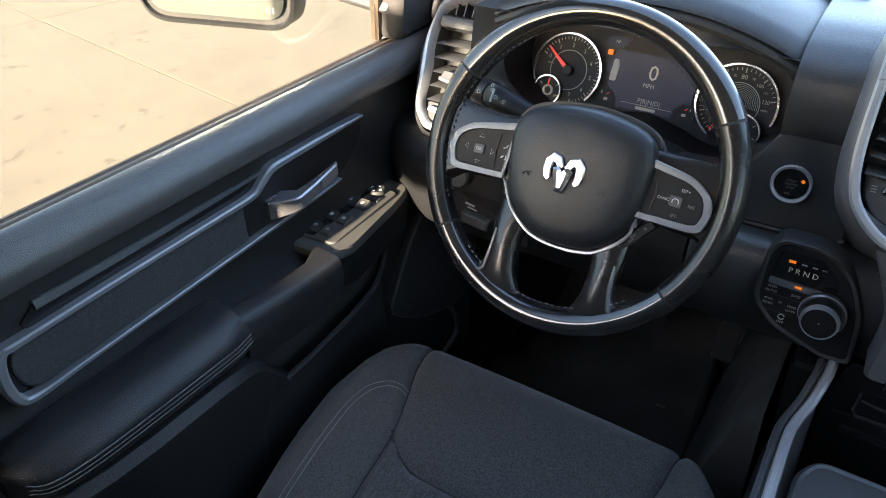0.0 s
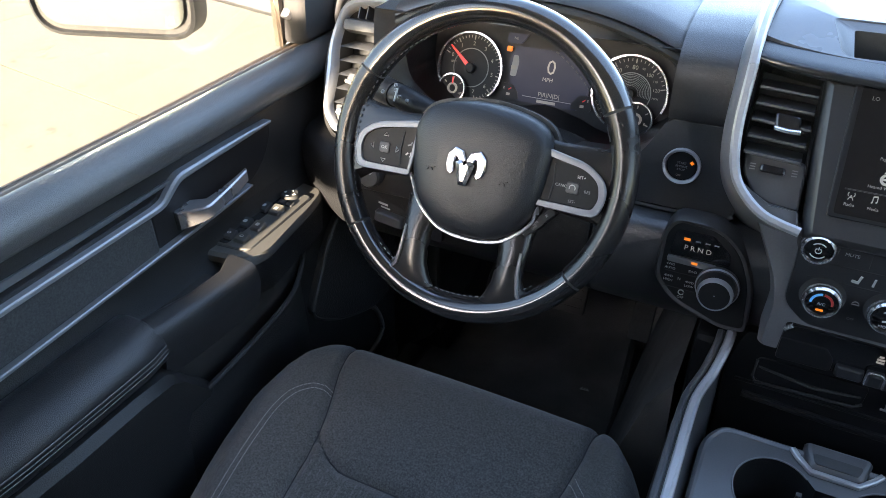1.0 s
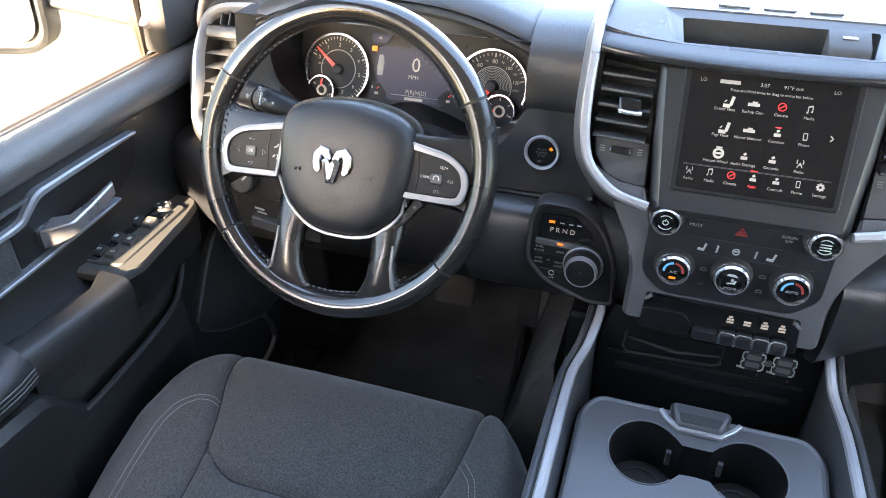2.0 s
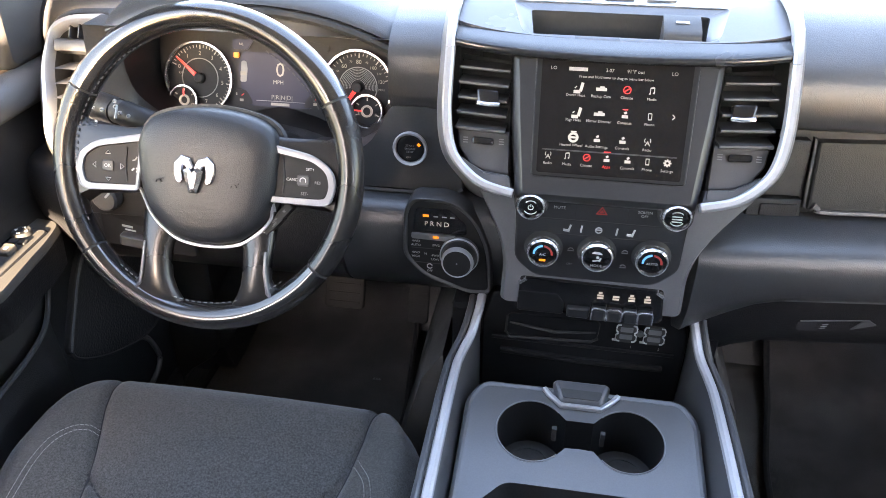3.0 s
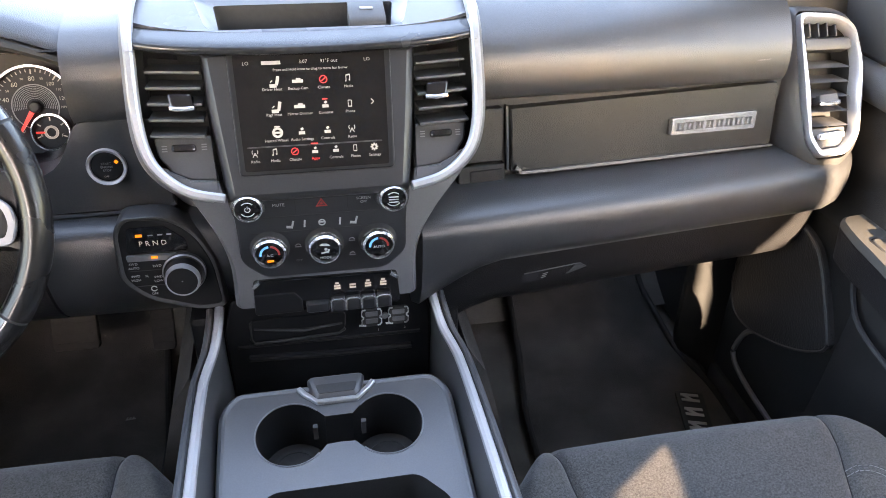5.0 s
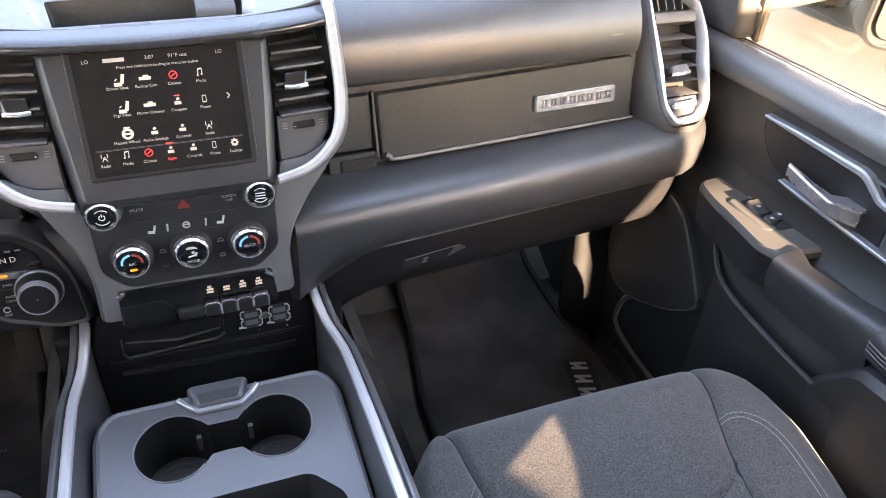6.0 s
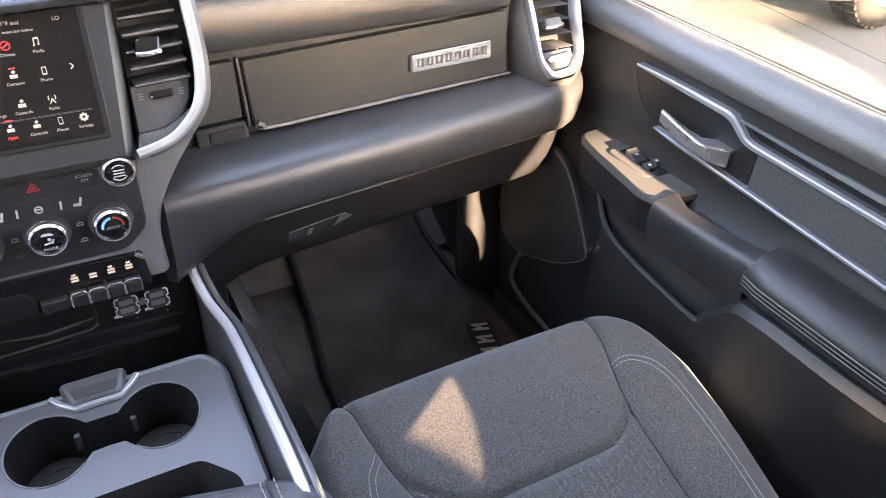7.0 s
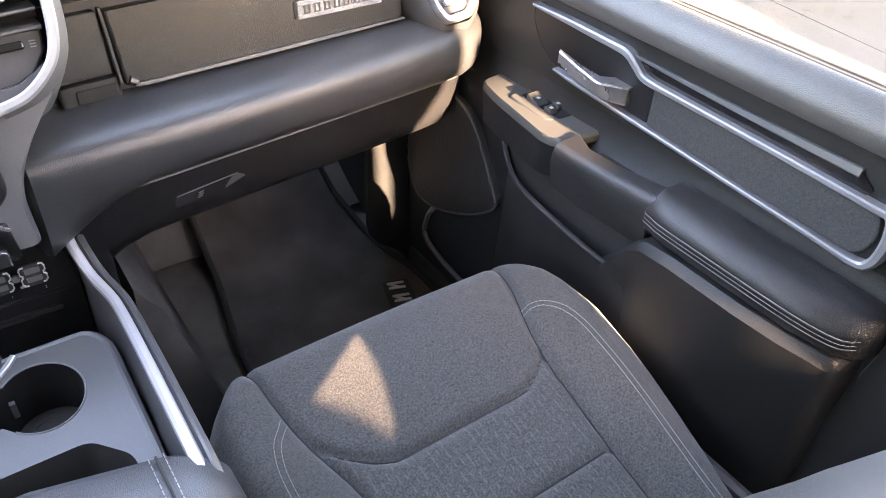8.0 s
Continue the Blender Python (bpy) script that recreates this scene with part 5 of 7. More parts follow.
well = rounded([(-0.134, 0.094), (-0.116, 0.026), (0.116, 0.026), (0.134, 0.094)], [0.010, 0.014, 0.014, 0.010])
well_in = rounded([(-0.110, 0.082), (-0.101, 0.031), (0.101, 0.031), (0.110, 0.082)], [0.006, 0.006, 0.006, 0.006])
part("shelf_top", holed(outer_, [well], top_, -0.03, 0.0), SATIN, stack)
part("tray_wall", loft([[top_(u, v, 0.0) for u, v in well], [top_(u, v, -0.002) for u, v in inset(well, 0.002)], [top_(u, v, -0.014 if v < 0.05 else -0.004) for u, v in well_in]], False), CONSOLE, stack)
part("tray_liner", loft([[top_(u, v, -0.014 if v < 0.05 else -0.004) for u, v in well_in], [top_(u, v, -0.048) for u, v in inset(well_in, 0.004)]], False), RUBBER, stack, "black ribbed tray liner")
part("tray_floor", slab(inset(well_in, 0.002), top_, -0.056, -0.046), RUBBER, stack)
part("tray_clip", loft([[Vector((x, y, z)) for y, z in ((0.090, 0.870), (0.088, 0.898), (0.094, 0.907), (0.126, 0.917), (0.130, 0.870))] for x in (0.052, 0.054, 0.094, 0.096)]), PLASTIC, stack, "hinged dark grey clip in the tray")
part("clip_mark", slab(rounded([(-0.008, -0.003), (0.008, -0.003), (0.008, 0.003), (-0.008, 0.003)], 0.001, 2), plane_frame((0.074, 0.110, 0.9125), (1, 0, 0), (0, 0.98, 0.18)), 0.0, 0.0008), FAINT, stack)
for k in range(3):
    u = -0.052 + 0.052 * k
    part("shelf_mark", slab(rounded([(u - 0.019, 0.106), (u + 0.019, 0.106), (u + 0.017, 0.122), (u - 0.017, 0.122)], 0.003), top_, 0.0, 0.0022, 0.001), CONSOLE, stack)
# lower fascia and apron
V = plane_frame((0, 0.0, 0), (1, 0, 0), (0, 0, 1))
o = rounded([(-0.165, 0.728), (0.188, 0.728), (0.152, 0.686), (0.129, 0.650), (0.1195, 0.615), (0.122, 0.550), (-0.122, 0.550), (-0.1195, 0.615), (-0.126, 0.650), (-0.142, 0.686)], [0.004, 0.004, 0.03, 0.03, 0.03, 0.008, 0.008, 0.03, 0.03, 0.03])
part("apron", loft([[V(u, v, w - 0.35 * max(0.0, abs(u) - 0.115)) for u, v in inset(o, e)] for e, w in ((-0.004, -0.10), (0.0, -0.006), (0.006, 0.001))]), GREY, stack, "dark grey apron of the stack")
o = rounded([(-0.110, 0.728), (0.110, 0.728), (0.106, 0.690), (0.106, 0.630), (0.078, 0.6035), (-0.078, 0.6035), (-0.106, 0.630), (-0.106, 0.690)], [0.003, 0.003, 0.02, 0.012, 0.012, 0.012, 0.012, 0.02])
part("climate_fascia", slab(o, V, -0.01, 0.006, 0.003), FASCIA, stack, "black fascia with knobs and keys")
for nm, x, z, ro, ri in (("volume_knob", -0.0875, 0.7165, 0.0200, 0.0152), ("tune_knob", 0.0875, 0.7165, 0.0200, 0.0152), ("driver_heat_knob", -0.068, 0.6500, 0.0226, 0.0178), ("mode_knob", 0.0, 0.6500, 0.0226, 0.0178), ("passenger_heat_knob", 0.068, 0.6500, 0.0226, 0.0178)):
    kf = plane_frame((x, -0.006, z), (1, 0, 0), (0, 0.05, 1))
    k = part(nm, lathe([(ro + 0.003, -0.004), (ro + 0.002, 0.001), (ro, 0.004), (ro - 0.001, 0.016), (0.001, 0.016)], kf, 40), DARK, stack, "chrome-ringed rotary knob")
    part("knob_ring", lathe([(ro - 0.0005, 0.009), (ro - 0.0006, 0.014), (ro - 0.0014, 0.0152), (ri + 0.0008, 0.0190), (ri, 0.0188), (ri - 0.0005, 0.016)], kf, 40), CHROME, k)
    part("knob_face", lathe([(ri, 0.0165), (ri - 0.001, 0.0172), (0.001, 0.0176)], kf, 32), GLOSS, k)
    fw = 0.0180
    if "heat" in nm:
        part("blue_arc", arc_band(kf, 0, 0, 0.0100, 0.0126, 95, 185, fw - 0.001, fw), BLUEPAINT, k)
        part("red_arc", arc_band(kf, 0, 0, 0.0100, 0.0126, -5, 85, fw - 0.001, fw), REDPAINT, k)
        words("lettering", "A/C" if x < 0 else "AUTO", kf, 0, -0.001, fw, 0.0052, WHITE, k)
        if x < 0:
            part("indicator", slab(rounded([(-0.004, -0.0105), (0.004, -0.0105), (0.004, -0.0078), (-0.004, -0.0078)], 0.001, 2), kf, fw - 0.001, fw + 0.0003), AMBER, k)
    elif nm == "mode_knob":
        words("lettering", "MODE", kf, 0, -0.0105, fw, 0.0052, WHITE, k)
        part("symbol", slab(rounded([(-0.007, 0.007), (0.007, 0.006), (0.003, 0.0095), (-0.004, 0.0098)], 0.001, 2), kf, fw - 0.001, fw), WHITE, k)
        part("symbol", join(arc_band(kf, 0.001, 0.0015, 0.0, 0.002, 0, 350, fw - 0.001, fw, 10), bar(kf, -0.005, -0.004, 0.004, -0.002, fw - 0.001, fw, 0.002), bar(kf, 0.003, -0.004, 0.005, 0.001, fw - 0.001, fw, 0.002)), WHITE, k)
    else:
        part("symbol", arc_band(kf, 0, 0, 0.0085, 0.0095, 215, 325, fw - 0.001, fw), WHITE, k)
        part("symbol", arc_band(kf, 0, 0, 0.0085, 0.0095, 45, 135, fw - 0.001, fw), WHITE, k)
        if nm == "volume_knob":
            part("power_mark", arc_band(kf, 0, 0, 0.0026, 0.0036, 120, 420, fw - 0.001, fw), WHITE, k)
            part("power_mark", bar(kf, 0, 0.001, 0, 0.0045, fw - 0.001, fw, 0.001), WHITE, k)
        else:
            for dz in (0.003, -0.0005, -0.004):
                part("print_line", bar(kf, -0.006, dz, 0.006, dz, fw - 0.001, fw, 0.0013), WHITE, k)
words("lettering", "MUTE", V, -0.052, 0.711, 0.0068, 0.0058, WHITE, stack)
words("lettering", "SCREEN", V, 0.052, 0.713, 0.0068, 0.0050, WHITE, stack)
words("lettering", "OFF", V, 0.052, 0.7075, 0.0068, 0.0050, WHITE, stack)
words("lettering", "OFF", V, -0.033, 0.628, 0.0068, 0.0045, FAINT, stack)
part("hazard_mark", loft([[V(u, v, 0.0062) for u, v in q_] for q_ in ([(-0.0075, 0.7050), (0.0075, 0.7050), (0.0, 0.7170)], [(-0.0045, 0.7068), (0.0045, 0.7068), (0.0, 0.7137)])], False), REDPAINT, stack, "red hazard triangle")
part("hazard_mark", slab([(-0.0028, 0.7077), (0.0028, 0.7077), (0.0, 0.7119)], V, 0.0060, 0.0064), REDPAINT, stack)
for u0, u1, v_ in ((-0.074, -0.032, 0.7225), (-0.024, 0.024, 0.7225), (0.032, 0.074, 0.7225), (-0.09, 0.09, 0.694), (-0.09, 0.09, 0.672)):
    part("key_gap", bar(V, u0, v_, u1, v_, 0.0055, 0.0066, 0.0012), DARK, stack)
for u0 in (-0.074, -0.032, 0.032, 0.074):
    part("key_gap", bar(V, u0, 0.697, u0, 0.7225, 0.0055, 0.0066, 0.001), DARK, stack)
for u_, kind in ((-0.041, 0), (-0.023, 1), (-0.001, 2), (0.021, 1), (0.038, 0)):
    if kind == 1:
        bm = bar(V, u_, 0.677, u_ + 0.001, 0.687, 0.006, 0.0068, 0.0022)
    elif kind == 0:
        bm = join(bar(V, u_ - 0.004, 0.679, u_ + 0.004, 0.678, 0.006, 0.0068, 0.0032), bar(V, u_ + 0.003, 0.679, u_ + 0.005, 0.687, 0.006, 0.0068, 0.0024))
    else:
        bm = join(arc_band(V, u_, 0.682, 0.0032, 0.0045, 0, 360, 0.006, 0.0068), bar(V, u_ - 0.004, 0.6825, u_ + 0.004, 0.6825, 0.006, 0.0068, 0.0016))
    part("symbol", bm, WHITE, stack)
for u_, v_ in ((-0.033, 0.649), (0.035, 0.652), (0.035, 0.630)):
    part("symbol", join(arc_band(V, u_, v_, 0.0030, 0.0040, 20, 160, 0.006, 0.0068), bar(V, u_ - 0.004, v_ - 0.0005, u_ + 0.004, v_ - 0.0005, 0.006, 0.0068, 0.001)), FAINT, stack)
# switch bank
B = plane_frame((0, 0.010, 0), (1, 0, 0), (0, 0.0, 1))
o = rounded([(-0.095, 0.599), (0.093, 0.596), (0.098, 0.544), (-0.098, 0.547)], 0.006)
part("switch_bank", slab(o, B, -0.02, 0.016, 0.003), GLOSS, stack, "gloss black switch bank")
part("silver_corner", bar(B, -0.096, 0.590, -0.087, 0.598, 0.012, 0.018, 0.004), BRIGHT, stack)
part("silver_corner", bar(B, 0.084, 0.595, 0.094, 0.587, 0.012, 0.018, 0.004), BRIGHT, stack)
part("blank_plate", slab(rounded([(-0.097, 0.545), (-0.034, 0.545), (-0.034, 0.564), (-0.044, 0.578), (-0.096, 0.578)], 0.004), B, 0.0, 0.018, 0.002), SHADE, stack)
for k in range(4):
    u = 0.0125 + k * 0.0205
    key = part("toggle_key", slab(rounded([(u - 0.0095, 0.5445), (u + 0.0095, 0.5445), (u + 0.0095, 0.5640), (u - 0.0095, 0.5640)], 0.003), B, 0.006, 0.026, 0.004), FASCIA, stack, "chrome-edged toggle key")
    part("key_edge", ribbon([B(u - 0.0095, 0.5455, 0.022), B(u - 0.0095, 0.5610, 0.022), B(u - 0.006, 0.5645, 0.022), B(u + 0.006, 0.5645, 0.022), B(u + 0.0095, 0.5610, 0.022), B(u + 0.0095, 0.5455, 0.022)], (0, -1, 0.2), 0.0018, 0.003, 0.4), CHROME, key)
    for r_ in range(2 if k == 1 else 3):
        part("lit_mark", bar(B, u - 0.0042 + (0.0015 if r_ == 2 else 0), 0.5775 + 0.0042 * r_, u + 0.0042 - (0.002 if r_ == 2 else 0), 0.5775 + 0.0042 * r_, 0.0155, 0.0168, 0.0026), LIT, key, "lit cream symbol")
part("toggle_key", slab(rounded([(-0.030, 0.545), (0.001, 0.545), (0.001, 0.56105), (-0.030, 0.56105)], 0.003), B, 0.006, 0.024, 0.004), FASCIA, stack)
# cubby, sockets and lower wall
C = plane_frame((0, 0.050, 0), (1, 0, 0), (0, 0.0, 1))
part("lower_wall", slab(rounded([(-0.150, 0.285), (0.150, 0.285), (0.150, 0.480), (0.134, 0.530), (-0.134, 0.530), (-0.150, 0.480)], 0.006), C, -0.05, 0.0, 0.004), SHADE, stack)
part("cubby", slab(rounded([(-0.112, 0.494), (0.024, 0.494), (0.022, 0.461), (-0.112, 0.455)], 0.008), C, 0.0, 0.003, 0.002), SHADE, stack)
part("cubby_lip", tube([C(-0.112, 0.490, 0.004), C(-0.113, 0.462, 0.006), C(-0.108, 0.4545, 0.007), C(0.012, 0.4595, 0.007), C(0.022, 0.465, 0.005)], 0.0022, 6), DARK, stack)
part("cubby_flap", tube([C(-0.108, 0.480, 0.005), C(-0.04, 0.472, 0.008), C(0.018, 0.476, 0.005)], [0.0015, 0.003, 0.0015], 6), DARK, stack)
CS = plane_frame((0.0095, 0.046, -0.006), (1, 0, 0), (0, 0.0, 1))
for k, u in enumerate((0.0515, 0.0910)):
    sk = part("usb_socket", slab(rounded([(u - 0.013, 0.472), (u + 0.013, 0.472), (u + 0.0145, 0.486), (u + 0.013, 0.504), (u - 0.013, 0.504), (u - 0.0145, 0.486)], 0.004), CS, 0.0, 0.005, 0.002), DARK, stack, "twin socket with pale marks")
    for v_ in (0.4965, 0.4835):
        part("port", slab(rounded([(u - 0.009, v_ - 0.004), (u + 0.009, v_ - 0.004), (u + 0.009, v_ + 0.004), (u - 0.009, v_ + 0.004)], 0.0015, 2), CS, 0.004, 0.0062), GREY, sk)
    for s_ in (-1, 1):
        part("socket_mark", tube([CS(u + s_ * 0.0085, 0.5045, 0.0055), CS(u + s_ * 0.0130, 0.5040, 0.0055), CS(u + s_ * 0.0145, 0.5000, 0.0055), CS(u + s_ * 0.0145, 0.4940, 0.0055), CS(u + s_ * 0.0118, 0.4910, 0.0055), CS(u + s_ * 0.0118, 0.4890, 0.0055), CS(u + s_ * 0.0145, 0.4860, 0.0055), CS(u + s_ * 0.0145, 0.4790, 0.0055), CS(u + s_ * 0.0120, 0.4755, 0.0055), CS(u + s_ * 0.0085, 0.4750, 0.0055)], 0.0012, 5), WHITE, sk)
    words("lettering", str(k + 1), CS, u + 0.009, 0.4665, 0.0062, 0.006, WHITE, sk)
    part("socket_mark", bar(C, u - 0.009, 0.4665, u + 0.003, 0.4665, 0.003, 0.0062, 0.0016), WHITE, sk)
part("aux_socket", lathe([(0.005, 0.0), (0.005, 0.004), (0.002, 0.004)], plane_frame(CS(0.0712, 0.489), (1, 0, 0), (0, 0, 1)), 16), GREY, stack)
part("lower_ledge", ribbon([C(-0.120, 0.424, 0.0), C(0.0, 0.421, 0.004), C(0.120, 0.418, 0.0)], (0, -1, 0.3), 0.008, 0.010, 0.5), SHADE, stack)
part("upper_ledge", ribbon([C(-0.134, 0.447, 0.0), C(0.134, 0.444, 0.0)], (0, -1, 0.3), 0.004, 0.006, 0.5), SHADE, stack)

# ---- centre console ----
con = thing("centre_console", (0, -0.3, 0.0), "grey centre console with twin cup holders between the seats", "console")
K = lambda x, y, w=0.0: Vector((x, y, 0.4545 + (y + 0.065) * 0.16 + w))
outer_ = rounded([(-0.131, -0.062), (0.131, -0.062), (0.149, -0.088), (0.152, -0.50), (-0.152, -0.50), (-0.149, -0.088)], [0.012, 0.012, 0.03, 0.0, 0.0, 0.03])
R_, CX, CY = 0.0465, 0.062, -0.130
a0 = math.degrees(math.asin(0.020 / R_))
cups = circle(CX, CY, R_, 28, 180 + a0 + 18, 540 - a0 - 18)
bridge_b = [(0.018, -0.1505), (0.0, -0.1495), (-0.018, -0.1505)]
bridge_t = [(-0.018, -0.1085), (0.0, -0.1085), (0.018, -0.1085)]
cup_line = [(x, y) for x, y in cups] + bridge_t[::-1] + [(-x, y) for x, y in cups[::-1]] + bridge_b[::-1]
bin_line = rounded([(-0.125, -0.245), (-0.09, -0.208), (0.09, -0.208), (0.125, -0.245), (0.125, -0.47), (-0.125, -0.47)], [0.012, 0.012, 0.012, 0.012, 0.01, 0.01])
part("console_top", holed(outer_, [cup_line, bin_line], K, -0.03, 0.0), CONSOLE, con, "satin grey console top", 30)
part("top_edge", tube([K(x, y, -0.004) for x, y in outer_], 0.0055, 8, True), CONSOLE, con)
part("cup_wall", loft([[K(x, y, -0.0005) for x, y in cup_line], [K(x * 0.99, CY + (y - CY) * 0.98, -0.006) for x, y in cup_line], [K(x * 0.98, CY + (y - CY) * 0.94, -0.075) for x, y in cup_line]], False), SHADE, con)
part("cup_floor", slab([(x * 0.985, CY + (y - CY) * 0.95) for x, y in cup_line], K, -0.085, -0.074), RUBBER, con)
for sg in (-1, 1):
    part("cup_rim", tube([K(x, y, 0.0004) for x, y in [(sg * (0.002 + px), py) for px, py in circle(CX - 0.002, CY, R_ - 0.0005, 40, 180 + a0 + 18, 540 - a0 - 18)]], 0.0012, 6), GREY, con)
    part("cup_grip", loft([[K(sg * (0.031 + e), -0.100 + d_, w) for e, d_ in ((-0.002, -0.004), (0.004, -0.0045), (0.004, -0.0095), (-0.002, -0.010))] for w, e in ((-0.018, 0.001), (-0.020, 0), (-0.034, 0), (-0.040, 0.003))]), PLASTIC, con)
    part("floor_ring", arc_band(lambda u, v, w=0.0: K(sg * CX + u, CY + v, w), 0, 0, 0.030, 0.034, 0, 360, -0.075, -0.0725), DARK, con)
part("bin_wall", loft([[K(x, y, -0.0005) for x, y in bin_line], [K(x * 0.98, -0.34 + (y + 0.34) * 0.97, -0.02) for x, y in bin_line], [K(x * 0.96, -0.34 + (y + 0.34) * 0.93, -0.11) for x, y in bin_line]], False), DARK, con)
part("bin_floor", slab(inset(bin_line, 0.004), K, -0.12, -0.105), DARK, con)
# latch
o = rounded([(-0.040, -0.052), (0.040, -0.052), (0.030, -0.086), (-0.030, -0.086)], 0.008)
la = part("latch", loft([[K(x, y, w) for x, y in inset(o, e)] for e, w in ((0.0, -0.01), (0.0, 0.006), (0.003, 0.010), (0.008, 0.011))]), CONSOLE, con, "grey lifting latch")
part("latch_dip", slab(rounded([(-0.028, -0.068), (0.028, -0.068), (0.024, -0.082), (-0.024, -0.082)], 0.004), K, 0.009, 0.0118), PLASTIC, la)
part("latch_trim", ribbon([K(x, y, 0.001) for x, y in ((-0.050, -0.064), (-0.042, -0.074), (-0.026, -0.0885), (0.026, -0.0885), (0.042, -0.074), (0.050, -0.064))], (0, 0, 1), 0.0065, 0.006, 0.4), SILVER, la)
# side walls and silver rails
for sg in (-1, 1):
    rl = spline([(0.1515, 0.062, 0.510), (0.153, 0.040, 0.500), (0.160, 0.010, 0.478), (0.170, -0.025, 0.467), (0.173, -0.06, 0.468), (0.172, -0.16, 0.480), (0.169, -0.313, 0.494), (0.169, -0.37, 0.486)], 5)
    L_ = [Vector((sg * p.x, p.y, p.z)) for p in rl]
    part("silver_rail", ribbon(L_, (sg * 0.25, -0.35, 1), 0.0125, 0.008, 0.5), RINGSILVER, con, "bright satin rail")
    part("rail_outer", ribbon([p + Vector((sg * 0.0125, 0, -0.003)) for p in L_], (sg * 0.5, -0.3, 1), 0.009, 0.008, 0.5), CONSOLE, con)
    part("rail_groove", ribbon([p + Vector((sg * 0.007, 0, -0.004)) for p in L_], (sg * 0.3, -0.3, 1), 0.004, 0.006, 0.5), DARK, con)
    part("inner_wall", loft([L_, [Vector((sg * 0.1535, p.y, min(p.z - 0.01, K(0, min(p.y, -0.065)).z - 0.03))) for p in L_], [Vector((sg * 0.150, p.y, 0.25)) for p in L_]], False, False), CONSOLE, con)
    part("outer_wall", loft([[p + Vector((sg * 0.017, 0, -0.004)) for p in L_], [p + Vector((sg * 0.024, 0, -0.05)) for p in L_], [Vector((sg * 0.205, p.y, 0.15)) for p in L_], [Vector((sg * 0.215, p.y, 0.0)) for p in L_]], False, False), SHADE, con)
    part("front_wall", box(min(sg * 0.15, sg * 0.20), max(sg * 0.15, sg * 0.20), 0.066, 0.40, 0.0, 0.492, 0.012), UNDER, con)
part("well_floor", box(-0.15, 0.15, -0.10, 0.06, 0.28, 0.30, 0.004), DARK, con)
part("well_back", box(-0.15, 0.15, -0.085, -0.070, 0.29, 0.42, 0.003), DARK, con)
# armrest lid
lid = thing("console_armrest", (0, -0.48, 0.42), "padded black vinyl console armrest with pale stitched seams", "armrest")
rings = []
for y, s_, dz in ((-0.288, 0.80, -0.030), (-0.294, 0.95, -0.010), (-0.305, 1.0, -0.003), (-0.34, 1.0, 0.0), (-0.45, 1.0, 0.004), (-0.62, 1.0, 0.004), (-0.66, 0.96, -0.01), (-0.67, 0.85, -0.03)):
    sec = rounded([(-0.193 * s_, 0.415), (0.193 * s_, 0.415), (0.198 * s_, 0.485 + dz), (0.17 * s_, 0.503 + dz), (0.0, 0.508 + dz), (-0.17 * s_, 0.503 + dz), (-0.198 * s_, 0.485 + dz)], [0.01, 0.01, 0.016, 0.02, 0.03, 0.02, 0.016], 4)
    rings.append([Vector((x, y - 0.05 * abs(x / 0.2) ** 2 * (1 if y > -0.5 else 0), z)) for x, z in sec])
pad_ = part("pad", loft(rings), LIDVINYL, lid)
for sg in (-1, 1):
    yy = lambda y: y - 0.05 * (0.137 / 0.2) ** 2
    part("seam", tube([(sg * 0.137, yy(y), 0.5078 - 0.0012 + (-0.004 if y > -0.31 else 0)) for y in np.linspace(-0.300, -0.62, 12)], 0.0014, 5), DARK, pad_)
    for e in (-0.007, 0.007):
        stitches([(sg * (0.137 + e), yy(y), 0.5079 - e * sg * 0.0 - 0.0006 * (1 if y > -0.31 else 0)) for y in np.linspace(-0.304, -0.62, 12)], (0, 0, 1), STITCH, pad_, 0.006, 0.002, 0.0012)
part("hinge_block", box(-0.13, 0.13, -0.66, -0.50, 0.20, 0.42, 0.01), PLASTIC, lid)

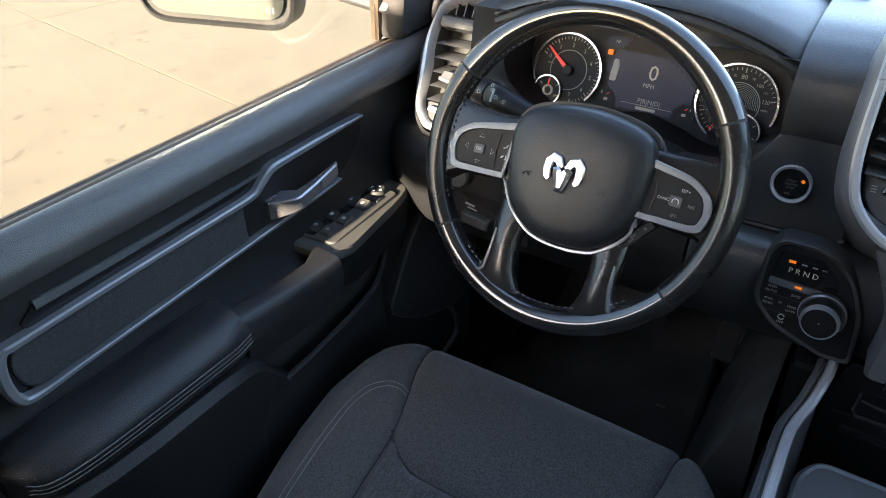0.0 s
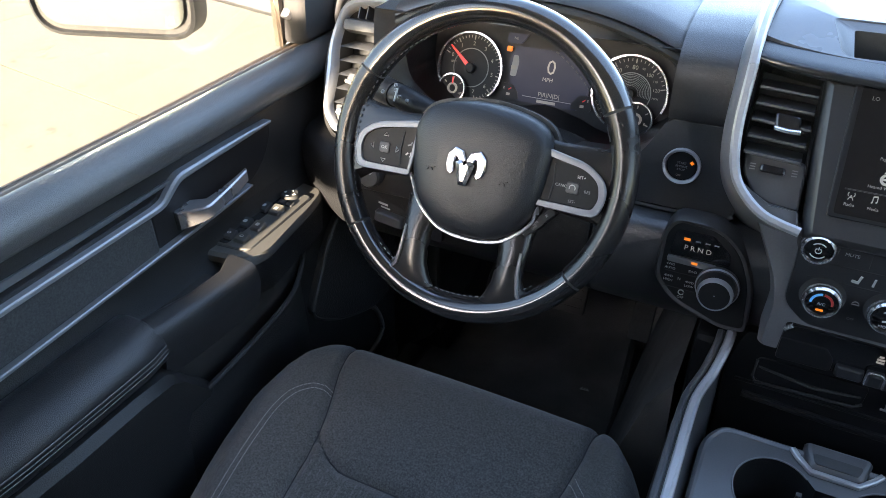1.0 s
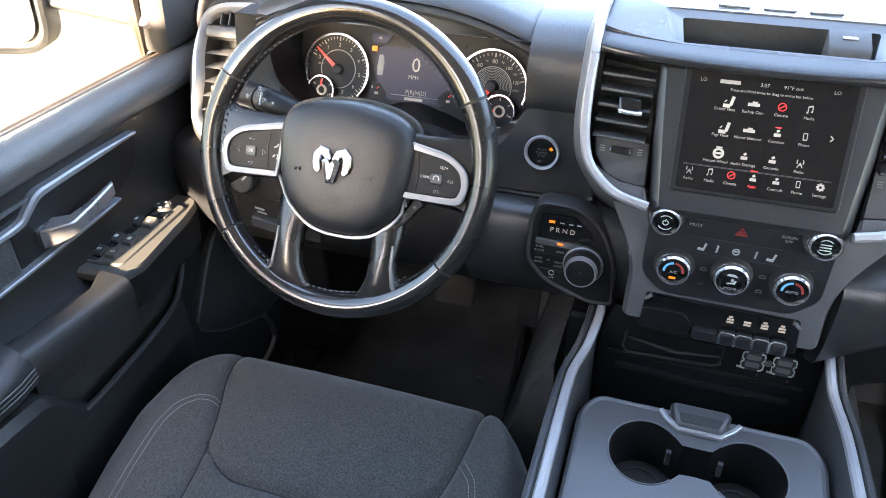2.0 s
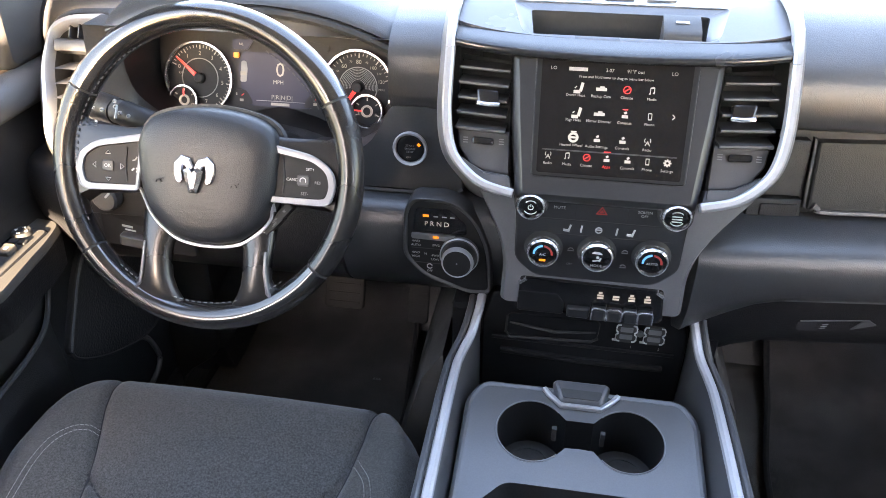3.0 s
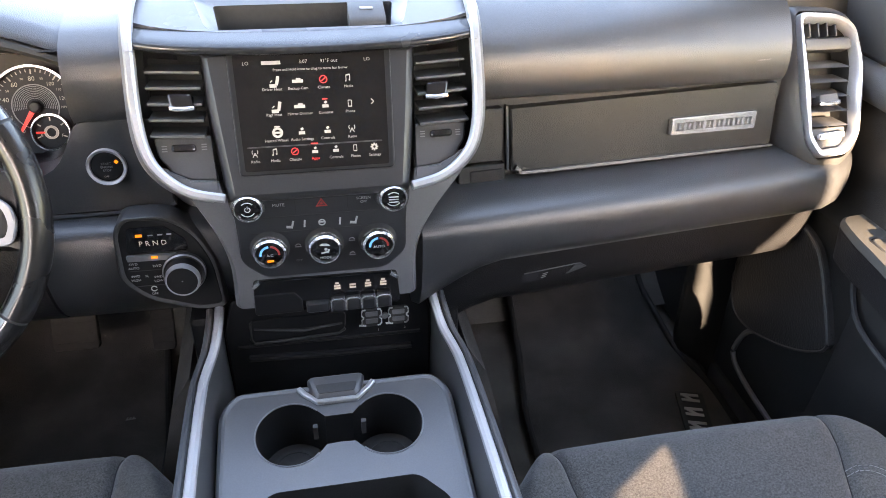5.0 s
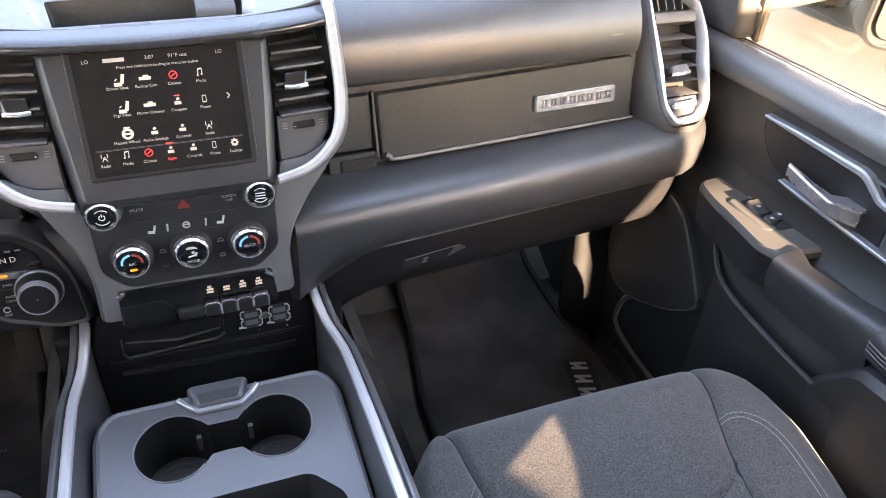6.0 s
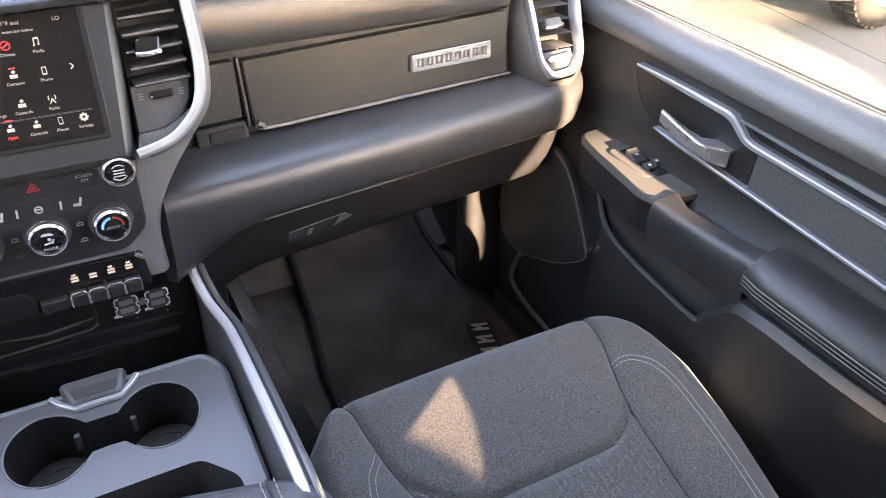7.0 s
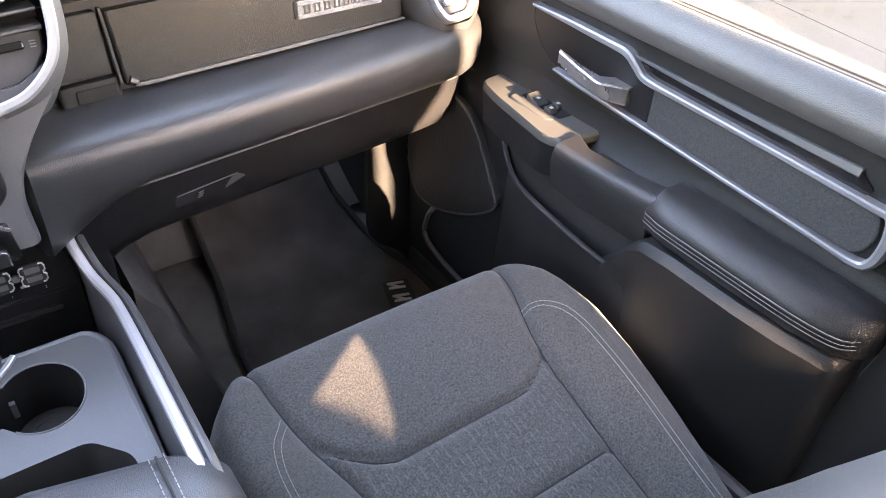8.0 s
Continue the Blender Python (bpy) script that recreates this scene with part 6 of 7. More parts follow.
# ---- end vents ----
def end_vent(side):
    e = thing("air_vent", (side * 0.79, 0.12, 0.66), "silver-framed dashboard end vent with black louvres", "air vent", "dashboard vents")
    up = Vector((0, 0.55, 0.835)).normalized()
    base = plane_frame((side * 0.785, 0.09, 0.665), (1, 0, 0), up)
    f = lambda u, v, w=0.0: base(side * u, v, w)
    o = rounded([(-0.041, 0.030), (-0.024, 0.002), (0.022, 0.004), (0.048, 0.030), (0.060, 0.10), (0.066, 0.150), (0.056, 0.210), (0.026, 0.226), (-0.040, 0.230), (-0.043, 0.10)], [0.012, 0.008, 0.008, 0.02, 0.05, 0.03, 0.02, 0.02, 0.012, 0.05], 4)
    i = inset(o, 0.0135)
    part("frame", loft([[f(u, v, w) for u, v in inset(o, d)] for d, w in ((0.002, -0.02), (0.002, 0.006), (0.0035, 0.009), (0.0100, 0.0095), (0.0140, 0.005), (0.0150, -0.01))], False), SILVER, e, "satin silver frame")
    part("housing", loft([[f(u, v, w) for u, v in inset(o, d)] for d, w in ((-0.002, 0.0), (-0.012, -0.008), (-0.022, -0.04), (-0.024, -0.12))], False), PLASTIC, e)
    part("inner_wall", loft([[f(u, v, w) for u, v in inset(o, d)] for d, w in ((0.0135, -0.005), (0.016, -0.05))], False), PLASTIC, e)
    part("back", slab(inset(o, 0.015), f, -0.06, -0.048), DARK, e)
    for k in range(5):
        v = 0.148 - k * 0.0225
        r0, r1 = -0.029, 0.046 - 0.003 * k
        part("louvre", loft([[f(u, v + dv, w) for w, dv in ((0.000, -0.005), (0.001, -0.0065), (-0.036, 0.012), (-0.036, 0.0135))] for u in (r0, (r0 + r1) / 2, r1)]), LOUVRE, e)
    part("cross_bar", loft([[f(u, v, w) for v, w in ((0.170, -0.02), (0.170, 0.001), (0.176, 0.004), (0.186, 0.003), (0.190, -0.004), (0.190, -0.02))] for u in (-0.029, 0.01, 0.048)]), PLASTIC, e)
    for k in range(4):
        u = -0.018 + k * 0.015
        part("fin", loft([[f(u + du, v, w) for du, w in ((-0.001, 0.0), (0.001, 0.0), (0.001, -0.035), (-0.001, -0.035))] for v in (0.191, 0.212)]), PLASTIC, e)
    tab = part("tab", slab(rounded([(-0.016, 0.100), (0.014, 0.102), (0.018, 0.088), (-0.018, 0.086)], 0.003), f, -0.01, 0.009, 0.003), PLASTIC, e)
    part("tab_edge", ribbon([f(-0.017, 0.0865, 0.006), f(0.0, 0.0855, 0.008), f(0.017, 0.0885, 0.006)], (0, -1, 0.3), 0.006, 0.005, 0.5), CHROME, tab)
    part("thumb_wheel", slab(rounded([(-0.018, 0.030), (0.028, 0.034), (0.026, 0.044), (-0.020, 0.040)], 0.004), f, -0.012, 0.004, 0.003), CHROME, e)
    part("lower_lip", slab(rounded([(-0.028, 0.016), (0.026, 0.018), (0.036, 0.052), (-0.030, 0.050)], 0.006), f, -0.03, -0.006, 0.003), PLASTIC, e)
    return e


end_vent(-1)
end_vent(1)

# ---- steering wheel ----
sw = thing("steering_wheel", (-0.482, -0.071, 0.760), "black leather steering wheel with silver spoke trims and a padded hub", "steering wheel")
WT = radians(24)
W = plane_frame((-0.482, -0.071, 0.760), (1, 0, 0), (0, math.sin(WT), math.cos(WT)))
RIM = material("rim_leather", (0.013, 0.012, 0.012), 0.27, 0, 0.2, 300, 0.05, 1100, True, spec=0.45, coat=0.08)
RIMGLOSS = material("polished_rim", (0.016, 0.015, 0.015), 0.16, 0, 0.25, 300, 0.06, 900, spec=0.7, coat=0.5)
HUB = material("hub_vinyl", (0.0145, 0.016, 0.019), 0.42, 0, 0.08, 300, 0.25, 950, True, spec=0.38)
KEYCAP = material("wheel_keys", (0.010, 0.010, 0.011), 0.6, 0, 0.1, 300, spec=0.25)


def rim_arc(a0, a1, rr, n=40, thin=0.0):
    rings = []
    for k in range(n + 1):
        a = radians(a0 + (a1 - a0) * k / n)
        c, s_ = math.cos(a), math.sin(a)
        fat = 1.0 + 0.12 * math.exp(-((math.degrees(a) % 360 - 35) / 14) ** 2) + 0.12 * math.exp(-((math.degrees(a) % 360 - 145) / 14) ** 2)
        ring_ = []
        for j in range(18):
            b = 2 * math.pi * j / 18
            rad, dep = (0.0160 - thin) * fat * math.cos(b), (0.0185 - thin) * math.sin(b)
            ring_.append(W(c * (rr + rad), s_ * (rr + rad), dep))
        rings.append(ring_)
    return loft(rings)


part("rim_top", rim_arc(30, 150, 0.1830, 50), RIMGLOSS, sw, "smooth gloss black upper rim")
part("rim_bottom", rim_arc(217, 323, 0.1830, 44), RIMGLOSS, sw)
part("rim_side", rim_arc(151, 216, 0.1830, 24), RIM, sw)
part("rim_side", rim_arc(-36, 29, 0.1830, 24), RIM, sw)
for a in (29.5, 150.5, 216.5, 323.5):
    part("rim_joint", rim_arc(a - 0.5, a + 0.5, 0.1830, 2, 0.0012), DARK, sw)


def rim_thread(a0, a1):
    return [W(math.cos(radians(a)) * 0.1655, math.sin(radians(a)) * 0.163, 0.010) for a in np.linspace(a0, a1, 60)]


stitches(rim_thread(30, 62), (0, -0.9, 0.4), DARKTHREAD, sw, 0.004, 0.004, 0.0016)
stitches(rim_thread(118, 205), (0, -0.9, 0.4), DARKTHREAD, sw, 0.004, 0.004, 0.0016)
stitches(rim_thread(230, 310), (0, -0.9, 0.4), SEAMTHREAD, sw, 0.004, 0.004, 0.0016)
# hub pad
hx = 0.0105
half_hub = [(0.045, 0.0705), (0.075, 0.0585), (0.0885, 0.036), (0.0885, 0.010), (0.084, -0.024), (0.071, -0.056), (0.045, -0.079), (0.022, -0.0865)]
hub = spline([(hx, 0.0755)] + [(hx + u, v) for u, v in half_hub] + [(hx, -0.088)] + [(hx - u, v) for u, v in half_hub[::-1]], 4, True)
hub = [(p.x, p.y) for p in [Vector((q[0], q[1])) for q in hub]]
sc = lambda k: [(hx + (u - hx) * k, -0.008 + (v + 0.008) * k) for u, v in hub]
part("hub_pad", loft([[W(u, v, w) for u, v in sc(k)] for k, w in ((0.94, -0.03), (0.985, -0.005), (1.0, 0.006), (0.985, 0.016), (0.94, 0.024), (0.86, 0.029), (0.70, 0.0325), (0.45, 0.0340), (0.2, 0.0345), (0.03, 0.0346))]), HUB, sw, "grained black airbag cover")
em = lambda u, v, w=0.0: W(hx - 0.007 + u * 0.98, -0.0025 + v * 0.98, w)
head = [(-0.0125, 0.0045), (-0.0050, 0.0080), (0.0, 0.0030), (0.0050, 0.0080), (0.0125, 0.0045), (0.0100, -0.0060), (0.0046, -0.0225), (-0.0046, -0.0225), (-0.0100, -0.0060)]
horns = []
for sg in (-1, 1):
    path = [(sg * 0.0035, 0.0060), (sg * 0.0085, 0.0140), (sg * 0.0150, 0.0160), (sg * 0.0195, 0.0110), (sg * 0.0205, 0.0010), (sg * 0.0190, -0.0070), (sg * 0.0160, -0.0095)]
    horns.append(ribbon([em(p[0], p[1], 0.034) for p in path], (0, -0.914, 0.407), [0.008, 0.0115, 0.0120, 0.0120, 0.0110, 0.0095, 0.0060], 0.005, 0.35))
part("emblem", join(loft([[em(u, v, 0.034) for u, v in head], [em(u, v, 0.0400) for u, v in head], [em(u * 0.45, v * 0.7 - 0.001, 0.0425) for u, v in head]]), *horns), EMBLEM, sw, "faceted chrome emblem", 20)
words("lettering", "AIRBAG", W, hx - 0.005, -0.043, 0.0354, 0.0068, DIAL, sw)
for sg in (-1, 1):
    part("horn_mark", join(bar(W, hx - 0.006 + sg * 0.047 - 0.006, -0.012, hx - 0.006 + sg * 0.047 + 0.006, -0.010, 0.0300, 0.0352, 0.001), arc_band(W, hx - 0.006 + sg * 0.047, -0.015, 0.003, 0.0038, 0, 180, 0.0300, 0.0352, 8)), DIAL, sw)
# spokes
for sg in (-1, 1):
    g = lambda u, v, w=0.0: W(hx * 0.5 + sg * u, v, w)
    e = 0.0 if sg < 0 else 0.0018
    trim = rounded([(0.074, 0.0385), (0.1395 - e, 0.0265), (0.161 - e, 0.0105), (0.165 - e, -0.008), (0.159 - e, -0.0285 + e), (0.149 - e, -0.0310 + e), (0.085, -0.0285)], [0.002, 0.014, 0.012, 0.02, 0.010, 0.01, 0.002], 5)
    hole = rounded([(0.081, 0.0305), (0.1375 - e, 0.0212), (0.1545 - e, 0.0088), (0.1580 - e, -0.009), (0.1532 - e, -0.0228 + e), (0.146 - e, -0.0248 + e), (0.0868, -0.0232)], [0.002, 0.010, 0.008, 0.015, 0.006, 0.004, 0.002], 5)
    arm = part("spoke", loft([[g(0.04, v, w) for v, w in ((0.050, -0.012), (0.052, 0.004), (0.044, 0.012), (-0.03, 0.010), (-0.036, -0.010))], [g(0.10, v, w) for v, w in ((0.042, -0.016), (0.046, 0.006), (0.038, 0.012), (-0.03, 0.010), (-0.036, -0.012))], [g(0.150, v, w) for v, w in ((0.044, -0.014), (0.047, 0.004), (0.036, 0.010), (-0.032, 0.008), (-0.040, -0.012))], [g(0.178, v, w) for v, w in ((0.060, -0.012), (0.062, 0.004), (0.046, 0.008), (-0.045, 0.006), (-0.06, -0.012))]]), RIM, sw)
    part("spoke_trim", holed(trim, [hole], g, 0.008, 0.0175), SPOKE, sw, "satin silver spoke trim", 30)
    part("spoke_trim_edge", tube([g(u, v, 0.0160) for u, v in trim], 0.002, 6, True), SPOKE, sw)
    pod = part("key_pod", slab(inset(hole, -0.0005), g, 0.004, 0.0145, 0.002), KEYCAP, sw, "black thumb keys with pale print")
    stitches([g(u, 0.0475 - 0.02 * math.sin((u - 0.06) / 0.12 * math.pi) * 0.2, 0.0045) for u in np.linspace(0.07, 0.165, 30)], (0, -0.8, 0.6), DARKTHREAD, arm, 0.004, 0.0035, 0.0018)
    gg = (lambda u, v, w=0.0: W(hx * 0.5 + sg * 0.124 + u, -0.002 + v, w))
    part("key_split", tube([g(0.099, 0.022, 0.0148), g(0.101, 0.0, 0.0150), g(0.099, -0.020, 0.0148)], 0.0012, 5), DARK, pod)
    part("key", slab(rounded([(-0.0075, -0.0065), (0.0075, -0.0065), (0.0075, 0.0065), (-0.0075, 0.0065)], 0.003), gg, 0.0135, 0.0165, 0.0015), PLASTIC, pod)
    if sg < 0:
        words("lettering", "OK", gg, 0, 0, 0.0167, 0.006, WHITE, pod)
        for a in (0, 90, 180, 270):
            c, s_ = math.cos(radians(a)), math.sin(radians(a))
            r0 = 0.0165 if a % 180 == 0 else 0.0145
            tri_ = [Vector((c * (r0 + 0.004), s_ * (r0 + 0.004), 0)), Vector((c * r0 - s_ * 0.0035, s_ * r0 + c * 0.0035, 0)), Vector((c * r0 + s_ * 0.0035, s_ * r0 - c * 0.0035, 0))]
            part("arrow_mark", tube([gg(p.x, p.y, 0.0150) for p in tri_], 0.0006, 4, True), WHITE, pod)
        part("phone_mark", join(bar(gg, 0.032, 0.008, 0.037, 0.010, 0.0145, 0.0153, 0.0016), bar(gg, 0.036, 0.010, 0.038, 0.013, 0.0145, 0.0153, 0.0016)), FAINT, pod)
        part("voice_mark", join(arc_band(gg, 0.035, -0.003, 0.0025, 0.0035, -60, 60, 0.0145, 0.0153, 8), bar(gg, 0.031, -0.004, 0.034, -0.001, 0.0145, 0.0153, 0.0018)), WHITE, pod)
    else:
        part("speed_mark", arc_band(gg, 0, 0, 0.0030, 0.0040, -30, 210, 0.0165, 0.0170, 12), WHITE, pod)
        for tx, u, v in (("SET+", 0.008, 0.0135), ("CANC", -0.014, 0.0005), ("RES", 0.0175, -0.0015), ("SET-", 0.002, -0.0155)):
            words("lettering", tx, gg, u, v, 0.0152, 0.0048, WHITE if tx in ("CANC", "SET+") else FAINT, pod)
    # lower legs
    L_ = [(0.060, -0.060, -0.006, 0.028), (0.066, -0.090, 0.000, 0.0205), (0.0655, -0.112, 0.003, 0.0185), (0.0645, -0.132, 0.004, 0.0195), (0.065, -0.146, 0.003, 0.026), (0.067, -0.157, 0.001, 0.036), (0.069, -0.168, -0.002, 0.046)]
    rings = []
    for u, v, w, hw in L_:
        rings.append([g(u + hw * math.cos(b), v + 0.25 * hw * math.cos(b), w + 0.013 * math.sin(b)) for b in [2 * math.pi * j / 16 for j in range(16)]])
    leg = part("lower_spoke", loft(rings), RIM, sw)
    part("leg_inlay", ribbon([g(0.078, -0.092, 0.010), g(0.079, -0.118, 0.013), g(0.083, -0.143, 0.012), g(0.097, -0.158, 0.010)], (0, -0.9, 0.4), [0.003, 0.005, 0.005, 0.002], 0.0030, 0.5), CONSOLE, leg)
# bright line under the pad
line = [(-0.085 + hx * 0.5, -0.0265)] + [(u, v) for u, v in sc(1.045) if v < -0.035][::-1] + [(0.085 + hx * 0.5, -0.0265)]
line.sort(key=lambda p: p[0])
part("bright_line", tube([W(u, v, 0.010) for u, v in line], 0.0022, 6), SILVER, sw)
part("hub_back", loft([[W(u, v, w) for u, v in sc(k)] for k, w in ((0.7, -0.08), (0.9, -0.03), (1.05, -0.008), (1.05, 0.004))]), DARK, sw)
for k, (u, v) in enumerate(((0.0935, -0.041), (0.0820, -0.0555), (0.0685, -0.069))):
    o = rounded([(-0.011, -0.0055), (0.011, -0.0055), (0.011, 0.0055), (-0.011, 0.0055)], 0.002)
    c, s_ = math.cos(radians(48)), math.sin(radians(48))
    kk = part("gear_key", slab([(hx + u + a * c - b * s_, v + a * s_ + b * c) for a, b in o], W, -0.006, 0.0075, 0.002), KEYCAP, sw)
    if k == 1:
        for d in (0.0025, -0.0025):
            words("lettering", "GEAR" if d > 0 else "LIMIT", W, hx + u, v + d, 0.0077, 0.0034, FAINT, kk, turn=48)
    else:
        part("sign", bar(W, hx + u - 0.002, v, hx + u + 0.002, v, 0.0070, 0.0078, 0.001), FAINT, kk)
        if k == 0:
            part("sign", bar(W, hx + u, v - 0.002, hx + u, v + 0.002, 0.0070, 0.0078, 0.001), FAINT, kk)

# column and stalks
col = thing("steering_column", (-0.482, 0.05, 0.68), "black plastic steering column shroud with stalks", "steering column")
rings = []
for t_, a_, b_ in ((0.0, 0.055, 0.048), (0.05, 0.068, 0.053), (0.12, 0.073, 0.050), (0.24, 0.078, 0.044)):
    c = Vector((-0.482, -0.035, 0.748)) + Vector((0, 0.914, -0.407)) * t_
    rings.append([c + Vector((1, 0, 0)) * a_ * math.cos(b) + Vector((0, 0.407, 0.914)) * b_ * math.sin(b) for b in [2 * math.pi * k / 48 for k in range(48)]])
part("shroud", loft(rings), SHADE, col)
stalk = [Vector((-0.545, 0.015, 0.760)), Vector((-0.60, 0.020, 0.775)), Vector((-0.642, 0.035, 0.779)), Vector((-0.648, 0.037, 0.779)), Vector((-0.655, 0.040, 0.7785)), Vector((-0.695, 0.058, 0.777)), Vector((-0.705, 0.062, 0.777))]
sk_ = part("stalk", tube(stalk[:3], [0.014, 0.0165, 0.0175], 16), SHADE, col, "black wiper stalk with white symbols")
part("stalk_ring", tube(stalk[2:5], [0.0165, 0.016, 0.0165], 16), DARK, sk_)
part("stalk_knob", tube(stalk[4:], [0.0185, 0.0205, 0.016], 16), SHADE, sk_)
sf = plane_frame((-0.648, 0.025, 0.789), (0.93, -0.30, 0.05), (0.1, 0.45, 0.9))
for u, v, tx in ((-0.034, -0.004, "MIST"),):
    words("lettering", tx, sf, u, v, 0.0085, 0.0055, WHITE, sk_)
for u, v in ((-0.016, -0.004), (0.006, 0.010), (0.008, 0.003), (0.018, -0.004), (0.034, -0.006)):
    part("symbol", arc_band(sf, u, v, 0.0016, 0.0026, 0, 360, 0.0060, 0.0085), FAINT, sk_)
part("symbol", bar(sf, 0.010, -0.012, 0.010, 0.006, 0.0055, 0.0080, 0.0016), WHITE, sk_)

# ---- instruments ----
ins = thing("instrument_cluster", (-0.495, 0.24, 0.70), "black instrument cluster with two chrome-ringed dials and a grey display", "instrument cluster")
I = plane_frame((-0.497, 0.226, 0.768), (1, 0, 0), (0, 0.34, 0.94))
o = [(u * 0.992 + 0.003, (v - 0.782) * 0.985 + 0.008) for u, v in ring]
part("face", slab(o, I, -0.012, -0.006), DIAL, ins)


def dial(name, u0, r, nums, a0, a1, small, needle_a):
    d = part(name, lathe([(r * 0.93, -0.006), (r * 0.93, -0.004), (r * 0.6, -0.004), (0.001, -0.004)], lambda u, v, w=0.0: I(u0 + u, -0.008 + v, w), 40), DIAL, ins, "round dial with pale figures and a red needle")
    f = lambda u, v, w=0.0: I(u0 + u, -0.008 + v, w)
    part("chrome_ring", arc_band(f, 0, 0, r * 0.950, r, -45 if u0 < 0 else -22, 205 if u0 < 0 else 240, -0.006, 0.004, 40), CHROME, d)
    part("inner_ring", arc_band(f, 0, 0, r * 0.52, r * 0.545, 0, 360, -0.005, -0.003), FAINT, d)
    if u0 > 0:
        for k in range(8):
            part("mesh_line", arc_band(f, 0, 0, r * (0.20 + 0.040 * k), r * (0.215 + 0.040 * k), -10, 190, -0.0045, -0.0036, 24), FAINT, d)
        for k in range(19):
            a = radians(-10 + 200 * k / 18)
            part("mesh_line", bar(f, math.cos(a) * r * 0.20, math.sin(a) * r * 0.20, math.cos(a) * r * 0.51, math.sin(a) * r * 0.51, -0.0045, -0.0035, 0.0005), DARK, d)
    n = len(nums) - 1
    for k in range(n * 5 + 1):
        a = radians(a0 + (a1 - a0) * k / (n * 5))
        r0 = 0.78 if k % 5 == 0 else 0.83
        part("tick", bar(f, math.cos(a) * r * r0, math.sin(a) * r * r0, math.cos(a) * r * 0.90, math.sin(a) * r * 0.90, -0.0045, -0.0032, 0.0016 if k % 5 == 0 else 0.0009), LITDIM, d)
    for k, tx in enumerate(nums):
        a = radians(a0 + (a1 - a0) * k / n)
        words("figure", tx, f, math.cos(a) * r * 0.67, math.sin(a) * r * 0.67, -0.0032, 0.0088 if len(tx) < 3 else 0.0072, LIT, d)
    if u0 > 0:
        for k in range(n):
            a = radians(a0 + (a1 - a0) * (k + 0.5) / n)
            words("figure", str(10 + 20 * k), f, math.cos(a) * r * 0.70, math.sin(a) * r * 0.70, -0.0032, 0.0046, LITDIM, d)
    part("dial_hub", lathe([(0.008, -0.004), (0.008, 0.002), (0.006, 0.004), (0.001, 0.004)], f, 20), DARK, d)
    a = radians(needle_a)
    c, s_ = math.cos(a), math.sin(a)
    part("needle", slab([(c * 0.007 - s_ * 0.0032, s_ * 0.007 + c * 0.0032), (c * r * 0.86 - s_ * 0.0010, s_ * r * 0.86 + c * 0.0010), (c * r * 0.86 + s_ * 0.0010, s_ * r * 0.86 - c * 0.0010), (c * 0.007 + s_ * 0.0032, s_ * 0.007 - c * 0.0032)], f, 0.0, 0.0016), NEEDLE, d, "red needle")
    su, sv, sr = small
    h = lambda u, v, w=0.0: I(su + u, sv + v, w)
    g_ = part("small_gauge", lathe([(sr, -0.004), (sr, 0.003), (sr * 0.88, 0.004), (sr * 0.86, -0.001), (0.001, -0.001)], h, 32), DIAL, d, "small inset gauge")
    part("gauge_ring", arc_band(h, 0, 0, sr * 0.915, sr, 0, 360, 0.001, 0.0052), CHROME, g_)
    part("gauge_hub", arc_band(h, 0, 0, sr * 0.24, sr * 0.36, 0, 360, -0.001, 0.002), LITDIM, g_)
    for k in range(5):
        a = radians(-20 + 55 * k)
        part("gauge_tick", bar(h, math.cos(a) * sr * 0.62, math.sin(a) * sr * 0.62, math.cos(a) * sr * 0.8, math.sin(a) * sr * 0.8, -0.001, 0.0004, 0.0014), LITDIM, g_)
    a = radians(90 if u0 < 0 else 178)
    part("gauge_needle", bar(h, math.cos(a) * sr * 0.3, math.sin(a) * sr * 0.3, math.cos(a) * sr * 0.75, math.sin(a) * sr * 0.75, 0.002, 0.003, 0.0022), NEEDLE, g_)
    for tx, uu, vv in (("C", -0.55, -0.25), ("H", 0.55, -0.3)) if u0 < 0 else (("E", -0.5, -0.15), ("F", 0.55, -0.2)):
        words("figure", tx, h, uu * sr, vv * sr, 0.0004, 0.006, LIT, g_)
    return d


dial("tachometer", -0.129, 0.056, ["0", "1", "2", "3", "4", "5", "6", "7"], 155, -75, (-0.1545, -0.0435, 0.0235), 140)
words("figure", "RPM", I, -0.160, -0.002, -0.0032, 0.0048, LITDIM, ins)
dial("speedometer", 0.127, 0.056, ["0", "20", "40", "60", "80", "100", "120"], 238, 15, (0.143, -0.043, 0.0255), 236)
words("figure", "MPH", I, 0.164, -0.010, -0.0032, 0.0048, LITDIM, ins)
o = rounded([(-0.058, 0.036), (0.058, 0.036), (0.066, 0.024), (0.066, -0.030), (0.052, -0.046), (-0.046, -0.046), (-0.058, -0.030), (-0.066, 0.010)], 0.005)
ds = part("display", slab(o, I, -0.006, -0.0035), DISPLAY, ins, "lit grey driver display")
words("figure", "0", I, 0.003, 0.010, -0.0031, 0.031, LIT, ds)
words("figure", "MPH", I, 0.0, -0.008, -0.0031, 0.0085, LIT, ds)
words("figure", "P|R|N|D|", I, 0.006, -0.031, -0.0031, 0.0095, LITDIM, ds)
part("mileage_bars", bar(I, -0.012, -0.0415, 0.018, -0.0415, -0.0036, -0.0030, 0.0042), LITDIM, ds)
part("display_line", bar(I, -0.036, -0.037, 0.044, -0.037, -0.0036, -0.0030, 0.0009), FAINT, ds)
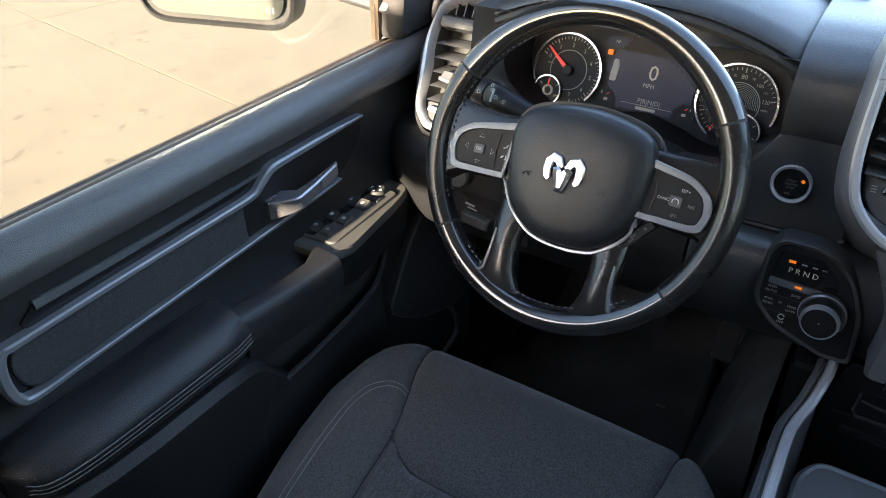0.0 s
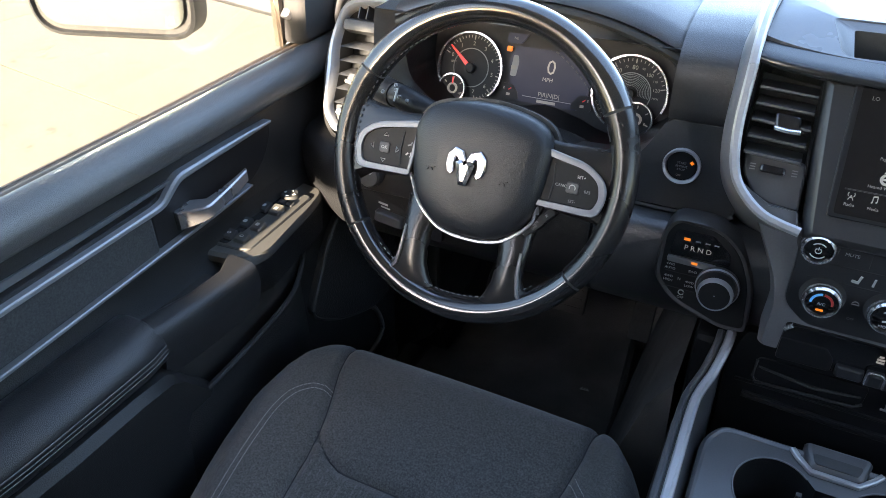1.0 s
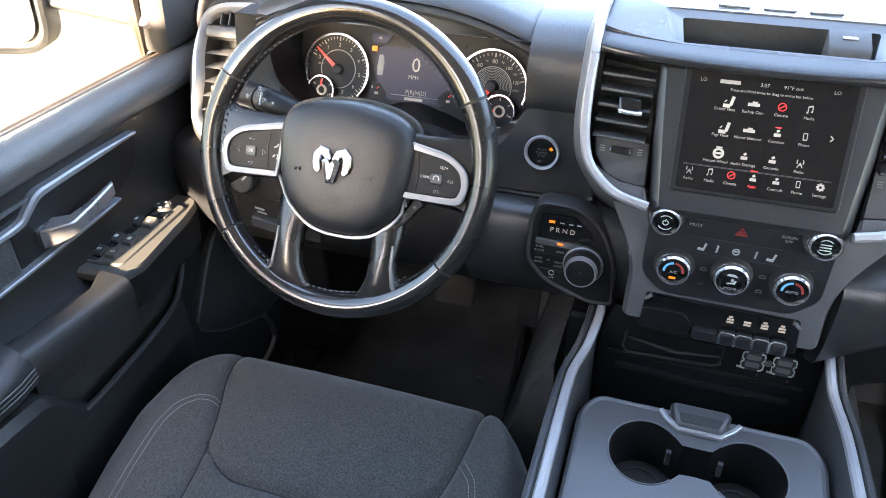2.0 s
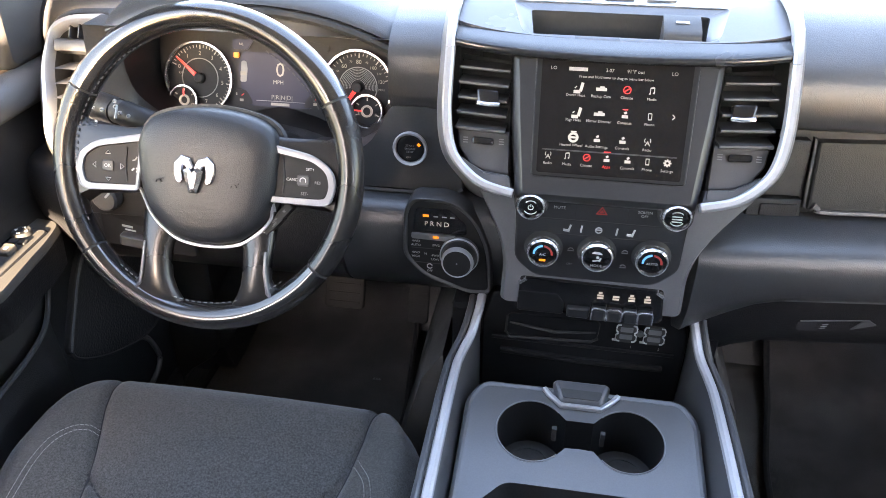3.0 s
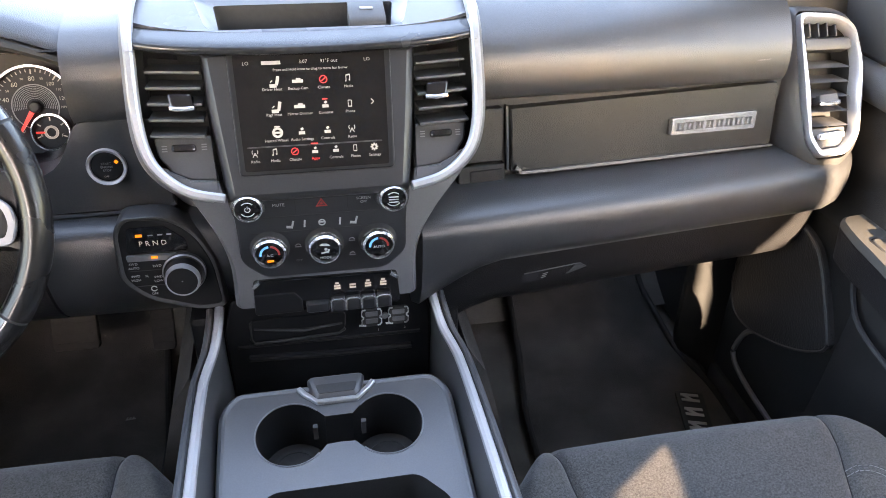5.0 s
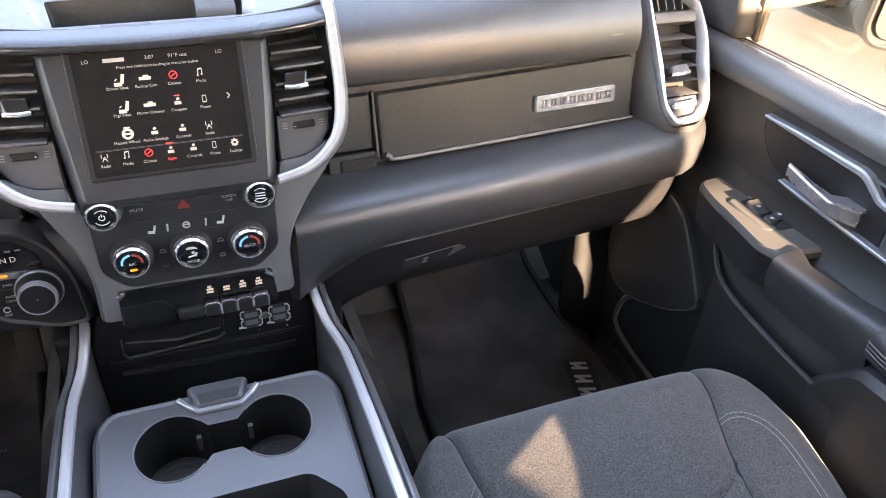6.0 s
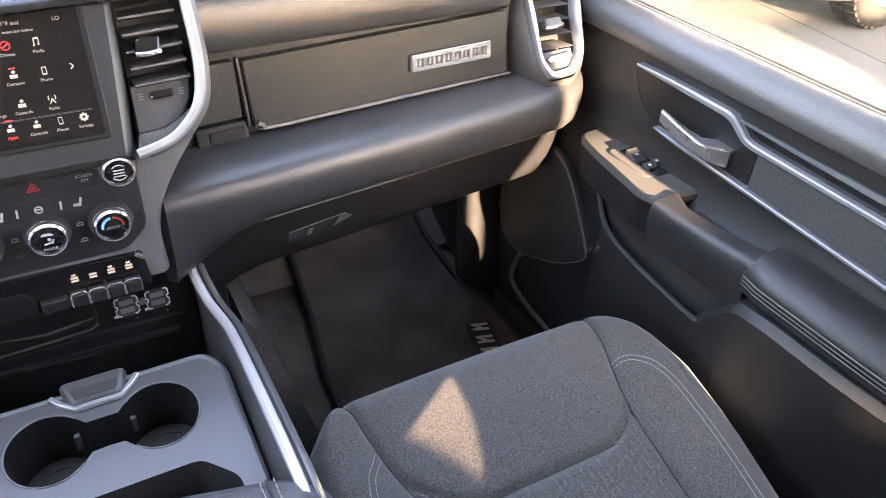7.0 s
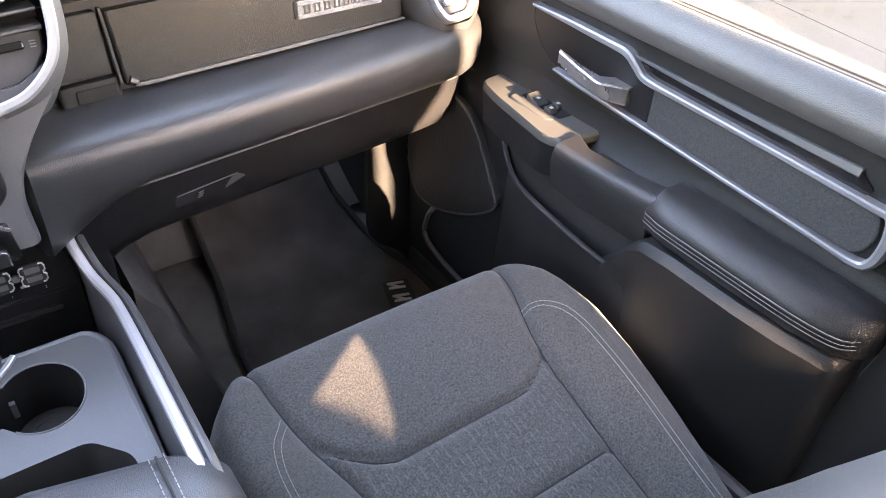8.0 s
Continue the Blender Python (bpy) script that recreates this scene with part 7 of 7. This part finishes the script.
part("compass_key", slab(rounded([(-0.074, 0.054), (-0.040, 0.054), (-0.050, 0.039), (-0.074, 0.039)], 0.003), I, -0.006, -0.003), DISPLAY, ins)
words("figure", "NE", I, -0.060, 0.0465, -0.0028, 0.0055, LITDIM, ins)
part("fuel_lamp", slab(rounded([(-0.0725, 0.026), (-0.0645, 0.026), (-0.0645, 0.034), (-0.0725, 0.034)], 0.002), I, -0.006, -0.0025), AMBER, ins, "amber fuel warning lamp")
part("car_symbol", slab(rounded([(-0.062, -0.010), (-0.052, -0.010), (-0.050, 0.010), (-0.052, 0.022), (-0.060, 0.022)], 0.003), I, -0.0036, -0.0030), FAINT, ds)
part("car_symbol", bar(I, -0.057, 0.0, -0.057, 0.006, -0.0030, -0.0026, 0.009), LITDIM, ds)
for sg in (-1, 1):
    p_ = part("lower_readout", slab(rounded([(sg * 0.074, -0.022), (sg * 0.054, -0.022), (sg * 0.044, -0.034), (sg * 0.042, -0.044), (sg * 0.074, -0.044)], 0.003), I, -0.006, -0.0028), DIAL, ins)
    part("readout_mark", bar(I, sg * 0.060 - 0.003, -0.038, sg * 0.060 + 0.003, -0.038, -0.0032, -0.0024, 0.004), LITDIM, p_)
    part("readout_mark", bar(I, sg * 0.060, -0.031, sg * 0.060 + 0.004, -0.028, -0.0032, -0.0024, 0.0014), REDLIT, p_)
    part("readout_mark", bar(I, sg * 0.068, -0.031, sg * 0.068, -0.027, -0.0032, -0.0024, 0.0016), LITDIM, p_)
part("telltale_panel", slab(rounded([(0.040, 0.058), (0.082, 0.050), (0.078, 0.040), (0.050, 0.042)], 0.003), I, -0.006, -0.003), DIAL, ins)
part("top_chrome", bar(I, -0.032, 0.060, 0.004, 0.0585, -0.004, 0.001, 0.004), CHROME, ins)

# start button
sb = thing("start_button", (-0.262, 0.10, 0.700), "round start button with a silver ring", "button")
f = plane_frame((-0.262, 0.0935, 0.7285), (1, 0, 0), (0, 0.10, 1))
part("bezel", lathe([(0.0175, -0.004), (0.0240, -0.001), (0.0245, 0.003), (0.0234, 0.0058), (0.0203, 0.0042), (0.0196, -0.002)], f, 40), RINGSILVER, sb, "silver ring")
part("cap", lathe([(0.0196, -0.003), (0.0192, 0.002), (0.017, 0.0030), (0.014, 0.0026), (0.001, 0.0022)], f, 40), KEYCAP, sb)
for v, tx in ((0.0045, "START"), (0.0, "ENGINE"), (-0.0045, "STOP")):
    words("lettering", tx, f, 0, v, 0.0032, 0.0042, FAINT, sb)
words("lettering", "OFF", f, -0.002, -0.0125, 0.0034, 0.0036, LITDIM, sb)
part("lamp", bar(f, 0.0110, 0.0080, 0.0140, 0.0050, 0.0020, 0.0036, 0.0038), AMBER, sb, "amber lamp")

# rotary shifter panel
sh = thing("shift_panel", (-0.200, 0.05, 0.53), "black rotary gear selector panel with a chrome-ringed knob", "gear selector")
SP = plane_frame((-0.200, 0.044, 0.607), (1, 0.0, 0), (0, 0.10, 1))
o = rounded([(-0.050, 0.070), (0.004, 0.070), (0.038, 0.044), (0.058, -0.002), (0.062, -0.070), (0.030, -0.072), (-0.036, -0.050), (-0.064, -0.018), (-0.062, 0.050)], [0.014, 0.02, 0.02, 0.02, 0.008, 0.01, 0.02, 0.014, 0.02], 5)
part("bezel", loft([[SP(u, v, w) for u, v in inset(o, d)] for d, w in ((-0.003, -0.03), (-0.002, 0.002), (0.0, 0.005), (0.002, 0.005), (0.005, 0.003))], False), PLASTIC, sh)
part("plate", slab(inset(o, 0.0045), SP, -0.02, 0.004, 0.002), KEYCAP, sh)
part("window", slab(rounded([(-0.046, 0.056), (0.0, 0.057), (0.024, 0.036), (0.026, 0.020), (-0.050, 0.020)], 0.005), SP, 0.003, 0.0055), GLOSS, sh)
words("lettering", "P R N D", SP, -0.0165, 0.0335, 0.0058, 0.0100, LITDIM, sh)
part("lamp", bar(SP, -0.036, 0.0455, -0.028, 0.0455, 0.005, 0.0066, 0.0034), AMBER, sh, "amber lamp")
for u in (-0.018, -0.006, 0.005):
    part("lamp_off", bar(SP, u - 0.003, 0.045, u + 0.003, 0.045, 0.005, 0.006, 0.0016), FAINT, sh)
part("key_row", slab(rounded([(-0.052, 0.018), (0.010, 0.017), (0.010, 0.009), (-0.052, 0.010)], 0.002), SP, 0.003, 0.0085, 0.002), GREY, sh)
part("lamp", bar(SP, -0.021, 0.0150, -0.013, 0.0148, 0.006, 0.0098, 0.0030), AMBER, sh, "amber lamp")
for tx, u, v in (("4WD", -0.046, 0.0045), ("AUTO", -0.046, -0.0015), ("2WD", -0.017, 0.0), ("4WD", -0.046, -0.0135), ("HIGH", -0.046, -0.0195), ("4WD", -0.018, -0.0165), ("LOW", -0.018, -0.0225), ("N", -0.032, -0.0145), ("OFF", -0.026, -0.0415)):
    words("lettering", tx, SP, u, v, 0.0048, 0.0050, WHITE, sh)
part("symbol", arc_band(SP, -0.026, -0.034, 0.003, 0.0042, 20, 340, 0.0038, 0.0050, 14), WHITE, sh)
for v in (-0.006, -0.029):
    part("key_split", bar(SP, -0.052, v, -0.010, v, 0.0036, 0.0046, 0.0008), DARK, sh)
kf = plane_frame((-0.1830, 0.036, 0.5985), (1, 0.0, 0), (0, 0.12, 1))
kb = part("knob_base", lathe([(0.0275, 0.0), (0.027, 0.007), (0.0255, 0.009), (0.023, 0.009)], kf, 48), PLASTIC, sh)
part("base_ring", lathe([(0.0276, 0.0065), (0.0271, 0.0083), (0.0264, 0.0090), (0.0256, 0.0083)], kf, 48), SILVER, kb)
kn_ = part("knob", lathe([(0.0240, 0.007), (0.0222, 0.026), (0.0208, 0.030), (0.0180, 0.0305), (0.001, 0.0300)], kf, 48), SHADE, sh, "black rotary knob")
part("knob_ring", lathe([(0.0225, 0.023), (0.0223, 0.0265), (0.0206, 0.0312), (0.0196, 0.0314), (0.0190, 0.0300)], kf, 48), SILVER, kn_)

# headlamp switch and hood release beside the column
hs = thing("headlamp_switch", (-0.70, 0.07, 0.60), "black headlamp rotary switch panel beside the column", "switch")
f = plane_frame((-0.695, 0.048, 0.640), (1, 0, 0), (0, 0.1, 1))
part("panel", slab(rounded([(-0.055, -0.030), (0.10, -0.028), (0.10, 0.026), (-0.055, 0.028)], 0.010), f, -0.03, 0.006, 0.003), SHADE, hs)
kn_ = part("knob", lathe([(0.021, 0.004), (0.020, 0.020), (0.017, 0.023), (0.001, 0.023)], lambda u, v, w=0.0: f(u - 0.01, v + 0.002, w), 28), PLASTIC, hs)
part("knob_mark", bar(f, -0.006, 0.006, 0.002, 0.014, 0.022, 0.0242, 0.003), WHITE, kn_)
part("dimmer", slab(rounded([(0.062, -0.014), (0.074, -0.014), (0.074, 0.014), (0.062, 0.014)], 0.003), f, 0.004, 0.010, 0.002), DARK, hs)
part("dimmer_mark", bar(f, 0.068, -0.009, 0.068, 0.009, 0.009, 0.0108, 0.002), WHITE, hs)
hr = thing("release_lever", (-0.69, 0.06, 0.555), "black brake release lever under the dashboard", "lever")
f = plane_frame((-0.675, 0.052, 0.578), (1, 0.05, -0.12), (0, 0.1, 1))
part("bracket", slab(rounded([(-0.06, -0.028), (0.085, -0.028), (0.085, 0.022), (-0.06, 0.022)], 0.006), f, -0.03, 0.006, 0.003), SHADE, hr)
part("lever", slab(rounded([(-0.03, -0.020), (0.020, -0.022), (0.022, -0.004), (-0.028, -0.002)], 0.005), f, 0.004, 0.020, 0.005), PLASTIC, hr)
part("symbol", join(bar(f, -0.026, 0.008, -0.010, 0.007, 0.0055, 0.0072, 0.003), bar(f, -0.022, 0.002, -0.006, 0.001, 0.0055, 0.0072, 0.002)), WHITE, hr)

# ---- screen contents ----
def glyph(kind, u, v, mat, s_=1.0):
    z0, z1 = 0.0118, 0.01245
    B_ = lambda a, b, c, d, th: bar(S, u + a * s_, v + b * s_, u + c * s_, v + d * s_, z0, z1, th * s_)
    if kind == "seat":
        bm = join(B_(-0.004, -0.0045, 0.003, -0.0045, 0.0035), B_(0.003, -0.004, 0.005, 0.005, 0.003), B_(-0.003, -0.001, -0.001, 0.001, 0.001))
    elif kind == "car":
        bm = join(B_(-0.007, -0.001, 0.007, -0.001, 0.004), B_(-0.002, 0.0015, 0.004, 0.0015, 0.003))
    elif kind == "fan":
        bm = join(arc_band(S, u, v, 0.0042 * s_, 0.0052 * s_, 0, 360, z0, z1), B_(-0.003, -0.002, 0.003, 0.002, 0.0012))
    elif kind == "note":
        bm = join(B_(-0.0025, -0.003, -0.0025, 0.004, 0.001), B_(0.0025, -0.002, 0.0025, 0.005, 0.001), B_(-0.0025, 0.004, 0.0025, 0.005, 0.0018), B_(-0.004, -0.0032, -0.0022, -0.0032, 0.002), B_(0.001, -0.0022, 0.0028, -0.0022, 0.002))
    elif kind == "wheel":
        bm = join(arc_band(S, u, v, 0.0030 * s_, 0.0054 * s_, 0, 360, z0, z1), B_(-0.004, 0, 0.004, 0, 0.002), B_(-0.003, 0.006, 0.003, 0.006, 0.0012))
    elif kind == "mast":
        bm = join(B_(0, 0.001, -0.003, -0.005, 0.001), B_(0, 0.001, 0.003, -0.005, 0.001), B_(-0.0015, -0.002, 0.0015, -0.002, 0.001), arc_band(S, u, v + 0.002 * s_, 0.0034 * s_, 0.0044 * s_, -40, 40, z0, z1, 8), arc_band(S, u, v + 0.002 * s_, 0.0034 * s_, 0.0044 * s_, 140, 220, z0, z1, 8))
    elif kind == "phone":
        bm = join(B_(-0.0022, -0.004, -0.0022, 0.004, 0.0008), B_(0.0022, -0.004, 0.0022, 0.004, 0.0008), B_(-0.0022, 0.004, 0.0022, 0.004, 0.0010), B_(-0.0022, -0.004, 0.0022, -0.004, 0.0014))
    elif kind == "gear":
        bm = join(arc_band(S, u, v, 0.0018 * s_, 0.0042 * s_, 0, 360, z0, z1), *[B_(math.cos(a) * 0.0038, math.sin(a) * 0.0038, math.cos(a) * 0.0054, math.sin(a) * 0.0054, 0.0018) for a in [k * math.pi / 4 for k in range(8)]])
    else:
        bm = join(B_(-0.004, -0.002, 0.004, -0.002, 0.004), B_(-0.001, 0.002, 0.002, 0.004, 0.003))
    part("icon", bm, mat, screen)


cols, rows_ = (-0.046, -0.016, 0.014, 0.043), (0.1020, 0.0725, 0.0425)
for r_, names in enumerate(((("Driver Heat", "seat"), ("Backup Cam", "car"), ("Climate", "fan"), ("Media", "note")), (("Psgr Heat", "seat"), ("Mirror Dimmer", "car"), ("Compass", "box"), ("Phone", "phone")), (("Heated Wheel", "wheel"), ("Audio Settings", "box"), ("Controls", "box"), ("Radio", "mast")))):
    for c_, (tx, kind) in enumerate(names):
        big = 1.15 if c_ == 0 else 0.9
        glyph(kind, cols[c_] + (0.002 if c_ == 0 else 0), rows_[r_], REDLIT if tx == "Climate" else LIT, big)
        if tx == "Compass":
            part("icon_top", bar(S, cols[c_] - 0.003, rows_[r_] + 0.0065, cols[c_] + 0.003, rows_[r_] + 0.0065, 0.0118, 0.01245, 0.0012), REDLIT, screen)
        words("caption", tx, S, cols[c_], rows_[r_] - 0.0093, 0.01245, 0.0046, LITDIM, screen)
for u, tx, kind in zip((-0.072, -0.049, -0.026, -0.0025, 0.022, 0.045, 0.068), ("Radio", "Media", "Climate", "Apps", "Controls", "Phone", "Settings"), ("mast", "note", "fan", "box", "box", "phone", "gear")):
    glyph(kind, u, 0.0195, REDLIT if tx == "Climate" else LIT, 0.85)
    words("caption", tx, S, u, 0.0100, 0.01245, 0.0046, REDLIT if tx == "Apps" else LITDIM, screen)
words("caption", "Press and Hold icons to drag to menu bar below", S, 0.0, 0.1150, 0.01245, 0.0044, LITDIM, screen)
for tx, u in (("LO", -0.074), ("3:07", -0.008), ("91\u00b0F out", 0.022), ("LO", 0.067)):
    words("caption", tx, S, u, 0.1235, 0.01245, 0.0058, LITDIM, screen)
part("station_bars", bar(S, -0.056, 0.1235, -0.034, 0.1235, 0.0118, 0.01245, 0.0042), LITDIM, screen)
part("next_arrow", join(bar(S, 0.0685, 0.0765, 0.0715, 0.0735, 0.0118, 0.01245, 0.0012), bar(S, 0.0685, 0.0705, 0.0715, 0.0735, 0.0118, 0.01245, 0.0012)), LIT, screen)
for v in (0.0265, 0.0275):
    part("menu_line", bar(S, -0.080, v - 0.0005, 0.078, v - 0.0005, 0.0118, 0.01232, 0.0005), PLASTIC, screen)
part("apps_bar", bar(S, -0.0065, 0.0275, 0.0015, 0.0275, 0.0118, 0.01245, 0.0014), REDLIT, screen)

# ---- footwells ----
def toe(x, y, w=0.0):
    """The floor's height, for mats that lie on it."""
    for (a, b), (c, d) in zip(prof, prof[1:]):
        if a <= y <= c:
            return Vector((x, y, b + (d - b) * (y - a) / (c - a) + w))
    return Vector((x, y, 0.0 + w))


def mat(name, o, label):
    t_ = thing(name, (sum(u for u, v in o) / len(o), sum(v for u, v in o) / len(o), 0.0), label, "floor mat", "floor mats")
    nu, nv = 22, 26
    ys_ = [min(v for u, v in o) + k * (max(v for u, v in o) - min(v for u, v in o)) / nv for k in range(nv + 1)]

    def span(y):
        xs_ = []
        for (u0, v0), (u1, v1) in zip(o, o[1:] + o[:1]):
            if (v0 - y) * (v1 - y) <= 0 and abs(v1 - v0) > 1e-9:
                xs_.append(u0 + (u1 - u0) * (y - v0) / (v1 - v0))
        return min(xs_), max(xs_)
    bm = bmesh.new()
    g_ = []
    for y in ys_:
        yy = min(max(y, ys_[0] + 1e-4), ys_[-1] - 1e-4)
        a, b = span(yy)
        g_.append([bm.verts.new(toe(a + (b - a) * i / nu, y, 0.014 + 0.003 * noise.noise(Vector((a + (b - a) * i / nu, y, 0)) * 9))) for i in range(nu + 1)])
    for a, b in zip(g_, g_[1:]):
        for i in range(nu):
            bm.faces.new((a[i], a[i + 1], b[i + 1], b[i]))
    part("carpet_top", bm, MATCLOTH, t_)
    edge = [toe(u, v, 0.014) for u, v in o]
    part("binding", tube(edge, 0.0075, 8, True), RUBBER, t_)
    return t_


pm = mat("passenger_mat", rounded([(0.385, 0.06), (0.835, 0.06), (0.835, 0.28), (0.815, 0.36), (0.795, 0.62), (0.790, 0.76), (0.455, 0.76), (0.44, 0.45), (0.40, 0.26)], 0.04, 4), "black carpet floor mat with pale embroidered bars")
f = lambda u, v, w=0.0: toe(0.758 + u * 0.70 + v * 0.18, 0.213 + v * 0.70 - u * 0.22, 0.020 + w)
part("patch", slab(rounded([(-0.035, -0.11), (0.045, -0.11), (0.045, 0.055), (-0.035, 0.055)], 0.008), f, -0.004, 0.0), DARK, pm)
for v in (0.028, -0.030, -0.085):
    part("embroidered_mark", join(bar(f, -0.022, v + 0.012, 0.030, v + 0.012, 0.0, 0.002, 0.009), bar(f, -0.022, v - 0.010, 0.030, v - 0.010, 0.0, 0.002, 0.009), bar(f, -0.018, v + 0.012, 0.012, v - 0.010, 0.0, 0.002, 0.009)), THREAD, pm)
dm = mat("driver_mat", rounded([(-0.80, 0.0), (-0.34, 0.0), (-0.33, 0.28), (-0.36, 0.60), (-0.40, 0.74), (-0.74, 0.74), (-0.79, 0.40)], 0.04, 4), "black carpet floor mat under the pedals")
f = lambda u, v, w=0.0: toe(-0.414 + u, 0.368 + v, 0.019 + w)
part("embroidered_mark", join(bar(f, -0.010, 0, 0.010, 0.002, 0, 0.002, 0.0012), *[bar(f, -0.008 + 0.006 * k, 0.002, -0.006 + 0.006 * k, 0.007, 0, 0.002, 0.002) for k in range(3)]), FAINT, dm)
for nm, x0, x1, z, ln in (("brake_pedal", -0.540, -0.452, 0.20, 0.045), ("accelerator_pedal", -0.352, -0.308, 0.19, 0.055)):
    p_ = thing(nm, ((x0 + x1) / 2, 0.45, z), "black rubber-faced pedal in the footwell", "pedal", "pedals")
    f = plane_frame(((x0 + x1) / 2, 0.455, z), (1, 0, 0), (0, 0.45, 0.9))
    h = (x1 - x0) / 2
    pd = part("pad", slab(rounded([(-h, -ln), (h, -ln), (h, ln), (-h, ln)], 0.008), f, -0.008, 0.006, 0.003), RUBBER, p_)
    for k in range(4):
        part("rib", bar(f, -h * 0.8, -ln * 0.7 + k * ln * 0.45, h * 0.8, -ln * 0.7 + k * ln * 0.45, 0.005, 0.008, 0.004), RUBBER, pd)
    part("arm", tube([f(0, 0.0, -0.008), f(0, 0.08, -0.05), Vector(((x0 + x1) / 2, 0.60, z + 0.20))], 0.010, 8), DARK, p_)
fr_ = thing("foot_rest", (-0.74, 0.5, 0.0), "black dead pedal beside the kick panel", "foot rest")
part("body", loft([[toe(x, y, h) for x, h in ((-0.84, 0.0), (-0.84, 0.075), (-0.76, 0.07), (-0.74, 0.0))] for y in (0.36, 0.45, 0.60, 0.70)]), PLASTIC, fr_)
# side of the tunnel cover on the passenger's left
for sg in (-1, 1):
    bm = loft([[Vector((sg * x, y, z)) for x, z in ((0.20, 0.0), (0.21, 0.40), (0.245, 0.34), (0.33, 0.02), (0.33, 0.0))] for y in (0.05, 0.40, 0.86)])
    structure("tunnel_side", bm, MATCLOTH, "black carpeted side of the footwell tunnel", "trim")

# small pale crumb on the driver seat and a leaf on the yard
cr = thing("crumb", (-0.750, -0.352, 0.34), "small pale crumb on the seat edge", "crumb")
bm = bmesh.new()
bmesh.ops.create_icosphere(bm, subdivisions=1, radius=0.004)
for v in bm.verts:
    v.co = Vector((v.co.x * 0.6 - 0.7595, v.co.y * 1.3 - 0.349, v.co.z * 0.6 + 0.3425))
part("piece", bm, WHITE, cr)

# ---- parked vehicles in the yard ----
def wheel_parts(v, c, axis, r=0.40, wd=0.27):
    """A tyre with tread blocks and a rim, its axle along axis."""
    a = Vector(axis).normalized()
    up_ = Vector((0, 0, 1))
    f = plane_frame(c, up_.cross(a), up_)
    hoop = lambda q: [f(q[0] * math.cos(2 * math.pi * k / 48), q[0] * math.sin(2 * math.pi * k / 48), q[1]) for k in range(48)]
    tyre = part("wheel", loft([hoop(q) for q in ((r * 0.60, wd * 0.38), (r * 0.60, -wd * 0.38), (r * 0.62, -wd / 2), (r * 0.90, -wd / 2), (r * 0.97, -wd * 0.42), (r, -wd * 0.30), (r, wd * 0.30), (r * 0.97, wd * 0.42), (r * 0.90, wd / 2), (r * 0.76, wd * 0.53), (r * 0.62, wd / 2), (r * 0.60, wd * 0.38))], False), TYRE, v, "dusty black off-road tyre on an alloy rim")
    for k in range(36):
        t_ = 2 * math.pi * k / 36
        for s_ in (-1, 1):
            d = Vector((math.cos(t_ + 0.04 * s_), math.sin(t_ + 0.04 * s_)))
            n = Vector((-d.y, d.x)) * 0.022
            o = [(d * (r - 0.012) - n), (d * (r - 0.012) + n), (d * (r + 0.008) + n * 0.9), (d * (r + 0.008) - n * 0.9)]
            w0, w1 = (0.015, wd * 0.40) if s_ > 0 else (-wd * 0.40, -0.015)
            part("tread_block", slab([tuple(q) for q in o], f, w0, w1), TYRE, tyre)
    part("rim", lathe([(r * 0.62, wd * 0.40), (r * 0.60, wd * 0.46), (r * 0.54, wd * 0.40), (r * 0.20, wd * 0.28), (r * 0.14, wd * 0.36), (0.002, wd * 0.36)], f, 30), GREY, tyre)


def pickup(at, turn, label):
    p = thing("parked_pickup", at, label, "pickup truck", "parked pickups")
    c, s_ = math.cos(radians(turn)), math.sin(radians(turn))
    F = lambda x, y, z: Vector((at[0] + x * c - y * s_, at[1] + x * s_ + y * c, GROUND + z))
    sec = lambda y, h, w, z0=0.45: [F(u * w, y, z) for u, z in ((-0.97, z0), (-1.0, z0 + 0.15), (-1.0, h - 0.18), (-0.94, h), (0.94, h), (1.0, h - 0.18), (1.0, z0 + 0.15), (0.97, z0))]
    part("body", loft([sec(-2.9, 1.05, 0.93), sec(-2.8, 1.22, 0.98), sec(-1.2, 1.24, 1.0), sec(0.9, 1.24, 1.0), sec(2.6, 1.18, 0.98), sec(2.9, 0.95, 0.90, 0.5)]), PAINT, p, "grey painted body")
    cab = lambda y, z, w: [F(-w, y, 1.2), F(-w * 0.96, y, z * 0.5 + 0.6), F(-w * 0.80, y, z), F(w * 0.80, y, z), F(w * 0.96, y, z * 0.5 + 0.6), F(w, y, 1.2)]
    part("cab", loft([cab(-1.15, 1.25, 0.95), cab(-1.0, 1.90, 0.95), cab(0.6, 1.93, 0.95), cab(1.35, 1.28, 0.95)]), PAINT, p)
    for sg in (-1, 1):
        for y0, y1 in ((-0.9, -0.15), (-0.05, 0.75)):
            part("side_window", loft([[F(sg * x, y, z) for x, z in ((0.955, 1.30), (0.80, 1.80), (0.79, 1.80), (0.945, 1.30))] for y in (y0, y1)]), GLOSS, p)
        for y in (-1.85, 1.85):
            wheel_parts(p, F(sg * 0.86, y, 0.40), (sg * c, sg * s_, 0))
    return p


pickup((7.30, 3.30, GROUND), 90.0, "dusty grey pickup with off-road tyres parked across the yard")
# never in view: added so its shadow falls on the yard's right side
pickup((5.43, -5.60, GROUND), 0.0, "unseen grey pickup added behind to shade the yard")
